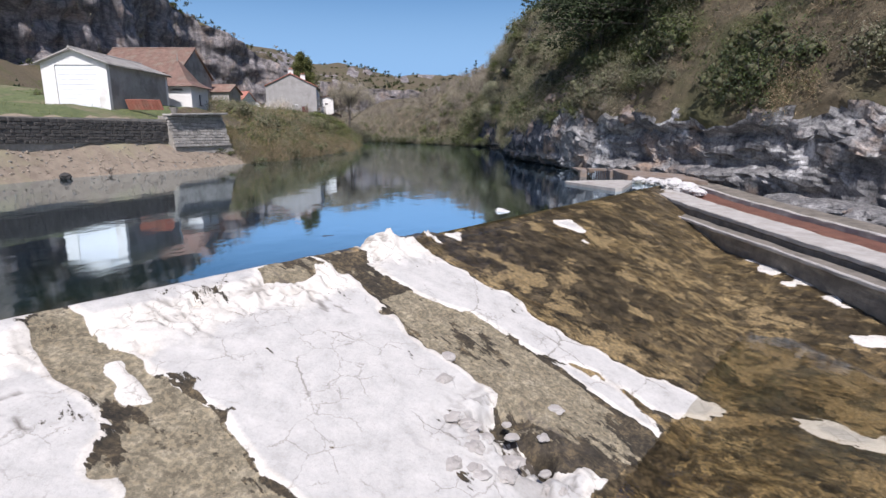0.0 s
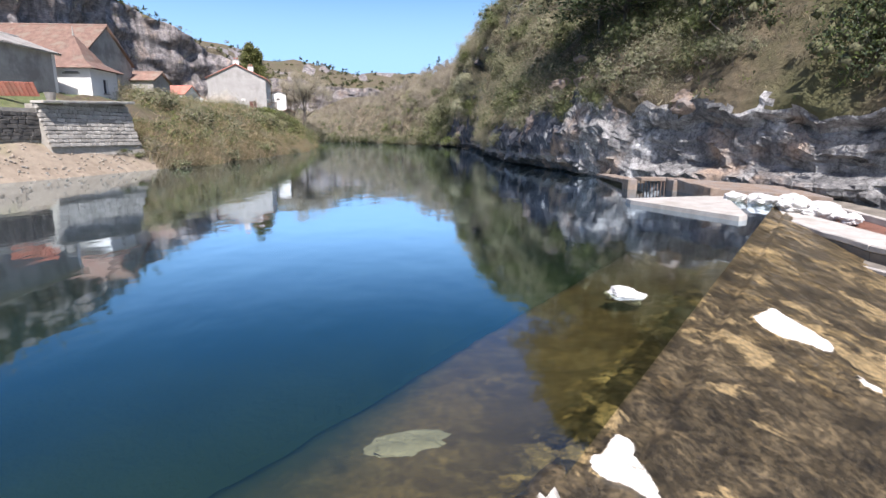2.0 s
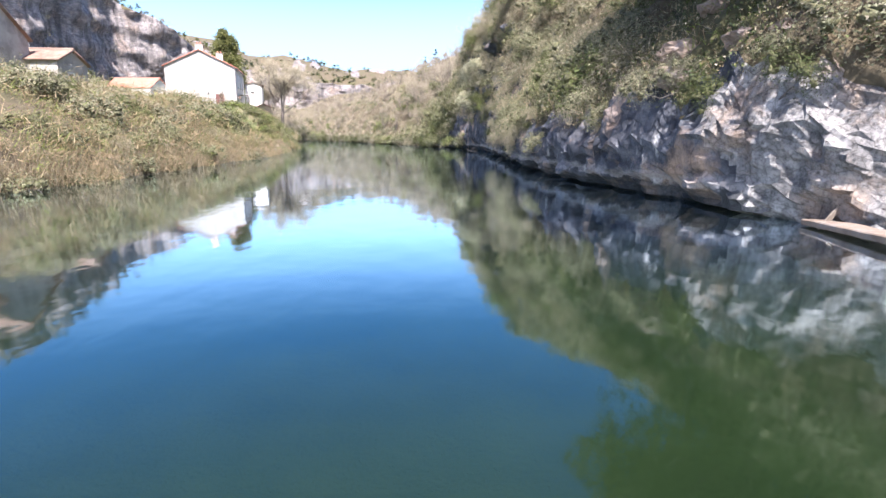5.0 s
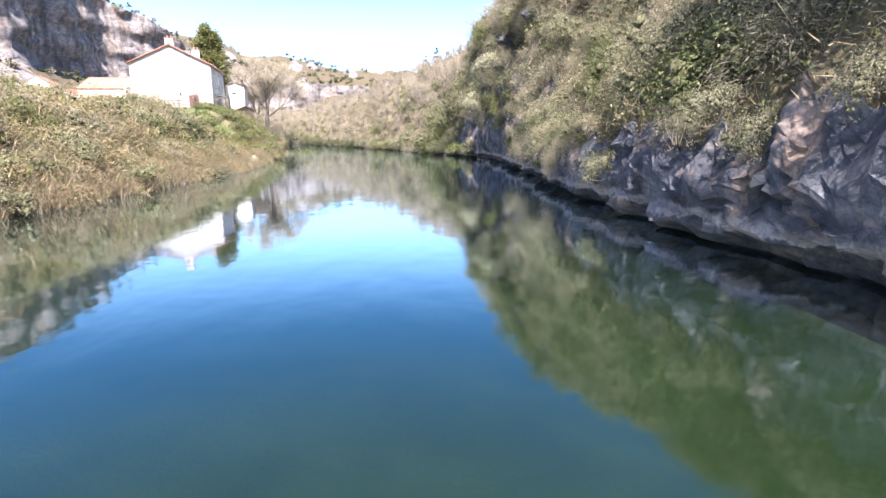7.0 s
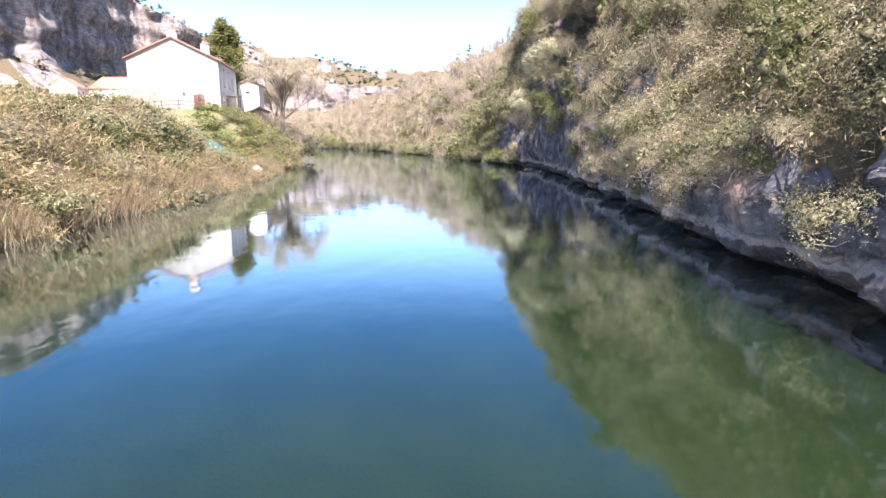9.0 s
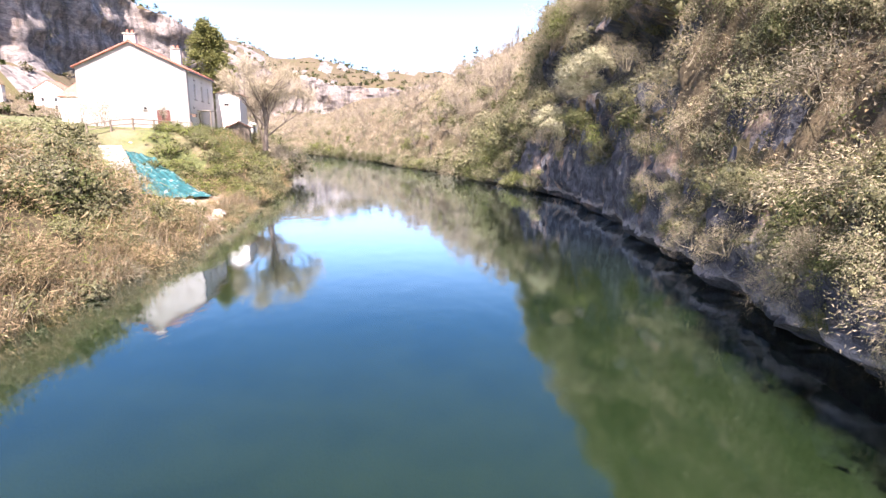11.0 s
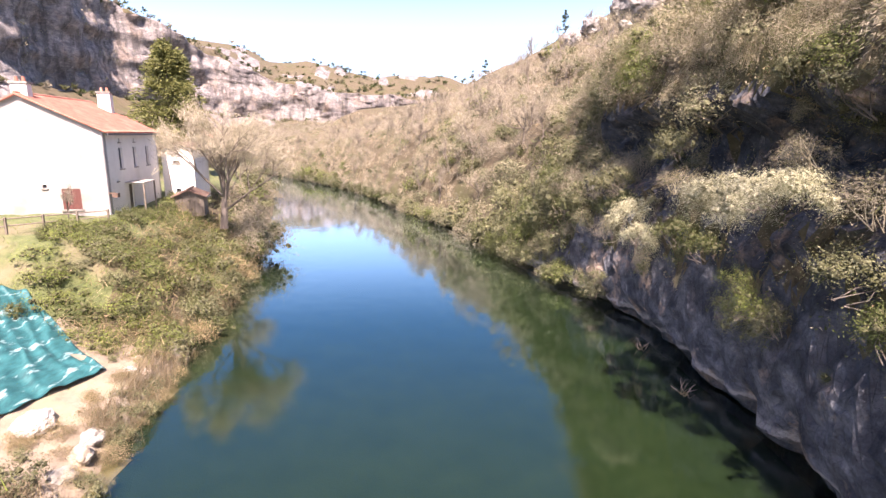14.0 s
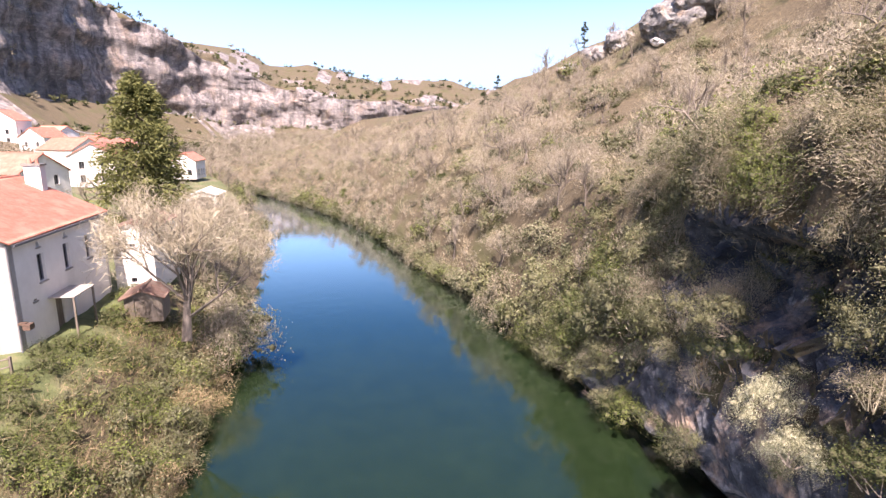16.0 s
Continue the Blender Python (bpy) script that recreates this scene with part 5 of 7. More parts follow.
# garage side walls in grey: their shade is put into the colour
gable_house("garage", pose(-29.35, 41.8, 4.2), 4.8, 9.0, 3.3, 0.95, (M_PLASTER, M_GREYPLASTER), M_GREYPLASTER, "white-plastered garage with a large white door and grey roof", front=((1.0, 4.05, 0.1, 3.2, "white"),), over=0.3, category="garage")
gable_house("barn", pose(-29.2, 63.0, 4.6, 0, 0, 90), 9.0, 9.2, 4.6, 3.0, (M_GREYPLASTER, M_GREYPLASTER), M_OLDROOF, "old grey barn with a weathered brown tiled roof", category="barn")
gable_house("shed", pose(-26.9, 71.3, 5.0, 0, 0, 90), 4.2, 7.5, 2.7, 0.9, (M_GREYPLASTER, M_GREYPLASTER), M_OLDROOF, "low grey stone shed with a tiled roof", front=((1.4, 2.1, 1.0, 1.8, "dark"),), left=(), category="shed")

# square pavilion with a pyramid roof
pav = tagged(new("pavilion"), "small white pavilion with a steep brown pyramid roof", "pavilion")
pav.matrix_basis = pose(-27.0, 52.6, 4.3)
for m, holes, mat in ((pose(0, 0, 0), ((0.25, 1.15, 2.18, 2.3, "dark"), (1.9, 2.9, 2.2, 2.3, "dark")), M_PLASTER), (pose(3.7, 0.3, 0, 0, 0, 90), ((1.3, 1.95, 0.9, 1.9, "dark"),), M_PLASTER), (pose(3.7, 3.7, 0, 0, 0, 180), (), M_PLASTER), (pose(0, 3.4, 0, 0, 0, -90), (), M_PLASTER)):
    width = 3.7 if abs(m.translation.x - m.translation.y) < 0.1 or m.translation.y == 0 else 3.1
    bm = panel(width, 2.6, [q[:4] for q in holes], 0.3)
    bmesh.ops.transform(bm, matrix=m, verts=bm.verts)
    w = part("wall", bm, mat, pav)
    for x0, x1, z0, z1, kind in holes:
        openings(w, m, x0, x1, z0, z1, kind)
bm = bmesh.new()
e, apex = 0.45, 2.45
rings = [(e, 2.5, 0.0), (-0.5, 3.05, 0.0), (-1.75, 2.5 + apex, 0.0)]
prev = None
for off, z, _ in rings:
    ring = [bm.verts.new(p) for p in ((-off, -off, z), (3.7 + off, -off, z), (3.7 + off, 3.7 + off, z), (-off, 3.7 + off, z))]
    if prev:
        for i in range(4):
            bm.faces.new((prev[i], prev[(i + 1) % 4], ring[(i + 1) % 4], ring[i]))
    else:
        bm.faces.new(ring[::-1])
    prev = ring
bm.faces.new(prev)
bmesh.ops.subdivide_edges(bm, edges=bm.edges[:], cuts=14, use_grid_fill=True)
for v in bm.verts:
    v.co.z += 0.035 * abs(math.sin(v.co.x * 13)) * (v.co.z > 2.55) + 0.02 * noise.noise(v.co * 3)
part("roof", bm, M_OLDROOF, pav)
bm = bmesh.new()
bmesh.ops.create_cone(bm, cap_ends=True, segments=8, radius1=0.09, radius2=0.02, depth=0.8, matrix=pose(1.85, 1.85, 5.25))
part("finial", bm, M_STONE, pav, "grey stone finial")

# stack of roof tiles and a pot beside the garage
tiles = tagged(new("tile_stack"), "stack of orange roof tiles leaning by the garage wall", "tiles")
for k in range(10):
    part("tile", boxed(-0.25, 0.25, -0.03, 0.03, 0, 0.8, pose(-23.9 + 0.22 * k, 43.4 + 0.06 * k, 4.3, 22, 0, -15)), M_ROOF, tiles)
pot = tagged(new("stone_pot"), "grey stone pot on the terrace wall", "pot")
bm = bmesh.new()
bmesh.ops.create_cone(bm, cap_ends=True, segments=14, radius1=0.18, radius2=0.3, depth=0.5, matrix=pose(-20.1, 42.2, 4.15))
part("pot_body", bm, M_STONE, pot)

# riverside house
HX, HY, HZ = -35.28, 113.15, 5.95
# side walls paler than the gables: bounced light put into their colour
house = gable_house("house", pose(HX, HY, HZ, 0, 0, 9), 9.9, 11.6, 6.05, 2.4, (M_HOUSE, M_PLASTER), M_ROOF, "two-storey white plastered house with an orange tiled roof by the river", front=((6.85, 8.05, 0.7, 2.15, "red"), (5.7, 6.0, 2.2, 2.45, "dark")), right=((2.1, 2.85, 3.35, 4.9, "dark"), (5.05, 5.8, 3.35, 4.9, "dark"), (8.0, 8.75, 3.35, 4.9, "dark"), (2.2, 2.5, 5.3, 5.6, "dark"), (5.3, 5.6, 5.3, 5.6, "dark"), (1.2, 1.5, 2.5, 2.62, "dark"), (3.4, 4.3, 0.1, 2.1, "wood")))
def chimney(loc, w, h):
    c = part("chimney", boxed(loc[0] - w / 2, loc[0] + w / 2, loc[1] - w * 0.35, loc[1] + w * 0.35, loc[2] - 1.3, loc[2] + h, None, 0.03), M_PLASTER, house, "white plastered chimney")
    part("chimney_cap", boxed(loc[0] - w / 2 - 0.08, loc[0] + w / 2 + 0.08, loc[1] - w * 0.35 - 0.08, loc[1] + w * 0.35 + 0.08, loc[2] + h + 0.002, loc[2] + h + 0.12), M_STONE, c)
    for k in (-1, 1):
        bm = bmesh.new()
        bmesh.ops.create_cone(bm, cap_ends=True, segments=10, radius1=0.13, radius2=0.1, depth=0.35, matrix=pose(loc[0] + k * w * 0.22, loc[1], loc[2] + h + 0.28))
        part("chimney_pot", bm, M_ROOF, c)
chimney((4.95, 0.7, 8.45), 1.0, 0.75)
chimney((6.4, 10.8, 8.0), 1.0, 1.3)
aw = part("awning", boxed(9.92, 11.3, 2.9, 5.6, 2.25, 2.32, None, 0.01), M_CONC, house, "pale flat awning over the side door")
for y in (3.0, 5.5):
    part("awning_post", boxed(11.15, 11.25, y - 0.05, y + 0.05, -0.3, 2.3), M_WOOD, aw)
bm = bmesh.new()
bmesh.ops.create_cone(bm, cap_ends=True, segments=8, radius1=0.045, radius2=0.045, depth=6.0, matrix=pose(9.86, -0.06, 2.95))
part("downpipe", bm, M_GREYWOOD, house, "grey rain downpipe at the corner")
bm = boxed(9.9, 10.25, -0.2, 0.1, 1.75, 1.85)
box(bm, 10.15, 10.5, -0.3, 0.15, 1.5, 1.8)
part("wall_lamp", bm, M_IRON, house, "dark lantern on the corner")
part("gutter", boxed(10.1, 10.23, 0, 11.6, 5.8, 5.93), M_GREYWOOD, house)
annex = gable_house("annex", pose(-27.35, 126.9, 5.5, 0, 0, 10), 2.7, 6.5, 5.0, 0.45, (M_PLASTER, M_PLASTER), M_OLDROOF, "narrow white annex adjoining the riverside house", front=((0.9, 1.5, 3.7, 3.95, "dark"), (1.0, 1.4, 1.0, 1.4, "dark")))
gable_house("garden_shed", pose(-24.6, 122.6, 4.9, 0, 0, 14), 2.3, 2.4, 1.7, 0.5, (M_WOOD, M_WOOD), M_OLDROOF, "small brown wooden garden shed", front=((0.6, 1.5, 0.1, 1.7, "wood"),), category="shed")
white_box = tagged(new("electric_box"), "small white meter box on the garden terrace", "box")
part("box_body", boxed(-26.6, -26.15, 104.3, 104.6, 4.3, 5.15, None, 0.02), M_PLASTER, white_box)

fence = tagged(new("garden_fence"), "low rustic wooden rail fence in the garden", "fence")
for k in range(6):
    x, y = -29.2 + 0.95 * k, 103.6 + 1.75 * k
    z = float(ground_z(x, y))
    part("post", boxed(x - 0.06, x + 0.06, y - 0.06, y + 0.06, z - 0.2, z + 0.95, None, 0.01), M_WOOD, fence)
    if k < 5:
        x2, y2 = x + 0.95, y + 1.75
        z2 = float(ground_z(x2, y2))
        for h in (0.45, 0.85):
            v, f = sticks(np.array([[x, y, z + h]]), np.array([[x2, y2, z2 + h]]), 0.05, 0.045)
            child("rail", np_mesh("rail", v, f, M_WOOD), fence)

# long low white boathouse further up the bank
gable_house("boathouse", pose(-41.4, 172.5, 5.4, 0, 0, 8), 4.2, 6.0, 2.5, 0.7, (M_PLASTER, M_PLASTER), M_PLASTER, "low white-roofed pavilion on the river bank", front=((0.5, 3.7, 0.8, 2.2, "dark"),), right=((0.8, 4.4, 0.8, 2.2, "dark"),), category="pavilion")

# village under the cliff
village = [(-137, 258, 13.5, 9, 10, 7.5, 3.0, 12), (-121, 250, 10, 8, 9, 6.0, 2.6, -8), (-118, 262, 10.5, 9, 9, 6.5, 2.2, 80), (-106, 256, 9.5, 6, 8, 5.5, 2.2, 20), (-98, 247, 8.5, 7, 9, 4.8, 2.2, -20), (-84, 214, 7.5, 9, 11, 6.0, 2.6, 70), (-92, 226, 8, 8, 9, 6.2, 2.4, 10), (-70, 190, 7.5, 8, 11, 5.6, 2.3, 15), (-56, 158, 7, 9, 10, 5.2, 2.4, 85), (-150, 246, 15, 9, 10, 7, 2.6, 30), (-62, 214, 7, 5, 7, 4.2, 1.6, 5)]
for x, y, z, w, l, h, rs, a in village:
    win = tuple((w * f - 0.45, w * f + 0.45, zz, zz + 1.3, "dark") for f in (0.28, 0.72) for zz in (0.9, 3.4) if zz + 1.4 < h)
    side = tuple((l * f - 0.8, l * f + 0.1, zz, zz + 1.3, "dark") for f in (0.3, 0.6, 0.85) for zz in (0.9, 3.4) if zz + 1.4 < h)
    tagged(gable_house("village_house", pose(x, y, z, 0, 0, a), w, l, h, rs, (M_PLASTER, M_PLASTER), M_ROOF, "white village house with an orange tiled roof under the cliff", front=win, right=side, tiles=False), group="village houses")

# stone steps, landing rocks and the netted slope
steps = tagged(new("stone_steps"), "worn stone steps climbing the bank beside the netting", "steps")
for k in range(14):
    y, x = 93.6 + 0.7 * k, -21.3 - 0.44 * k
    bm = boxed(-0.8, 0.8, -0.42, 0.42, -0.4, 0.06, pose(x, y, float(ground_z(x, y)) + 0.08, 0, 0, 30), 0.04)
    for v in bm.verts:
        v.co += 0.04 * noise.noise_vector(v.co * 2)
    part("step", bm, M_STONE, steps)


def netting():
    nu, nv = 50, 60
    U, V = np.meshgrid(np.linspace(0, 1, nu), np.linspace(0, 1, nv), indexing="ij")
    low = np.array([(-19.4, 92.2), (-18.2, 99.4)])
    top = np.array([(-26.0, 102.6), (-23.9, 103.2)])
    a = low[0] + (low[1] - low[0]) * U.ravel()[:, None]
    b = top[0] + (top[1] - top[0]) * U.ravel()[:, None]
    xy = a + (b - a) * V.ravel()[:, None] + 0.25 * fbm(np.column_stack([a * 0.7, V.ravel() * 3]), 0.9, 2)[:, None]
    z = ground_z(xy[:, 0], xy[:, 1]) + 0.2
    q = np.column_stack([xy, z])
    z = z + 0.1 * fbm(q * np.array([1, 1, 0.4]), 1.1, 3) + 0.05 * np.sin(U.ravel() * 34 + 6 * V.ravel() + 3 * fbm(q, 0.6, 2))
    ob = new("netting", np_mesh("netting", np.column_stack([xy, z]), grid_faces(nu, nv), M_NET, None, True))
    so = ob.modifiers.new("thick", 'SOLIDIFY')
    so.thickness = 0.02
    return ob


tagged(netting(), "wrinkled turquoise netting draped over the bank", "netting")
for k in range(16):
    f = k / 15
    boulder("rock", (-15.7 - 1.5 * f + 0.3 * r.normal(), 89.5 + 13.5 * f + 0.3 * r.normal(), 0.35 + 0.3 * r.random()), (0.55 * r.uniform(0.6, 1.3), 0.4, 0.34), M_TAN if k % 3 else M_STONE, k + 70, "pale limestone block edging the river landing", "landing rocks")
boulder("rock", (-18.0, 94.6, 1.2), (0.9, 0.7, 0.35), M_CONC, 91, "large flat pale rock on the landing", "landing rocks")
for k, (x, y) in enumerate([(-20.8, 30.4), (-21.3, 34.5), (-20.0, 36.2)]):
    boulder("rock", (x, y, 0.12), (0.3, 0.25, 0.2), M_DARKSTONE, k + 100, "dark stone at the water's edge", "shore stones")

stone_face(wall_ramp, (-20.1, 40.85), (-18.6, 47.05), 1.5, 3.75, 4.02, 0.21, 0.44, M_STONE, r, 300, 0.27)
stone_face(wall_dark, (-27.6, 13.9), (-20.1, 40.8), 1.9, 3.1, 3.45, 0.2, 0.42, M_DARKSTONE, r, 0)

# ---- plants ----
def crown_points(r, n, clumps, sx, sz, sigma, shell=0.55, droop=0.0, z0=0.1):
    """Leaf places in uneven clumps over a rounded crown."""
    c = unit(r.normal(size=(clumps, 3)))
    c[:, 2] = np.abs(c[:, 2]) * 1.0 - 0.25
    c *= (shell + (1 - shell) * r.random((clumps, 1))) * r.uniform(0.75, 1.2, (clumps, 1))
    c *= np.array([sx, sx, sz])
    c[:, 2] += z0 + 0.3 * sz
    k = r.integers(clumps, size=n)
    size = r.uniform(0.6, 1.4, clumps)
    p = c[k] + r.normal(size=(n, 3)) * (sigma * size[k])[:, None]
    p[:, 2] -= droop * np.hypot(p[:, 0], p[:, 1]) ** 2
    return p, c


def stems(r, c, thick=0.03):
    base = np.zeros_like(c) + r.normal(size=c.shape) * np.array([0.12, 0.12, 0.02]) - np.array([0, 0, 0.25])
    mid = base + (c - base) * 0.5 + r.normal(size=c.shape) * 0.1
    return join([sticks(base, mid, thick, thick * 0.65), sticks(mid, c, thick * 0.65, thick * 0.25)])


def outward(p, c):
    """Direction out of the nearest clump and out of the whole crown, for each leaf."""
    best = np.argmin(((p[:, None] - c[None]) ** 2).sum(2), 1)
    return unit(unit(p - c[best]) * 0.7 + unit(p - np.array([0, 0, 0.3])) * 0.5 + np.array([0, 0, 0.25]))


def shrub_kind(name, seed, grade):
    """Woody base and leaf mass of one plant; grade 0 has many small leaves, 2 fewer and larger."""
    r = np.random.default_rng(seed)
    m, k = ((4.0, 0.3), (1.7, 0.46), (0.95, 0.63))[grade]
    n = lambda a: int(a * m)
    wood = M_BARK
    if name == "olive_shrub":
        p, c = crown_points(r, n(1050), 24, 1.0, 0.85, 0.2)
        v, f = leaf_tris(p, 0.15 * k, 0.095 * k, r, face=outward(p, c))
        mats, mix = [M_OLIVE, M_SAGE], 0.5
    elif name == "sage_shrub":
        p, c = crown_points(r, n(1250), 24, 1.0, 0.85, 0.2, droop=0.15)
        v, f = leaf_tris(p, 0.14 * k, 0.09 * k, r, face=outward(p, c))
        mats, mix = [M_SAGE, M_GREYTWIG], 0.25
    elif name == "green_shrub":
        p, c = crown_points(r, n(1150), 24, 1.0, 0.9, 0.2)
        v, f = leaf_tris(p, 0.15 * k, 0.1 * k, r, face=outward(p, c))
        mats, mix = [M_GREEN, M_OLIVE], 0.35
    elif name == "dark_shrub":
        p, c = crown_points(r, n(1150), 24, 1.0, 0.9, 0.2)
        v, f = leaf_tris(p, 0.14 * k, 0.08 * k, r, face=outward(p, c))
        mats, mix = [M_PINE, M_GREEN], 0.4
    elif name == "silver_shrub":
        p, c = crown_points(r, n(2900), 30, 1.0, 0.85, 0.19, droop=0.3)
        v, f = leaf_tris(p, 0.12 * k, 0.075 * k, r, face=outward(p, c))
        mats, mix = [M_SILVER, M_SAGE], 0.3
    elif name == "lime_shrub":
        p, c = crown_points(r, n(1000), 22, 1.0, 0.9, 0.2)
        v, f = leaf_tris(p, 0.15 * k, 0.1 * k, r, face=outward(p, c))
        mats, mix = [M_LIME, M_OLIVE], 0.45
    elif name == "twiggy_shrub":
        p, c = crown_points(r, n(1300), 26, 1.0, 0.8, 0.19, droop=0.35)
        out = unit(p - np.array([0, 0, 0.2])) - np.array([0, 0, 0.5])
        v, f = leaf_tris(p, 0.3 * k, 0.045 * k, r, out, 1.0)
        mats, mix, wood = [M_GREYTWIG, M_OLIVE], 0.25, M_GREYTWIG
    elif name == "sapling_thicket":
        p, c = crown_points(r, n(1500), 30, 0.95, 1.0, 0.2)
        v, f = leaf_tris(p, 0.24 * k, 0.03 * k, r, np.array([[0, 0, 0.5]]) + 0.9 * unit(p), 1.6)
        mats, mix, wood = [M_PALEBARK, M_GREYTWIG], 0.4, M_PALEBARK
    elif name == "bramble":
        p, c = crown_points(r, n(1300), 26, 1.05, 0.6, 0.22, droop=0.3)
        out = unit(p - np.array([0, 0, -0.2])) - np.array([0, 0, 0.25])
        v, f = leaf_tris(p, 0.28 * k, 0.05 * k, r, out, 1.2)
        mats, mix, wood = [M_DEAD, M_OLIVE], 0.3, M_DEAD
    else:
        p, c = crown_points(r, n(900), 22, 1.0, 1.0, 0.2)
        v, f = leaf_tris(p, 0.12 * k, 0.12 * k, r, face=outward(p, c))
        mats, mix = [M_BLOSSOM, M_GREYTWIG], 0.35
    idx = (r.random(len(f)) < mix).astype(int)
    # a dark octahedron in each clump paints the shade within the crown
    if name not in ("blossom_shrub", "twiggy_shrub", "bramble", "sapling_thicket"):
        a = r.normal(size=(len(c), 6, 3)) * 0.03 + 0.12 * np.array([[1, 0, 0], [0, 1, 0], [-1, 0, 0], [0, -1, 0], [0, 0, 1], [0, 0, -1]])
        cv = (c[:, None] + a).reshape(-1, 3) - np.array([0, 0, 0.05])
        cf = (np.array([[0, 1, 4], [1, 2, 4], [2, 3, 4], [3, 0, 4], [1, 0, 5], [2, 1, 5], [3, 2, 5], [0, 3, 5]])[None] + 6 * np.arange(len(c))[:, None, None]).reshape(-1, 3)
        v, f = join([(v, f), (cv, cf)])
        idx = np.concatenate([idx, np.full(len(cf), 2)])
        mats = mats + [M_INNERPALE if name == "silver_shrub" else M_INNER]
    leaf = np_mesh("foliage", v, f, mats, idx)
    sv, sf = stems(r, c[::5], 0.02)
    return np_mesh("trunk", sv, sf, wood), leaf


LABELS = {
    "olive_shrub": ("olive-green evergreen shrub on the rocky slope", "shrub"),
    "sage_shrub": ("soft grey-green bushy shrub over the water", "shrub"),
    "green_shrub": ("dense dark green shrub on the slope", "shrub"),
    "dark_shrub": ("dark evergreen shrub below the cedars", "shrub"),
    "silver_shrub": ("pale silvery-leaved shrub hanging over the rock", "shrub"),
    "lime_shrub": ("fresh lime-green shrub by the water", "shrub"),
    "twiggy_shrub": ("grey leafless twiggy shrub on the slope", "shrub"),
    "sapling_thicket": ("beige leafless thicket of fine upright stems", "thicket"),
    "bramble": ("brown dry bramble thicket on the bank", "bramble"),
    "blossom_shrub": ("small fruit tree in white blossom by the house", "fruit tree")}
KINDS = {(k, fine): [shrub_kind(k, 100 + 10 * i + j, fine) for j in range(4)] for i, k in enumerate(LABELS) for fine in (0, 1, 2)}


def plant(kind, loc, size, r, lean=(0, 0), group="", tall=1.0):
    ob = tagged(new(kind), *LABELS[kind], group or kind.replace("_", " ") + "s")
    ob.matrix_basis = pose(*loc, lean[1] + r.normal() * 6, lean[0] + r.normal() * 6, r.uniform(0, 360)) @ Matrix.Diagonal((size * r.uniform(0.85, 1.2), size * r.uniform(0.85, 1.2), size * tall * r.uniform(0.8, 1.15), 1))
    near = 24 < loc[1] < 112 and 0 < loc[0] < 13 and loc[2] < 11 or 84 < loc[1] < 132 and 0 < loc[0] < 15 and loc[2] < 19
    mid = 20 < loc[1] < 120 and loc[0] < 17 and loc[2] < 16
    s, f = KINDS[kind, 0 if near else 1 if mid else 2][r.integers(4)]
    tagged(child("trunk", s, ob), kind="stuff")
    child("foliage", f, ob)
    return ob


def bare_tree(seed, height, spread, fine, levels=4, trunk=(0.022, 0.3), fork=4):
    """Trunk and limbs by forking, and a haze of fine twigs."""
    r = np.random.default_rng(seed)
    pos, dr, rad, ln = np.zeros((1, 3)), np.array([[0.0, 0, 1]]), np.array([height * trunk[0]]), np.array([height * trunk[1]])
    blocks = []
    for lv in range(levels):
        end = pos + dr * ln[:, None]
        blocks.append(sticks(pos, end, rad, rad * 0.66))
        kids = fork if lv == 0 else 3
        start, nd, nr, nl = [], [], [], []
        for _ in range(kids):
            f = r.uniform(0.55, 1.0, (len(pos), 1)) if _ else np.ones((len(pos), 1))
            start.append(pos + (end - pos) * f)
            nd.append(unit(dr + spread * r.normal(size=dr.shape) + np.array([0, 0, 0.22])))
            nr.append(rad * (0.58 if fork < 6 or lv else 0.34))
            nl.append(ln * r.uniform(0.55, 0.85, len(ln)) * (1.0 if fork < 6 or lv else 1.5))
        pos, dr, rad, ln = np.concatenate(start), np.concatenate(nd), np.concatenate(nr), np.concatenate(nl)
    v, f = join(blocks)
    k = r.integers(len(pos), size=fine)
    p = pos[k] + dr[k] * (ln[k] * r.uniform(0, 1.2, fine))[:, None] + r.normal(size=(fine, 3)) * height * 0.025
    tv, tf = leaf_tris(p, height * 0.065, height * (0.0035 if fine < 5000 else 0.002), r, dr[k], 1.0)
    return np_mesh("trunk", v, f, M_BARK), np_mesh("crown", tv, tf, [M_PALEBARK, M_GREYTWIG], (r.random(len(tf)) < 0.4).astype(int))


TREES = [bare_tree(300 + k, 8.0, 0.42 + 0.04 * k, 1050) for k in range(4)]
BIGTREE = bare_tree(333, 9.4, 0.42, 13000, 5, (0.03, 0.2), 7)


def tree(loc, scale, r, meshes=None, label="leafless pale-barked tree with a haze of fine twigs", group="bare trees"):
    ob = tagged(new("tree"), label, "tree", group)
    ob.matrix_basis = pose(*loc, r.normal() * 4, r.normal() * 4, r.uniform(0, 360)) @ Matrix.Diagonal((scale * r.uniform(0.85, 1.1), scale * r.uniform(0.85, 1.1), scale, 1))
    t, c = meshes or TREES[r.integers(4)]
    child("trunk", t, ob)
    child("crown", c, ob)
    return ob


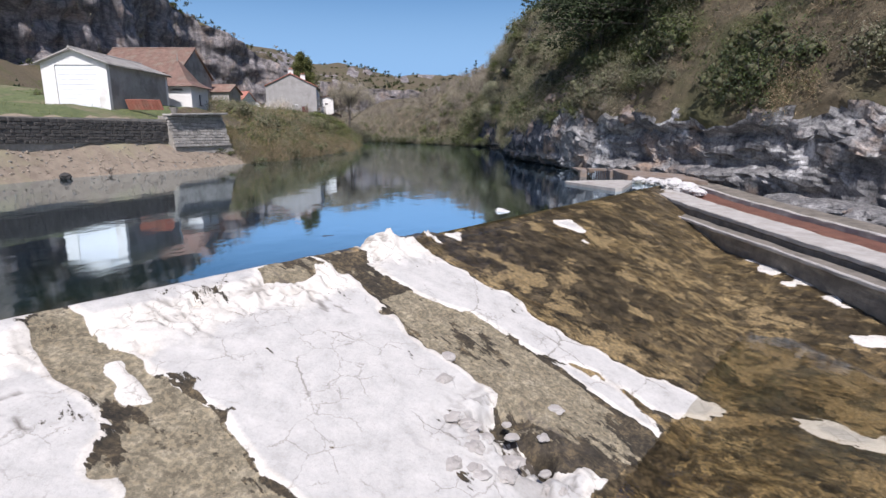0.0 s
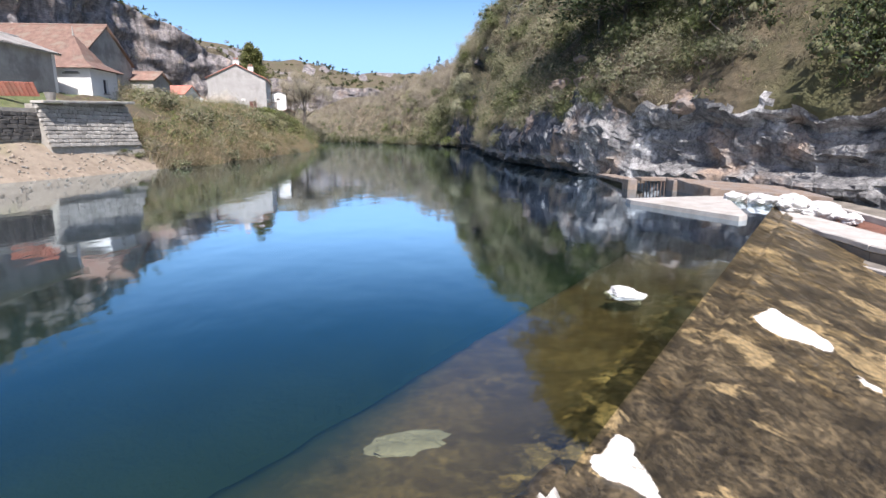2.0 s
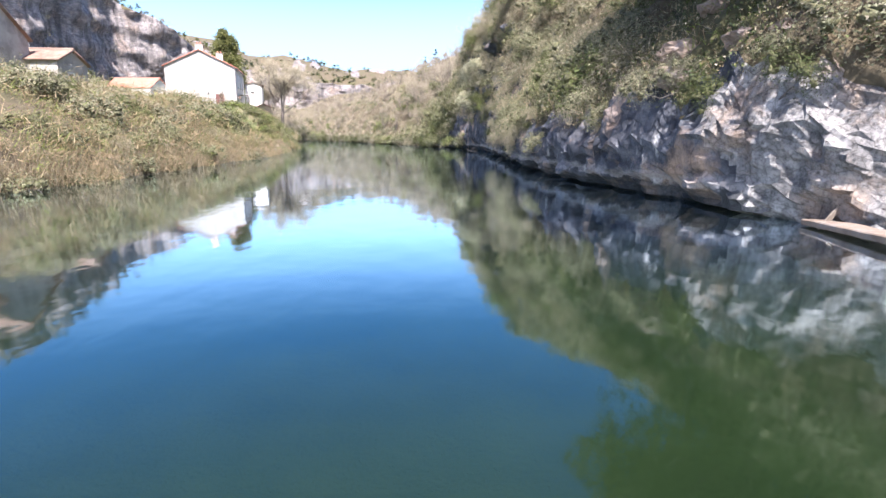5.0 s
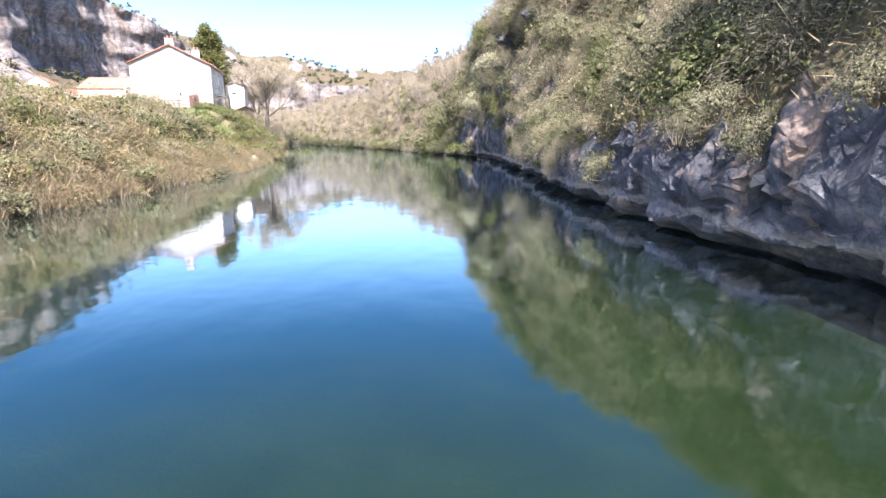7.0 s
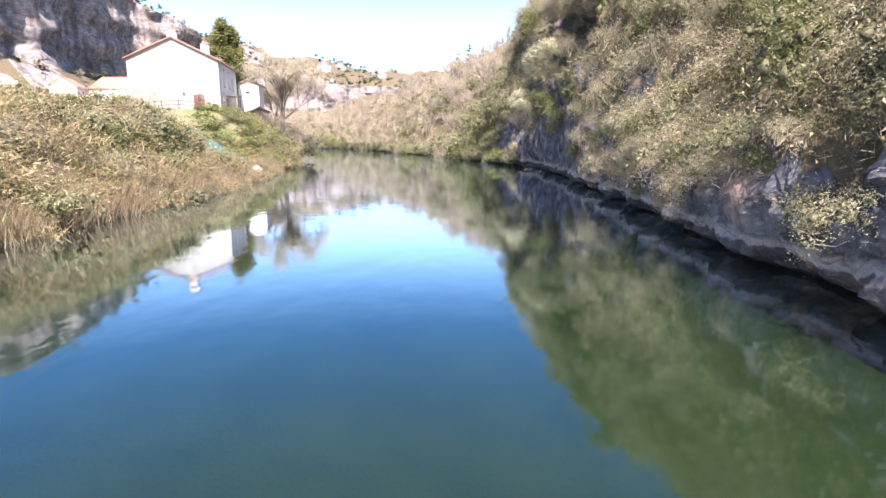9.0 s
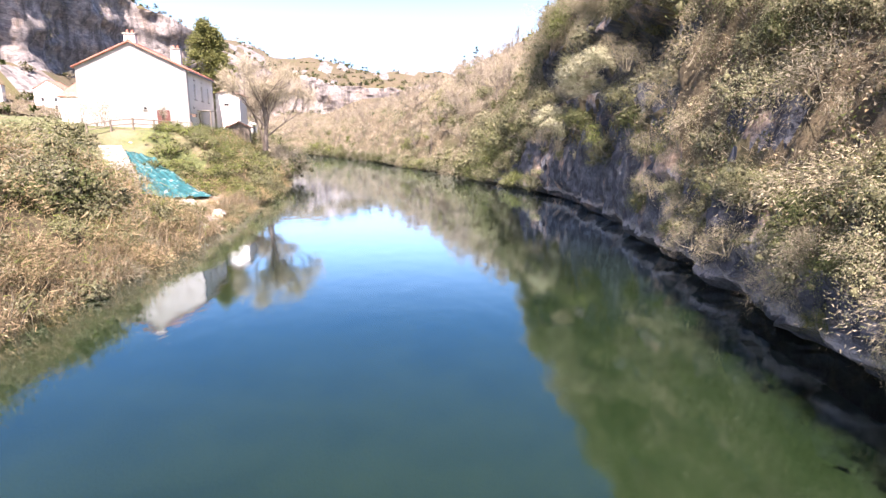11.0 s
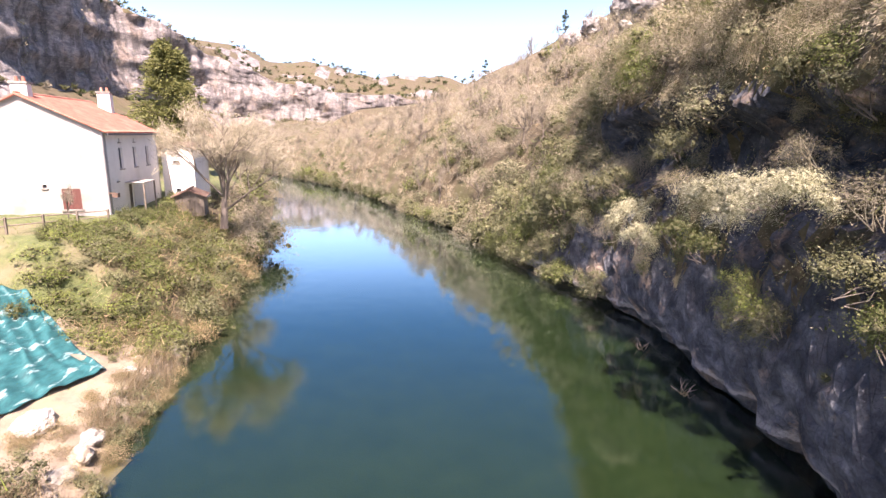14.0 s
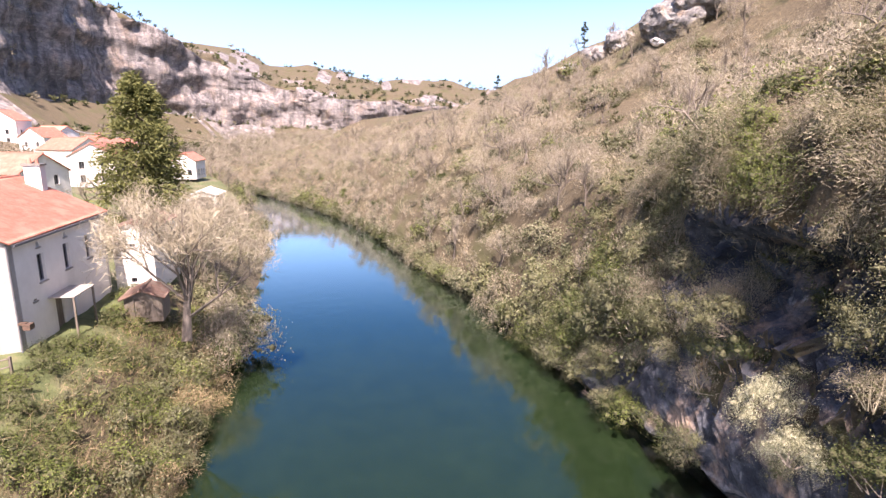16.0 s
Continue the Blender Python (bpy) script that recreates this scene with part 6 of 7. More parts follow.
def conifer(loc, height, width, mat, seed, label, cedar=False, bare=0.12, dense=1.0):
    """A straight trunk with whorls of boughs and needle sprays; a cedar spreads flat."""
    r = np.random.default_rng(seed)
    ob = tagged(new("conifer"), label, "tree")
    ob.location = loc
    hs = np.linspace(0, 0.97, 12)
    trunk = sticks(np.column_stack([0.1 * np.sin(hs[:-1] * 7), 0 * hs[:-1], hs[:-1] * height]), np.column_stack([0.1 * np.sin(hs[1:] * 7), 0 * hs[1:], hs[1:] * height]), height * 0.02 * (1.05 - hs[:-1]), height * 0.02 * (1.05 - hs[1:]))
    n = int(90 * dense)
    f = bare + (1 - bare) * r.random(n) ** (0.9 if cedar else 1.1)
    a = r.uniform(0, 2 * math.pi, n)
    reach = width * ((1 - f) ** (0.5 if cedar else 0.45)) * r.uniform(0.65, 1.1, n) + 0.15
    base = np.column_stack([0 * f, 0 * f, f * height])
    tip = base + np.column_stack([np.cos(a) * reach, np.sin(a) * reach, reach * (0.02 if cedar else -0.12) + 0.15 * height * 0.1])
    limbs = sticks(base, tip, height * 0.004, height * 0.001)
    child("trunk", np_mesh("trunk", *join([trunk, limbs]), M_DARKBARK), ob)
    m = int(8000 * dense)
    k = r.integers(n, size=m)
    g = r.random(m) ** 0.6
    side = np.column_stack([-np.sin(a[k]), np.cos(a[k]), 0 * g]) * (r.normal(size=m) * 0.3 * reach[k] * (1 - 0.5 * g))[:, None]
    p = base[k] + (tip[k] - base[k]) * g[:, None] + side + r.normal(size=(m, 3)) * np.array([0.1, 0.1, 0.1 if cedar else 0.22]) * width * 0.25
    ax = unit(tip[k] - base[k]) + side * 0.8
    v, fc = leaf_tris(p, height * (0.028 if cedar else 0.036), height * (0.0115 if cedar else 0.013), r, ax, 1.0)
    child("crown", np_mesh("crown", v, fc, mat), ob)
    return ob


r = np.random.default_rng(21)


def hill_spot(y, u):
    return hill_point(np.array([float(y)]), np.array([float(u)]))[0]


# scrub on the rocky slope, from the weir upstream
def pick(y, u, r):
    a = r.random()
    if 46 < y < 60 and u < 8:
        return "sage_shrub" if a < 0.45 else "olive_shrub" if a < 0.6 else "twiggy_shrub" if a < 0.85 else "green_shrub"
    if y < 60 and noise.noise(Vector((y * 0.16, u * 0.2, 8.0))) > 0.05:
        return "twiggy_shrub" if a < 0.4 else "sage_shrub" if a < 0.65 else "lime_shrub" if a < 0.75 else "olive_shrub"
    if y < 60:
        return "dark_shrub" if a < 0.2 else "green_shrub" if a < 0.3 else "olive_shrub" if a < 0.42 else "sage_shrub" if a < 0.6 else "twiggy_shrub" if a < 0.9 else "bramble"
    if y < 88:
        return "twiggy_shrub" if a < 0.28 else "olive_shrub" if a < 0.5 else "sage_shrub" if a < 0.88 else "green_shrub"
    if y < 112:
        return "twiggy_shrub" if a < 0.28 else "olive_shrub" if a < 0.5 else "sage_shrub" if a < 0.84 else "green_shrub"
    patch = noise.noise(Vector((y * 0.06, u * 0.12, 3.0)))
    if u < 5 and y > 120:
        return "olive_shrub" if a < 0.35 else "lime_shrub" if a < 0.5 else "twiggy_shrub" if a < 0.72 else "sapling_thicket" if a < 0.85 else "sage_shrub"
    if patch > 0.2:
        return "olive_shrub" if a < 0.6 else "green_shrub" if a < 0.75 else "sapling_thicket"
    return "sapling_thicket" if a < 0.72 else "twiggy_shrub" if a < 0.82 else "olive_shrub" if a < 0.95 else "lime_shrub"


def scrub(n, y0, y1, u0, u1, s0, s1, power=1.0, gap=0.9):
    """Scattered shrubs, kept apart from each other."""
    spots = []
    tries = 0
    while len(spots) < n and tries < n * 12:
        tries += 1
        y, u = r.uniform(y0, y1), u0 + (u1 - u0) * r.random() ** power
        p = hill_spot(y, u)
        size = r.uniform(s0, s1)
        if 40 < y < 50.5 and u < 6.5 and (size > 1.25 or r.random() < 0.15):
            continue
        if 13.2 < p[0] < 18 and 26 < y < 33 or y < 29 and u > 1.5 and r.random() < 0.35:
            continue
        if 88 < y < 109 and 8.2 < p[2] < 12.6 and r.random() < 0.55:
            continue
        if all((p[0] - q[0]) ** 2 + (p[1] - q[1]) ** 2 + (p[2] - q[2]) ** 2 > (gap * 0.5 * (size + t)) ** 2 for q, t in spots):
            spots.append((p, size))
            plant(pick(y, u, r), (p[0], p[1], p[2] - 0.12 * size), size, r, (-14, 0))


scrub(150, 14, 62, 0.9, 17, 1.1, 2.3, 0.9, 0.8)
scrub(34, 21, 37, 0.4, 6, 0.6, 1.4, 1.0, 0.55)
scrub(85, 60, 88, 0.7, 9, 1.0, 1.9, 1.0, 0.7)
scrub(105, 86, 122, 0.8, 8, 1.0, 1.9, 1.0, 0.7)
scrub(70, 68, 98, 1.2, 6, 0.8, 1.5, 1.0, 0.5)
scrub(120, 60, 135, 6, 30, 1.6, 2.8, 1.0, 0.8)
scrub(110, 112, 168, 0.2, 16, 1.3, 2.4, 1.0, 0.62)
scrub(60, 100, 190, 14, 60, 2.0, 3.2, 1.0, 0.8)
# growth hanging from the lip of the cliff
for y in np.concatenate([np.arange(40, 124, 1.25), np.arange(125, 168, 2.0)]):
    open_rock = 43 < y < 56 or 88 < y < 117
    if r.random() < (0.45 if y < 60 else 0.2 if open_rock else 0.85):
        y += r.normal() * 0.4
        h = float(cliff_h(y))
        e, n = bank_frame(np.array([y]))
        q = e[0] + n[0] * r.uniform(0.1, 0.7)
        plant(pick(y, 0, r), (*q, h - r.uniform(-0.2, 0.25 * h * (not open_rock))), r.uniform(0.6, 1.15) * (1.0 if y < 124 else 1.6), r, (-30, 0))
for x, y, z, s in ((8.3, 106.0, 7.3, 1.3), (8.3, 104.2, 6.2, 1.15), (8.0, 97.4, 9.1, 1.2), (7.9, 95.4, 9.3, 1.5), (7.9, 93.2, 9.6, 1.5), (8.1, 91.4, 10.0, 1.1)):
    plant("silver_shrub", (x, y, z), s, r, (-28, 0), tall=0.85)
for kind, x, y, z, s in (
        ("lime_shrub", 9.1, 95.6, 4.9, 0.95), ("lime_shrub", 9.1, 96.1, 5.9, 0.7), ("green_shrub", 9.5, 99.6, 6.4, 1.1), ("green_shrub", 9.5, 102.2, 6.6, 1.2), ("twiggy_shrub", 9.5, 102.6, 9.2, 1.3),
        ("twiggy_shrub", 9.6, 93.4, 11.0, 1.1), ("olive_shrub", 9.5, 90.6, 7.2, 1.4), ("green_shrub", 9.4, 88.8, 6.0, 1.3), ("twiggy_shrub", 9.4, 90.0, 9.6, 1.4), ("olive_shrub", 9.8, 103.6, 11.0, 1.3),
        ("olive_shrub", 9.2, 115.8, 3.0, 0.9), ("dark_shrub", 9.8, 110.2, 7.0, 1.4), ("olive_shrub", 9.6, 111.6, 8.4, 1.5), ("dark_shrub", 9.5, 112.8, 6.2, 1.3), ("olive_shrub", 9.3, 114.4, 7.6, 1.7)):
    plant(kind, (x, y, z), s, r, (-25, 0))
for y, u, size in ((27.8, 1.0, 2.3), (28.8, 1.7, 2.1), (26.8, 1.5, 1.9), (27.8, 2.6, 1.9)):
    p = hill_spot(y, u)
    plant("dark_shrub", (p[0], p[1], p[2] - 0.3), size, r, (-8, 0))
for x, y, z, s in ((8.9, 112.4, 1.9, 0.8), (9.3, 80.0, 3.6, 1.2), (8.0, 120.6, 2.0, 1.5)):
    plant("green_shrub" if y < 40 else "olive_shrub", (x, y, z), s, r, (-10, 0))
for x, y, z, s in ((8.2, 78.3, 1.7, 1.0), (8.3, 76.2, 1.9, 1.1), (7.8, 72.5, 1.5, 0.9)):
    plant("twiggy_shrub", (x, y, z), s, r, (-25, 0))

# grove of evergreen oaks hanging over the water where the cliff ends
for kind, x, y, z, size in (("olive_shrub", 4.6, 133.0, 1.0, 2.4), ("olive_shrub", 5.6, 128.6, 1.6, 2.7), ("green_shrub", 6.8, 125.6, 3.4, 2.4), ("olive_shrub", 7.6, 123.0, 4.6, 2.7), ("olive_shrub", 8.2, 120.2, 6.2, 2.3), ("olive_shrub", 6.4, 129.6, 4.6, 2.8), ("green_shrub", 8.8, 125.0, 7.2, 2.4), ("olive_shrub", 5.4, 134.6, 4.0, 2.2)):
    plant(kind, (x, y, z), size, r, (-12, 0), "evergreen oaks", 1.15)
# bushes leaning out over the water where the rock dies away
for y in np.arange(113, 168, 1.4):
    e, n = bank_frame(np.array([y + r.normal() * 0.4]))
    q = e[0] + n[0] * r.uniform(-0.5, 0.5)
    a = r.random()
    plant("olive_shrub" if a < 0.35 else "lime_shrub" if a < 0.5 else "sage_shrub" if a < 0.65 else "twiggy_shrub" if a < 0.85 else "green_shrub", (*q, r.uniform(0.3, 0.9)), r.uniform(1.0, 1.7), r, (-22, 0))
for y in np.arange(58, 124, 1.1):
    h = float(cliff_h(y))
    e, n = bank_frame(np.array([y]))
    q = e[0] + n[0] * r.uniform(-0.2, 0.4)
    if 88 < y < 118 and r.random() < 0.85:
        continue
    low = 0.6 if not 88 < y < 118 else 0.15
    plant(["sage_shrub", "twiggy_shrub", "green_shrub", "olive_shrub"][r.integers(4)], (*q, h * (1 - low * r.random())), r.uniform(0.6, 1.3), r, (-38, 0))

# bare woods up the valley on both sides
for k in range(190):
    y, u = r.uniform(112, 268), 1.5 + 62 * r.random() ** 1.4
    p = hill_spot(y, u)
    tree((p[0], p[1], p[2] - 0.2), r.uniform(0.55, 0.95), r)
for k in range(34):
    y = r.uniform(128, 262)
    x = left_x(y) - r.uniform(1.0, 22)
    if -48 < x < -33 and 166 < y < 182 or x < -50 and y < 200:
        continue
    tree((x, y, float(ground_z(x, y)) - 0.1), r.uniform(0.6, 1.0), r)
for k in range(26):
    y = r.uniform(236, 330)
    x = r.uniform(-120, 10)
    if left_x(y) - 2 < x and y < 292:
        continue
    tree((x, y, float(ground_z(x, y)) - 0.1), r.uniform(0.9, 1.4), r)

# trees that stand out
tree((-20.3, 121.8, 4.0), 1.38, r, BIGTREE, "large pollarded leafless tree beside the riverside house", "big trees")
tree((-24.6, 136.0, 4.2), 1.15, r, BIGTREE, "large leafless tree on the river bank", "big trees")
tree((-27.5, 113.0, 6.0), 0.4, r)
conifer((-37.5, 152.5, 6.5), 16.8, 6.4, M_CONIFER, 5, "tall dense green conifer behind the riverside house", bare=0.06, dense=2.0)
conifer((12.0, 48.0, 7.3), 13.5, 6.6, M_PINE, 6, "dark spreading cedar on the rocky slope", True, 0.3, 2.0)
for k, (y, u, h, w) in enumerate(((42.0, 3.6, 11.0, 6.0), (37.5, 4.2, 11.0, 6.0), (33.5, 6.0, 11.0, 6.0), (44.0, 9.5, 12.5, 6.5), (33.0, 12.5, 12.0, 6.0), (52.0, 9.5, 11.0, 5.0), (47.0, 13.0, 13.0, 6.0), (28.0, 14.0, 11.0, 5.5))):
    p = hill_spot(y, u)
    conifer((p[0], p[1], p[2] - 0.3), h, w, M_PINE, 7 + k, "dark spreading cedar among the scrub on the slope", True, 0.14, 1.5 if k < 3 else 0.9)
for k, (y, u) in enumerate(((203, 38), (206, 44), (196, 60), (175, 58))):
    p = hill_spot(y, u)
    conifer(tuple(p), r.uniform(6, 9), 1.6, M_PINE, 40 + k, "dark narrow conifer on the ridge", False, 0.1, 0.3)

# thickets on the village bank
def bank_spot(y, w):
    x = float(left_x(y)) - w
    return x, y, float(ground_z(x, y))


def bank_scrub(n, y0, y1, w0, w1, s0, s1, names, sink=0.15):
    for k in range(n):
        w = w0 + (w1 - w0) * r.random()
        x, y, z = bank_spot(r.uniform(y0, y1), w)
        plant(names[r.integers(len(names))], (x, y, z - sink), r.uniform(s0, s1), r, tall=0.9)


bank_scrub(8, 49, 57, 2.0, 3.6, 0.8, 1.2, ["olive_shrub", "bramble"])
bank_scrub(95, 47.5, 91, -0.2, 2.0, 0.8, 1.35, ["bramble", "bramble", "twiggy_shrub", "bramble", "olive_shrub"])
bank_scrub(100, 56, 92, 2.0, 10.0, 1.1, 1.9, ["olive_shrub", "sage_shrub", "bramble", "twiggy_shrub", "green_shrub", "bramble"])
bank_scrub(46, 101.5, 131, 0.2, 2.4, 0.8, 1.4, ["bramble", "olive_shrub", "lime_shrub", "lime_shrub"])
bank_scrub(30, 103.5, 131, -0.5, 0.5, 0.8, 1.3, ["bramble", "bramble", "olive_shrub", "green_shrub"], -0.2)
bank_scrub(34, 101.0, 107.5, 1.6, 7.5, 0.7, 1.2, ["olive_shrub", "lime_shrub", "lime_shrub", "green_shrub"])
bank_scrub(60, 106.5, 126, 1.6, 6.0, 0.6, 1.1, ["olive_shrub", "lime_shrub", "green_shrub", "olive_shrub", "lime_shrub"])
bank_scrub(20, 91.5, 103, 0.4, 2.6, 0.35, 0.65, ["bramble", "olive_shrub", "bramble"], 0.05)
bank_scrub(60, 128, 262, 0.3, 5.0, 1.3, 2.4, ["olive_shrub", "twiggy_shrub", "twiggy_shrub", "lime_shrub"])
bank_scrub(26, 92, 103, -0.5, 0.4, 0.35, 0.65, ["bramble", "olive_shrub", "bramble"], -0.1)
bank_scrub(12, 106, 112, 6, 9, 0.5, 0.8, ["green_shrub", "lime_shrub"], 0.1)
bank_scrub(12, 92, 106, 11.5, 15, 0.6, 1.1, ["green_shrub", "olive_shrub", "lime_shrub"], 0.1)
bank_scrub(36, 60, 100, 11, 30, 1.3, 2.4, ["olive_shrub", "twiggy_shrub", "lime_shrub"])
for x, y, s in ((-20.2, 126.5, 1.9), (-20.6, 129.0, 2.0), (-19.4, 123.8, 1.5), (-21.6, 131.5, 2.0)):
    plant("sapling_thicket", (x, y, 1.4), s, r, tall=1.3)
for kind, x, y, s in (("sage_shrub", -18.6, 126.6, 2.2), ("olive_shrub", -19.0, 128.6, 2.3), ("sapling_thicket", -18.2, 127.6, 2.3), ("green_shrub", -19.3, 124.4, 1.6), ("olive_shrub", -19.8, 130.8, 2.2)):
    plant(kind, (x, y, 1.0), s, r, (14, 0), tall=1.15)
for y in np.arange(105.5, 123, 1.3):
    x, y, z = bank_spot(y, r.uniform(-0.3, 0.7))
    plant(["lime_shrub", "olive_shrub", "bramble", "olive_shrub"][r.integers(4)], (x, y, z + 0.75), r.uniform(0.9, 1.5), r, (20, 0))
for x, y in ((-24.6, 114.6), (-24.2, 115.6), (-24.0, 116.6), (-23.6, 113.9)):
    plant("green_shrub", (x, y, float(ground_z(x, y)) + 0.1), 0.75, r, tall=0.9)
for x, y, s in ((-31.0, 108.5, 1.4), (-33.5, 110.0, 1.6), (-29.4, 106.8, 1.1)):
    plant("blossom_shrub", (x, y, float(ground_z(x, y)) + 0.6), s, r, tall=1.4)
for x, y, s in ((-29.5, 211.0, 2.4), (-34.5, 219.0, 2.6), (-26.0, 205.0, 1.8)):
    plant("lime_shrub", (x + 1.5, y + 1.0, 0.6), s, r, tall=1.3)
for y, w in ((45.6, 1.2), (46.6, 0.9), (47.4, 1.4)):
    x, y, z = bank_spot(y, w)
    plant("green_shrub", (x, y, z - 0.1), 0.55, r, tall=0.6)

for k in range(16):
    p = hill_spot(r.uniform(99, 114), r.uniform(2.6, 9))
    plant("lime_shrub", tuple(p), r.uniform(1.2, 2.1), r)
# small bushes rooted in cracks of the river cliff
for k in range(14):
    y = r.uniform(66, 112)
    e, n = bank_frame(np.array([y]))
    q = e[0] + n[0] * r.uniform(0.15, 0.4)
    plant(["green_shrub", "olive_shrub", "twiggy_shrub", "green_shrub"][r.integers(4)], (*q, float(cliff_h(y)) * r.uniform(0.35, 0.8)), r.uniform(0.45, 0.85), r, (-50, 0))
# mats of dry growth draped over the brow of the upper rock band
for k in range(75):
    y = r.uniform(85, 121)
    p = hill_spot(y, 0.5 + np.interp(y, [85, 114, 120], [2.0, 2.3, 3.2]) * r.uniform(0.85, 1.5))
    plant(["twiggy_shrub", "twiggy_shrub", "twiggy_shrub", "lime_shrub"][r.integers(4)], (p[0] - (0.55 if y > 101 else 0.0), p[1], p[2] - 0.1), r.uniform(1.1, 1.9) * (1.0 if y > 101 else 0.75), r, (-45, 0))

for k in range(14):
    y = r.uniform(116, 128)
    p = hill_spot(y, r.uniform(0.3, 1.6))
    plant(["olive_shrub", "sage_shrub", "green_shrub"][r.integers(3)], (p[0] - 0.3, p[1], p[2] - 0.5), r.uniform(1.1, 1.9), r, (-15, 0))

# broken tan scree above the near cliff
for k in range(16):
    p = hill_spot(r.uniform(34, 46), r.uniform(0.6, 3.4))
    w = r.uniform(0.25, 0.7)
    boulder("rock", (p[0], p[1], p[2] - 0.1 * w), (w, w * 0.8, w * 0.6), M_SCREE, 200 + k, "tan broken limestone block on the scree", "scree blocks")

# pebbles on the beach
ys = r.uniform(20, 47, 900)
ws = r.uniform(-0.3, 2.3, 900)
xs = left_x(ys) - ws
c = np.column_stack([xs, ys, ground_z(xs, ys) + 0.02])
a = r.normal(size=(900, 6, 3)) * 0.015 + (r.uniform(0.03, 0.11, (900, 1, 1)) * np.array([[1, 0, 0], [0, 1, 0], [-1, 0, 0], [0, -1, 0], [0, 0, 0.6], [0, 0, -0.6]]))
f = (np.array([[0, 1, 4], [1, 2, 4], [2, 3, 4], [3, 0, 4], [1, 0, 5], [2, 1, 5], [3, 2, 5], [0, 3, 5]])[None] + 6 * np.arange(900)[:, None, None]).reshape(-1, 3)
tagged(new("pebbles", np_mesh("pebbles", (c[:, None] + a).reshape(-1, 3), f, [M_TAN, M_STONE], np.repeat((r.random(900) < 0.4).astype(int), 8))), "scattered tan and grey pebbles on the earth beach", "pebbles", kind="stuff")

# driftwood on the beach and branches in the water
def branch(loc, size, seed, label):
    q = np.random.default_rng(seed)
    c = unit(q.normal(size=(9, 3)) * np.array([1, 1, 0.35]) + np.array([0.4, 0, 0.2])) * size
    ob = new("driftwood", np_mesh("driftwood", *stems(q, c, 0.035), M_BARK))
    ob.location = loc
    return tagged(ob, label, "driftwood", kind="stuff")


for k, (x, y) in enumerate(((-20.4, 33.6),)):
    branch((x, y, float(ground_z(x, y)) + 0.1), 0.5, 60 + k, "dark dead branch washed up on the beach")
for k, (x, y) in enumerate(((9.1, 104.5), (9.0, 99.0), (6.6, 121.5))):
    branch((x, y, 0.05), 0.6, 70 + k, "pale dead branch lying in the water under the cliff")


# footpath and crags high on the slope
def hillside_path(pts, half, mat, label):
    """A trodden strip draped along the slope through a few points."""
    pts = np.array(pts, float)
    t = np.linspace(0, len(pts) - 1, 40)
    x, y, z = (np.interp(t, np.arange(len(pts)), pts[:, k]) for k in range(3))
    y = y + 0.5 * np.sin(t * 4)
    e, n = bank_frame(y)
    u = (x - e[:, 0]) / n[:, 0]
    dz = z - hill_height(y, u)
    rows = []
    for o in (-1.0, -0.4, 0.4, 1.0):
        q = hill_point(y - 0.6 * o * half, u + 0.6 * o * half * (1 + 0.25 * np.sin(3 * t)))
        q[:, 2] += dz + 0.35
        rows.append(q)
    ob = new("footpath", np_mesh("footpath", np.stack(rows, 1).reshape(-1, 3), grid_faces(40, 4), mat, None, True))
    ob.modifiers.new("thick", 'SOLIDIFY').thickness = 0.6
    return tagged(ob, label, "path")


hillside_path([(22.5, 152.8, 20.0), (23.8, 154.7, 20.9), (27.1, 158.7, 22.7), (31.2, 163.1, 24.9), (35.9, 166.0, 27.0)], 2.2, M_EARTH, "pale trodden earth footpath climbing the hillside")
hillside_path([(24.6, 136.2, 20.0), (25.7, 135.0, 20.5), (27.3, 133.1, 20.9), (28.6, 131.2, 21.6), (28.8, 127.5, 22.1)], 1.2, M_TAN, "brown earth track cut across the slope")
for k, (x, y, z, sx, sy, sz) in enumerate(((39, 190, 37.0, 6, 4, 3.6), (46, 187, 40.5, 7, 5, 4.2), (53, 183, 44.0, 7, 5, 4.5), (37.0, 189.0, 33.4, 1.4, 1.1, 0.9), (27.6, 214, 30.5, 3.4, 2.6, 2.0), (32.5, 212, 33.5, 3.6, 2.6, 2.4), (36.5, 208, 36.0, 3.6, 2.8, 2.6))):
    boulder("crag", (x, y, z), (sx, sy, sz), M_PALEROCK if k != 3 else M_WHITEROCK, 120 + k, "grey limestone crag on the wooded ridge" if k != 3 else "bright white boulder on the ridge", "crags", category="rock")
for y, u, size in ((135.5, 17.5, 2.2), (138.0, 18.5, 2.4), (133.0, 14.5, 1.8), (126.0, 21.0, 2.2), (150.0, 14.0, 2.0)):
    p = hill_spot(y, u)
    plant("lime_shrub", tuple(p), size, r)

# grass, litter and far scrub
def stuff(name, v, f, mats, idx, label, category):
    ob = new(name, np_mesh(name, v, f, mats, idx))
    return tagged(ob, label, category, kind="stuff")


ys, us = r.uniform(14, 120, 9000), 0.5 + 13 * r.random(9000) ** 1.2
p = hill_point(ys, us)
p += r.normal(size=p.shape) * np.array([0.12, 0.12, 0.04]) + np.array([0, 0, 0.12])
v, f = leaf_tris(p, 0.32, 0.022, r, np.array([[-0.35, 0, 0.6]]) + 0 * p, 1.0)
stuff("grass", v, f, [M_DEAD, M_OLIVE, M_GREYTWIG], r.integers(3, size=len(f)), "dry brown and olive grass tufts on the slope", "grass")
ys, us = r.uniform(10, 50, 2600), 0.9 + 22 * r.random(2600)
p = np.repeat(hill_point(ys, us), 14, 0)
p += r.normal(size=p.shape) * np.array([0.22, 0.22, 0.06]) + np.array([0, 0, 0.14])
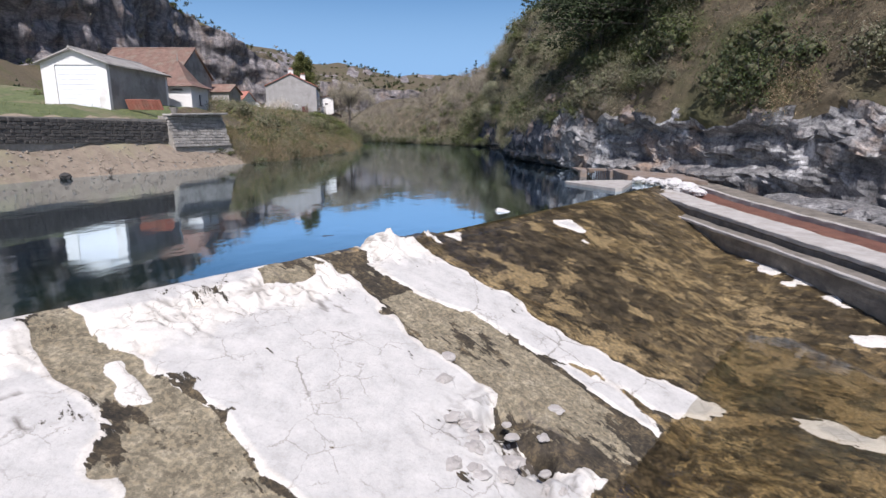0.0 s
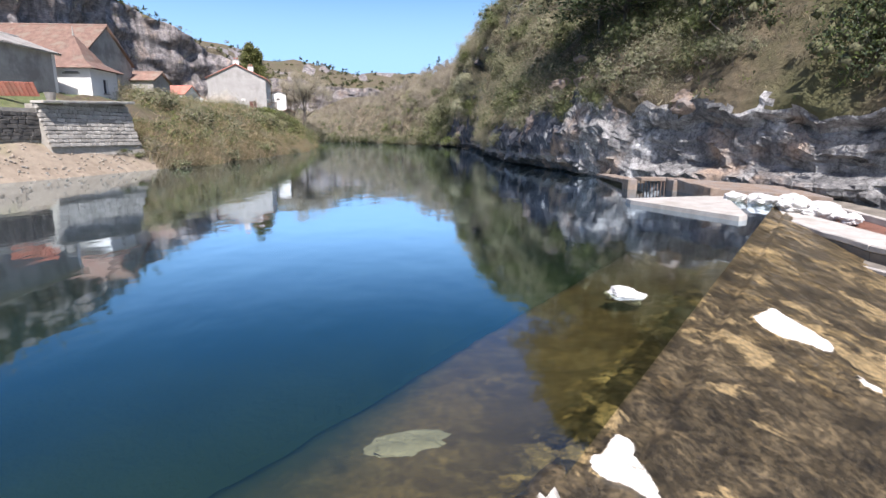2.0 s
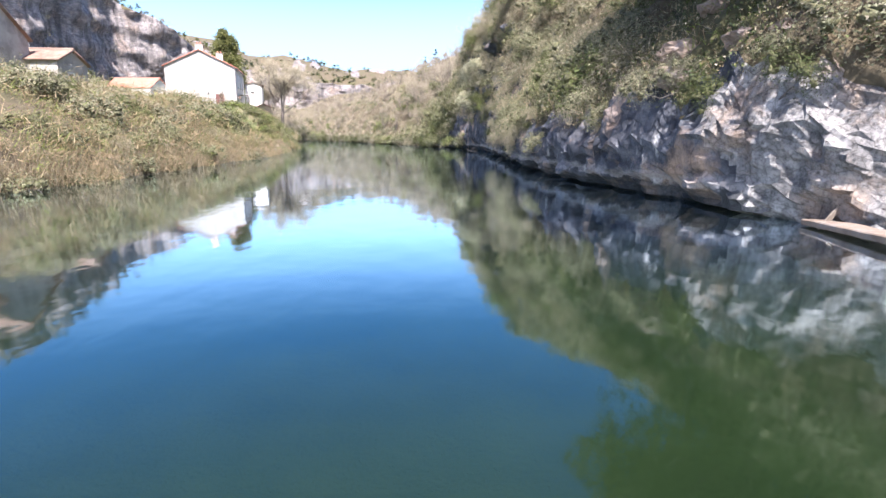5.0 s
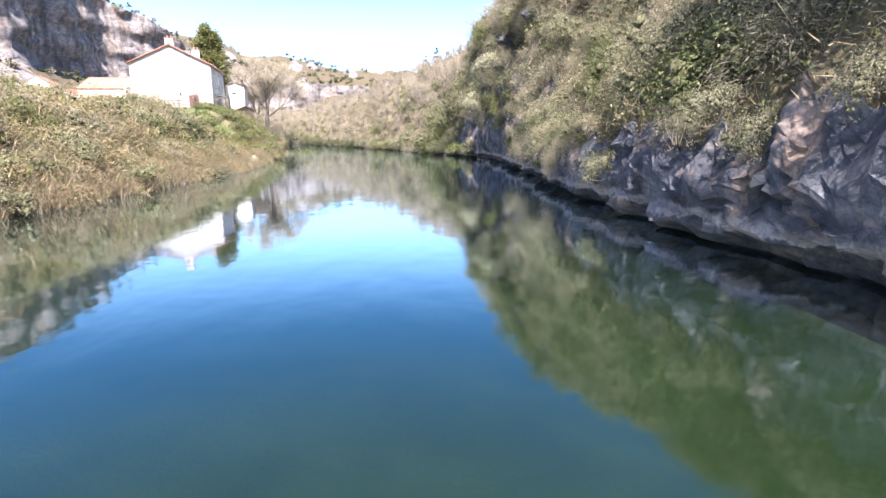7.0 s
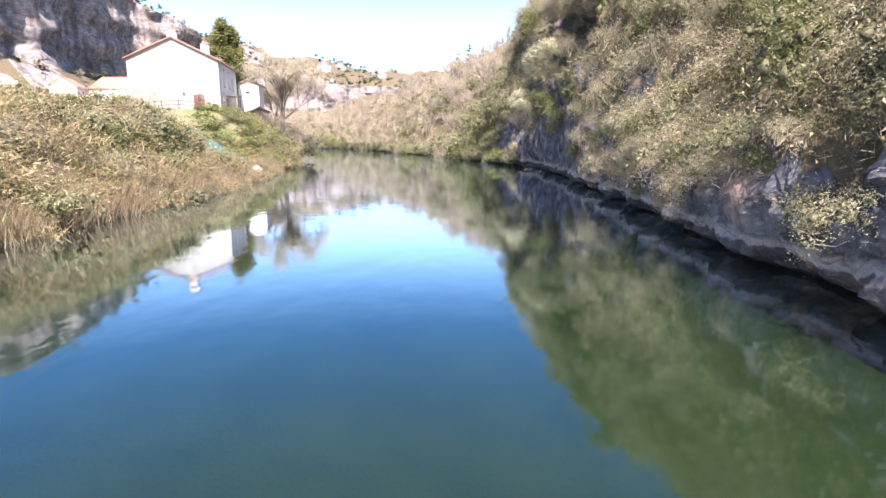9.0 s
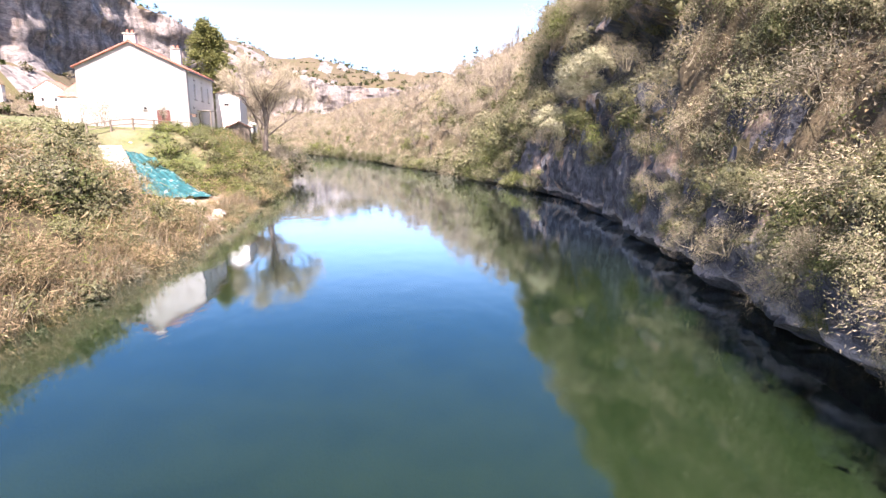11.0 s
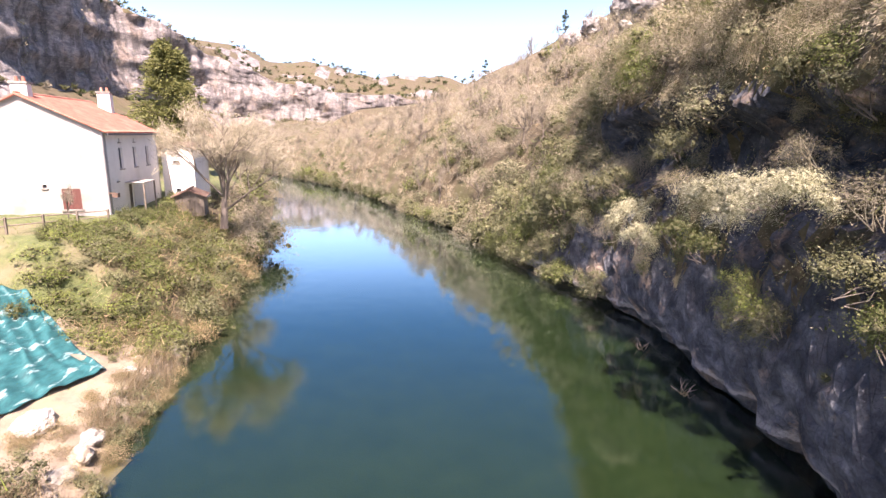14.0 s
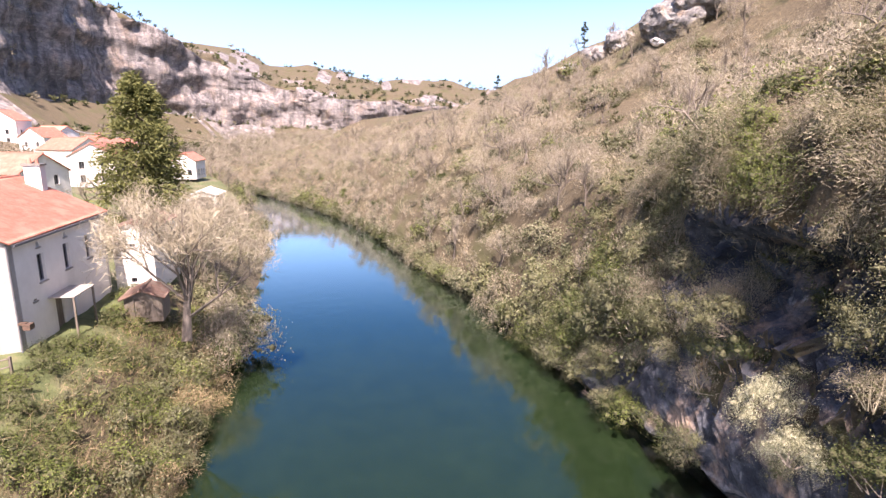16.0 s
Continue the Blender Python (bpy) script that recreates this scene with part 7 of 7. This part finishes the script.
v, f = leaf_tris(p, 0.42, 0.026, r, np.array([[-0.4, -0.2, 0.7]]) + 0 * p, 1.0)
stuff("grass", v, f, [M_DEAD, M_OLIVE, M_LIME, M_GREYTWIG], np.repeat(r.choice(4, p=[0.45, 0.28, 0.12, 0.15], size=2600), 14), "tufts of dry straw and yellow-green grass above the near cliff", "grass")
ys, ws = r.uniform(14, 130, 9000), 2.4 + 16 * r.random(9000)
xs = left_x(ys) - ws
p = np.column_stack([xs, ys, ground_z(xs, ys) + 0.08])
v, f = leaf_tris(p, 0.28, 0.03, r, np.array([[0, 0, 1.0]]) + 0 * p, 0.8)
stuff("grass", v, f, [M_OLIVE, M_LIME], (r.random(len(f)) < 0.5).astype(int), "short green grass on the terraces", "grass")


def clumps(points, n, per, size, rr, jitter=3.0, up=None):
    k = rr.integers(len(points), size=n)
    c = points[k] + rr.normal(size=(n, 3)) * np.array([jitter, jitter, 0.1 * jitter])
    s = size * rr.uniform(0.5, 1.5, n)
    q = np.repeat(c, per, 0) + rr.normal(size=(n * per, 3)) * np.repeat(s, per)[:, None] * np.array([0.5, 0.5, 0.45])
    q[:, 2] += np.repeat(s, per) * 0.4
    if up is not None:
        return leaf_tris(q, size * 0.7, size * 0.035, rr, np.array([up]) + 0 * q, 0.8)
    return leaf_tris(q, size * 0.34, size * 0.16, rr)


ys, us = r.uniform(56, 128, 5000), 0.4 + 26 * r.random(5000) ** 1.5
v, f = clumps(hill_point(ys, us), 3600, 18, 0.42, r, 0.3)
w, g = clumps(hill_point(r.uniform(38, 114, 3000), 0.3 + 6 * r.random(3000)), 2200, 14, 0.36, r, 0.2)
v, f = join([(v, f), (w, g)])
stuff("undergrowth", v, f, [M_OLIVE, M_GREYTWIG, M_DEAD, M_GREEN], r.integers(4, size=len(f)), "tangled low ivy and undergrowth on the slope", "undergrowth")
ys, us = r.uniform(14, 62, 6500), 0.4 + 18 * r.random(6500) ** 1.2
pts = hill_point(ys, us)
v, f = clumps(pts[fbm(pts, 0.22, 3) > -0.4], 2600, 16, 0.42, r, 0.3)
stuff("undergrowth", v, f, [M_PINE, M_GREEN, M_PINE, M_OLIVE], r.integers(4, size=len(f)), "dark ivy and low evergreen growth under the cedars", "undergrowth")
ys, us = r.uniform(44, 128, 4000), 0.4 + 26 * r.random(4000) ** 1.5
us = np.where((ys > 84) & (ys < 120) & (us < 1.3), us + 10, us)
v, f = clumps(hill_point(ys, us), 4000, 14, 0.5, r, 0.3, (-0.4, 0, 0.3))
stuff("undergrowth", v, f, [M_GREYTWIG, M_DEAD], r.integers(2, size=len(f)), "dry grey twigs and stalks over the slope", "undergrowth")


def bushes(points, size, per, length, width, rr, up=0.4):
    """Many rounded bushes in one mesh: uneven clumps on a dome, each with small leaves or twigs pointing outwards."""
    n = len(points)
    s = size * rr.uniform(0.55, 1.4, n)
    dome = unit(rr.normal(size=(n, 9, 3)) + np.array([0, 0, 0.35]))
    dome[:, :, 2] = np.abs(dome[:, :, 2])
    c = points[:, None] + dome * (s[:, None, None] * rr.uniform(0.45, 1.0, (n, 9, 1)))
    k, j = np.repeat(np.arange(n), per), rr.integers(9, size=n * per)
    q = c[k, j] + rr.normal(size=(n * per, 3)) * (0.24 * s[k])[:, None]
    out = unit(q - points[k]) + np.array([0, 0, up])
    return leaf_tris(q, length, width, rr, out, 1.3)


# bare thicket and bushes over the far slope
ys, us = r.uniform(112, 270, 2000), 0.8 + 72 * r.random(2000) ** 1.35
v, f = bushes(hill_point(ys, us), 1.5, 130, 0.5, 0.038, r, 0.6)
stuff("undergrowth", v, f, [M_PALEBARK, M_GREYTWIG, M_DEAD], r.choice(3, p=[0.5, 0.42, 0.08], size=len(f)), "brownish leafless thicket over the far slope", "undergrowth")
ys, us = r.uniform(180, 276, 900), 0.5 + 60 * r.random(900) ** 1.3
v, f = bushes(hill_point(ys, us), 2.3, 110, 0.8, 0.06, r, 0.9)
stuff("far_woods", v, f, [M_PALEBARK, M_GREYTWIG, M_SAGE], np.repeat(r.choice(3, p=[0.5, 0.32, 0.18], size=900), 110), "pale leafless wood along the far bend of the river", "woods")
ys, us = r.uniform(116, 270, 330), 0.2 + 40 * r.random(330) ** 2.2
v, f = bushes(hill_point(ys, us), 1.5, 200, 0.3, 0.16, r)
ys = np.arange(166, 274, 0.55)
e, n = bank_frame(ys)
w, g = bushes(np.column_stack([e + n * r.uniform(-0.6, 0.6, (len(ys), 1)), r.uniform(0.3, 1.0, len(ys))]), 1.5, 200, 0.3, 0.16, r)
v, f = join([(v, f), (w, g)])
stuff("undergrowth", v, f, [M_OLIVE, M_SAGE, M_LIME, M_GREEN, M_GREYTWIG], np.repeat(r.choice(5, p=[0.36, 0.24, 0.07, 0.08, 0.25], size=len(f) // 200), 200), "olive and fresh green bushes along the far water's edge", "undergrowth")
ys, ws = r.uniform(47, 128, 2600), 0.1 + 10 * r.random(2600)
ok = (ys < 90) & ((ys > 56) | (ws < 3.5)) | (ys > 101) & (ws < 5)
xs = left_x(ys) - ws
pts = np.column_stack([xs, ys, ground_z(xs, ys)])[ok]
v, f = clumps(pts, 2600, 18, 0.8, r, 0.15, (0.3, 0, 0.5))
stuff("undergrowth", v, f, [M_DEAD, M_OLIVE, M_LIME], r.choice(3, p=[0.5, 0.35, 0.15], size=len(f)), "dry brown stalks and bramble on the bank", "undergrowth")
# dry reeds along the waterline of the village bank
ys = np.concatenate([r.uniform(47, 91, 700), r.uniform(95, 131, 440)])
ws = r.uniform(-0.45, 0.7, len(ys))
p = np.repeat(np.column_stack([left_x(ys) - ws, ys, np.maximum(ground_z(left_x(ys) - ws, ys), -0.1) + 0.4]), 16, 0)
p += r.normal(size=p.shape) * np.array([0.16, 0.16, 0.14])
v, f = leaf_tris(p, 0.95, 0.024, r, np.array([[0.25, 0, 1.0]]) + 0 * p, 0.55)
stuff("reeds", v, f, [M_DEAD, M_GREYTWIG], (r.random(len(f)) < 0.25).astype(int), "dry tan reeds and dead stalks at the water's edge", "reeds")
v, f = bushes(veg_far[r.integers(len(veg_far), size=2800)] + r.normal(size=(2800, 3)) * np.array([5, 5, 0.3]), 2.2, 32, 1.3, 0.75, r)
stuff("far_scrub", v, f, [M_OLIVE, M_GREYTWIG, M_PINE, M_GREEN], np.repeat(r.choice(4, p=[0.35, 0.25, 0.15, 0.25], size=2800), 32), "grey-green scrub on the distant plateau and ledges", "scrub")
v, f = clumps(face_far, 1500, 12, 1.8, r)
stuff("far_scrub", v, f, [M_OLIVE, M_GREYTWIG], r.integers(2, size=len(f)), "bushes clinging to the far cliff face", "scrub")
xs, ys = r.uniform(-170, 70, 4200), r.uniform(232, 430, 4200)
dry = (ys > 290) | (xs < left_x(ys) - 3)
xs, ys = xs[dry], ys[dry]
v, f = clumps(np.column_stack([xs, ys, ground_z(xs, ys) + 1.5]), 4200, 20, 3.6, r, 1.0, (0, 0, 0.35))
stuff("far_woods", v, f, [M_PALEBARK, M_GREYTWIG, M_BARK, M_SAGE], r.choice(4, p=[0.35, 0.3, 0.2, 0.15], size=len(f)), "brownish leafless woods on the valley floor", "woods")
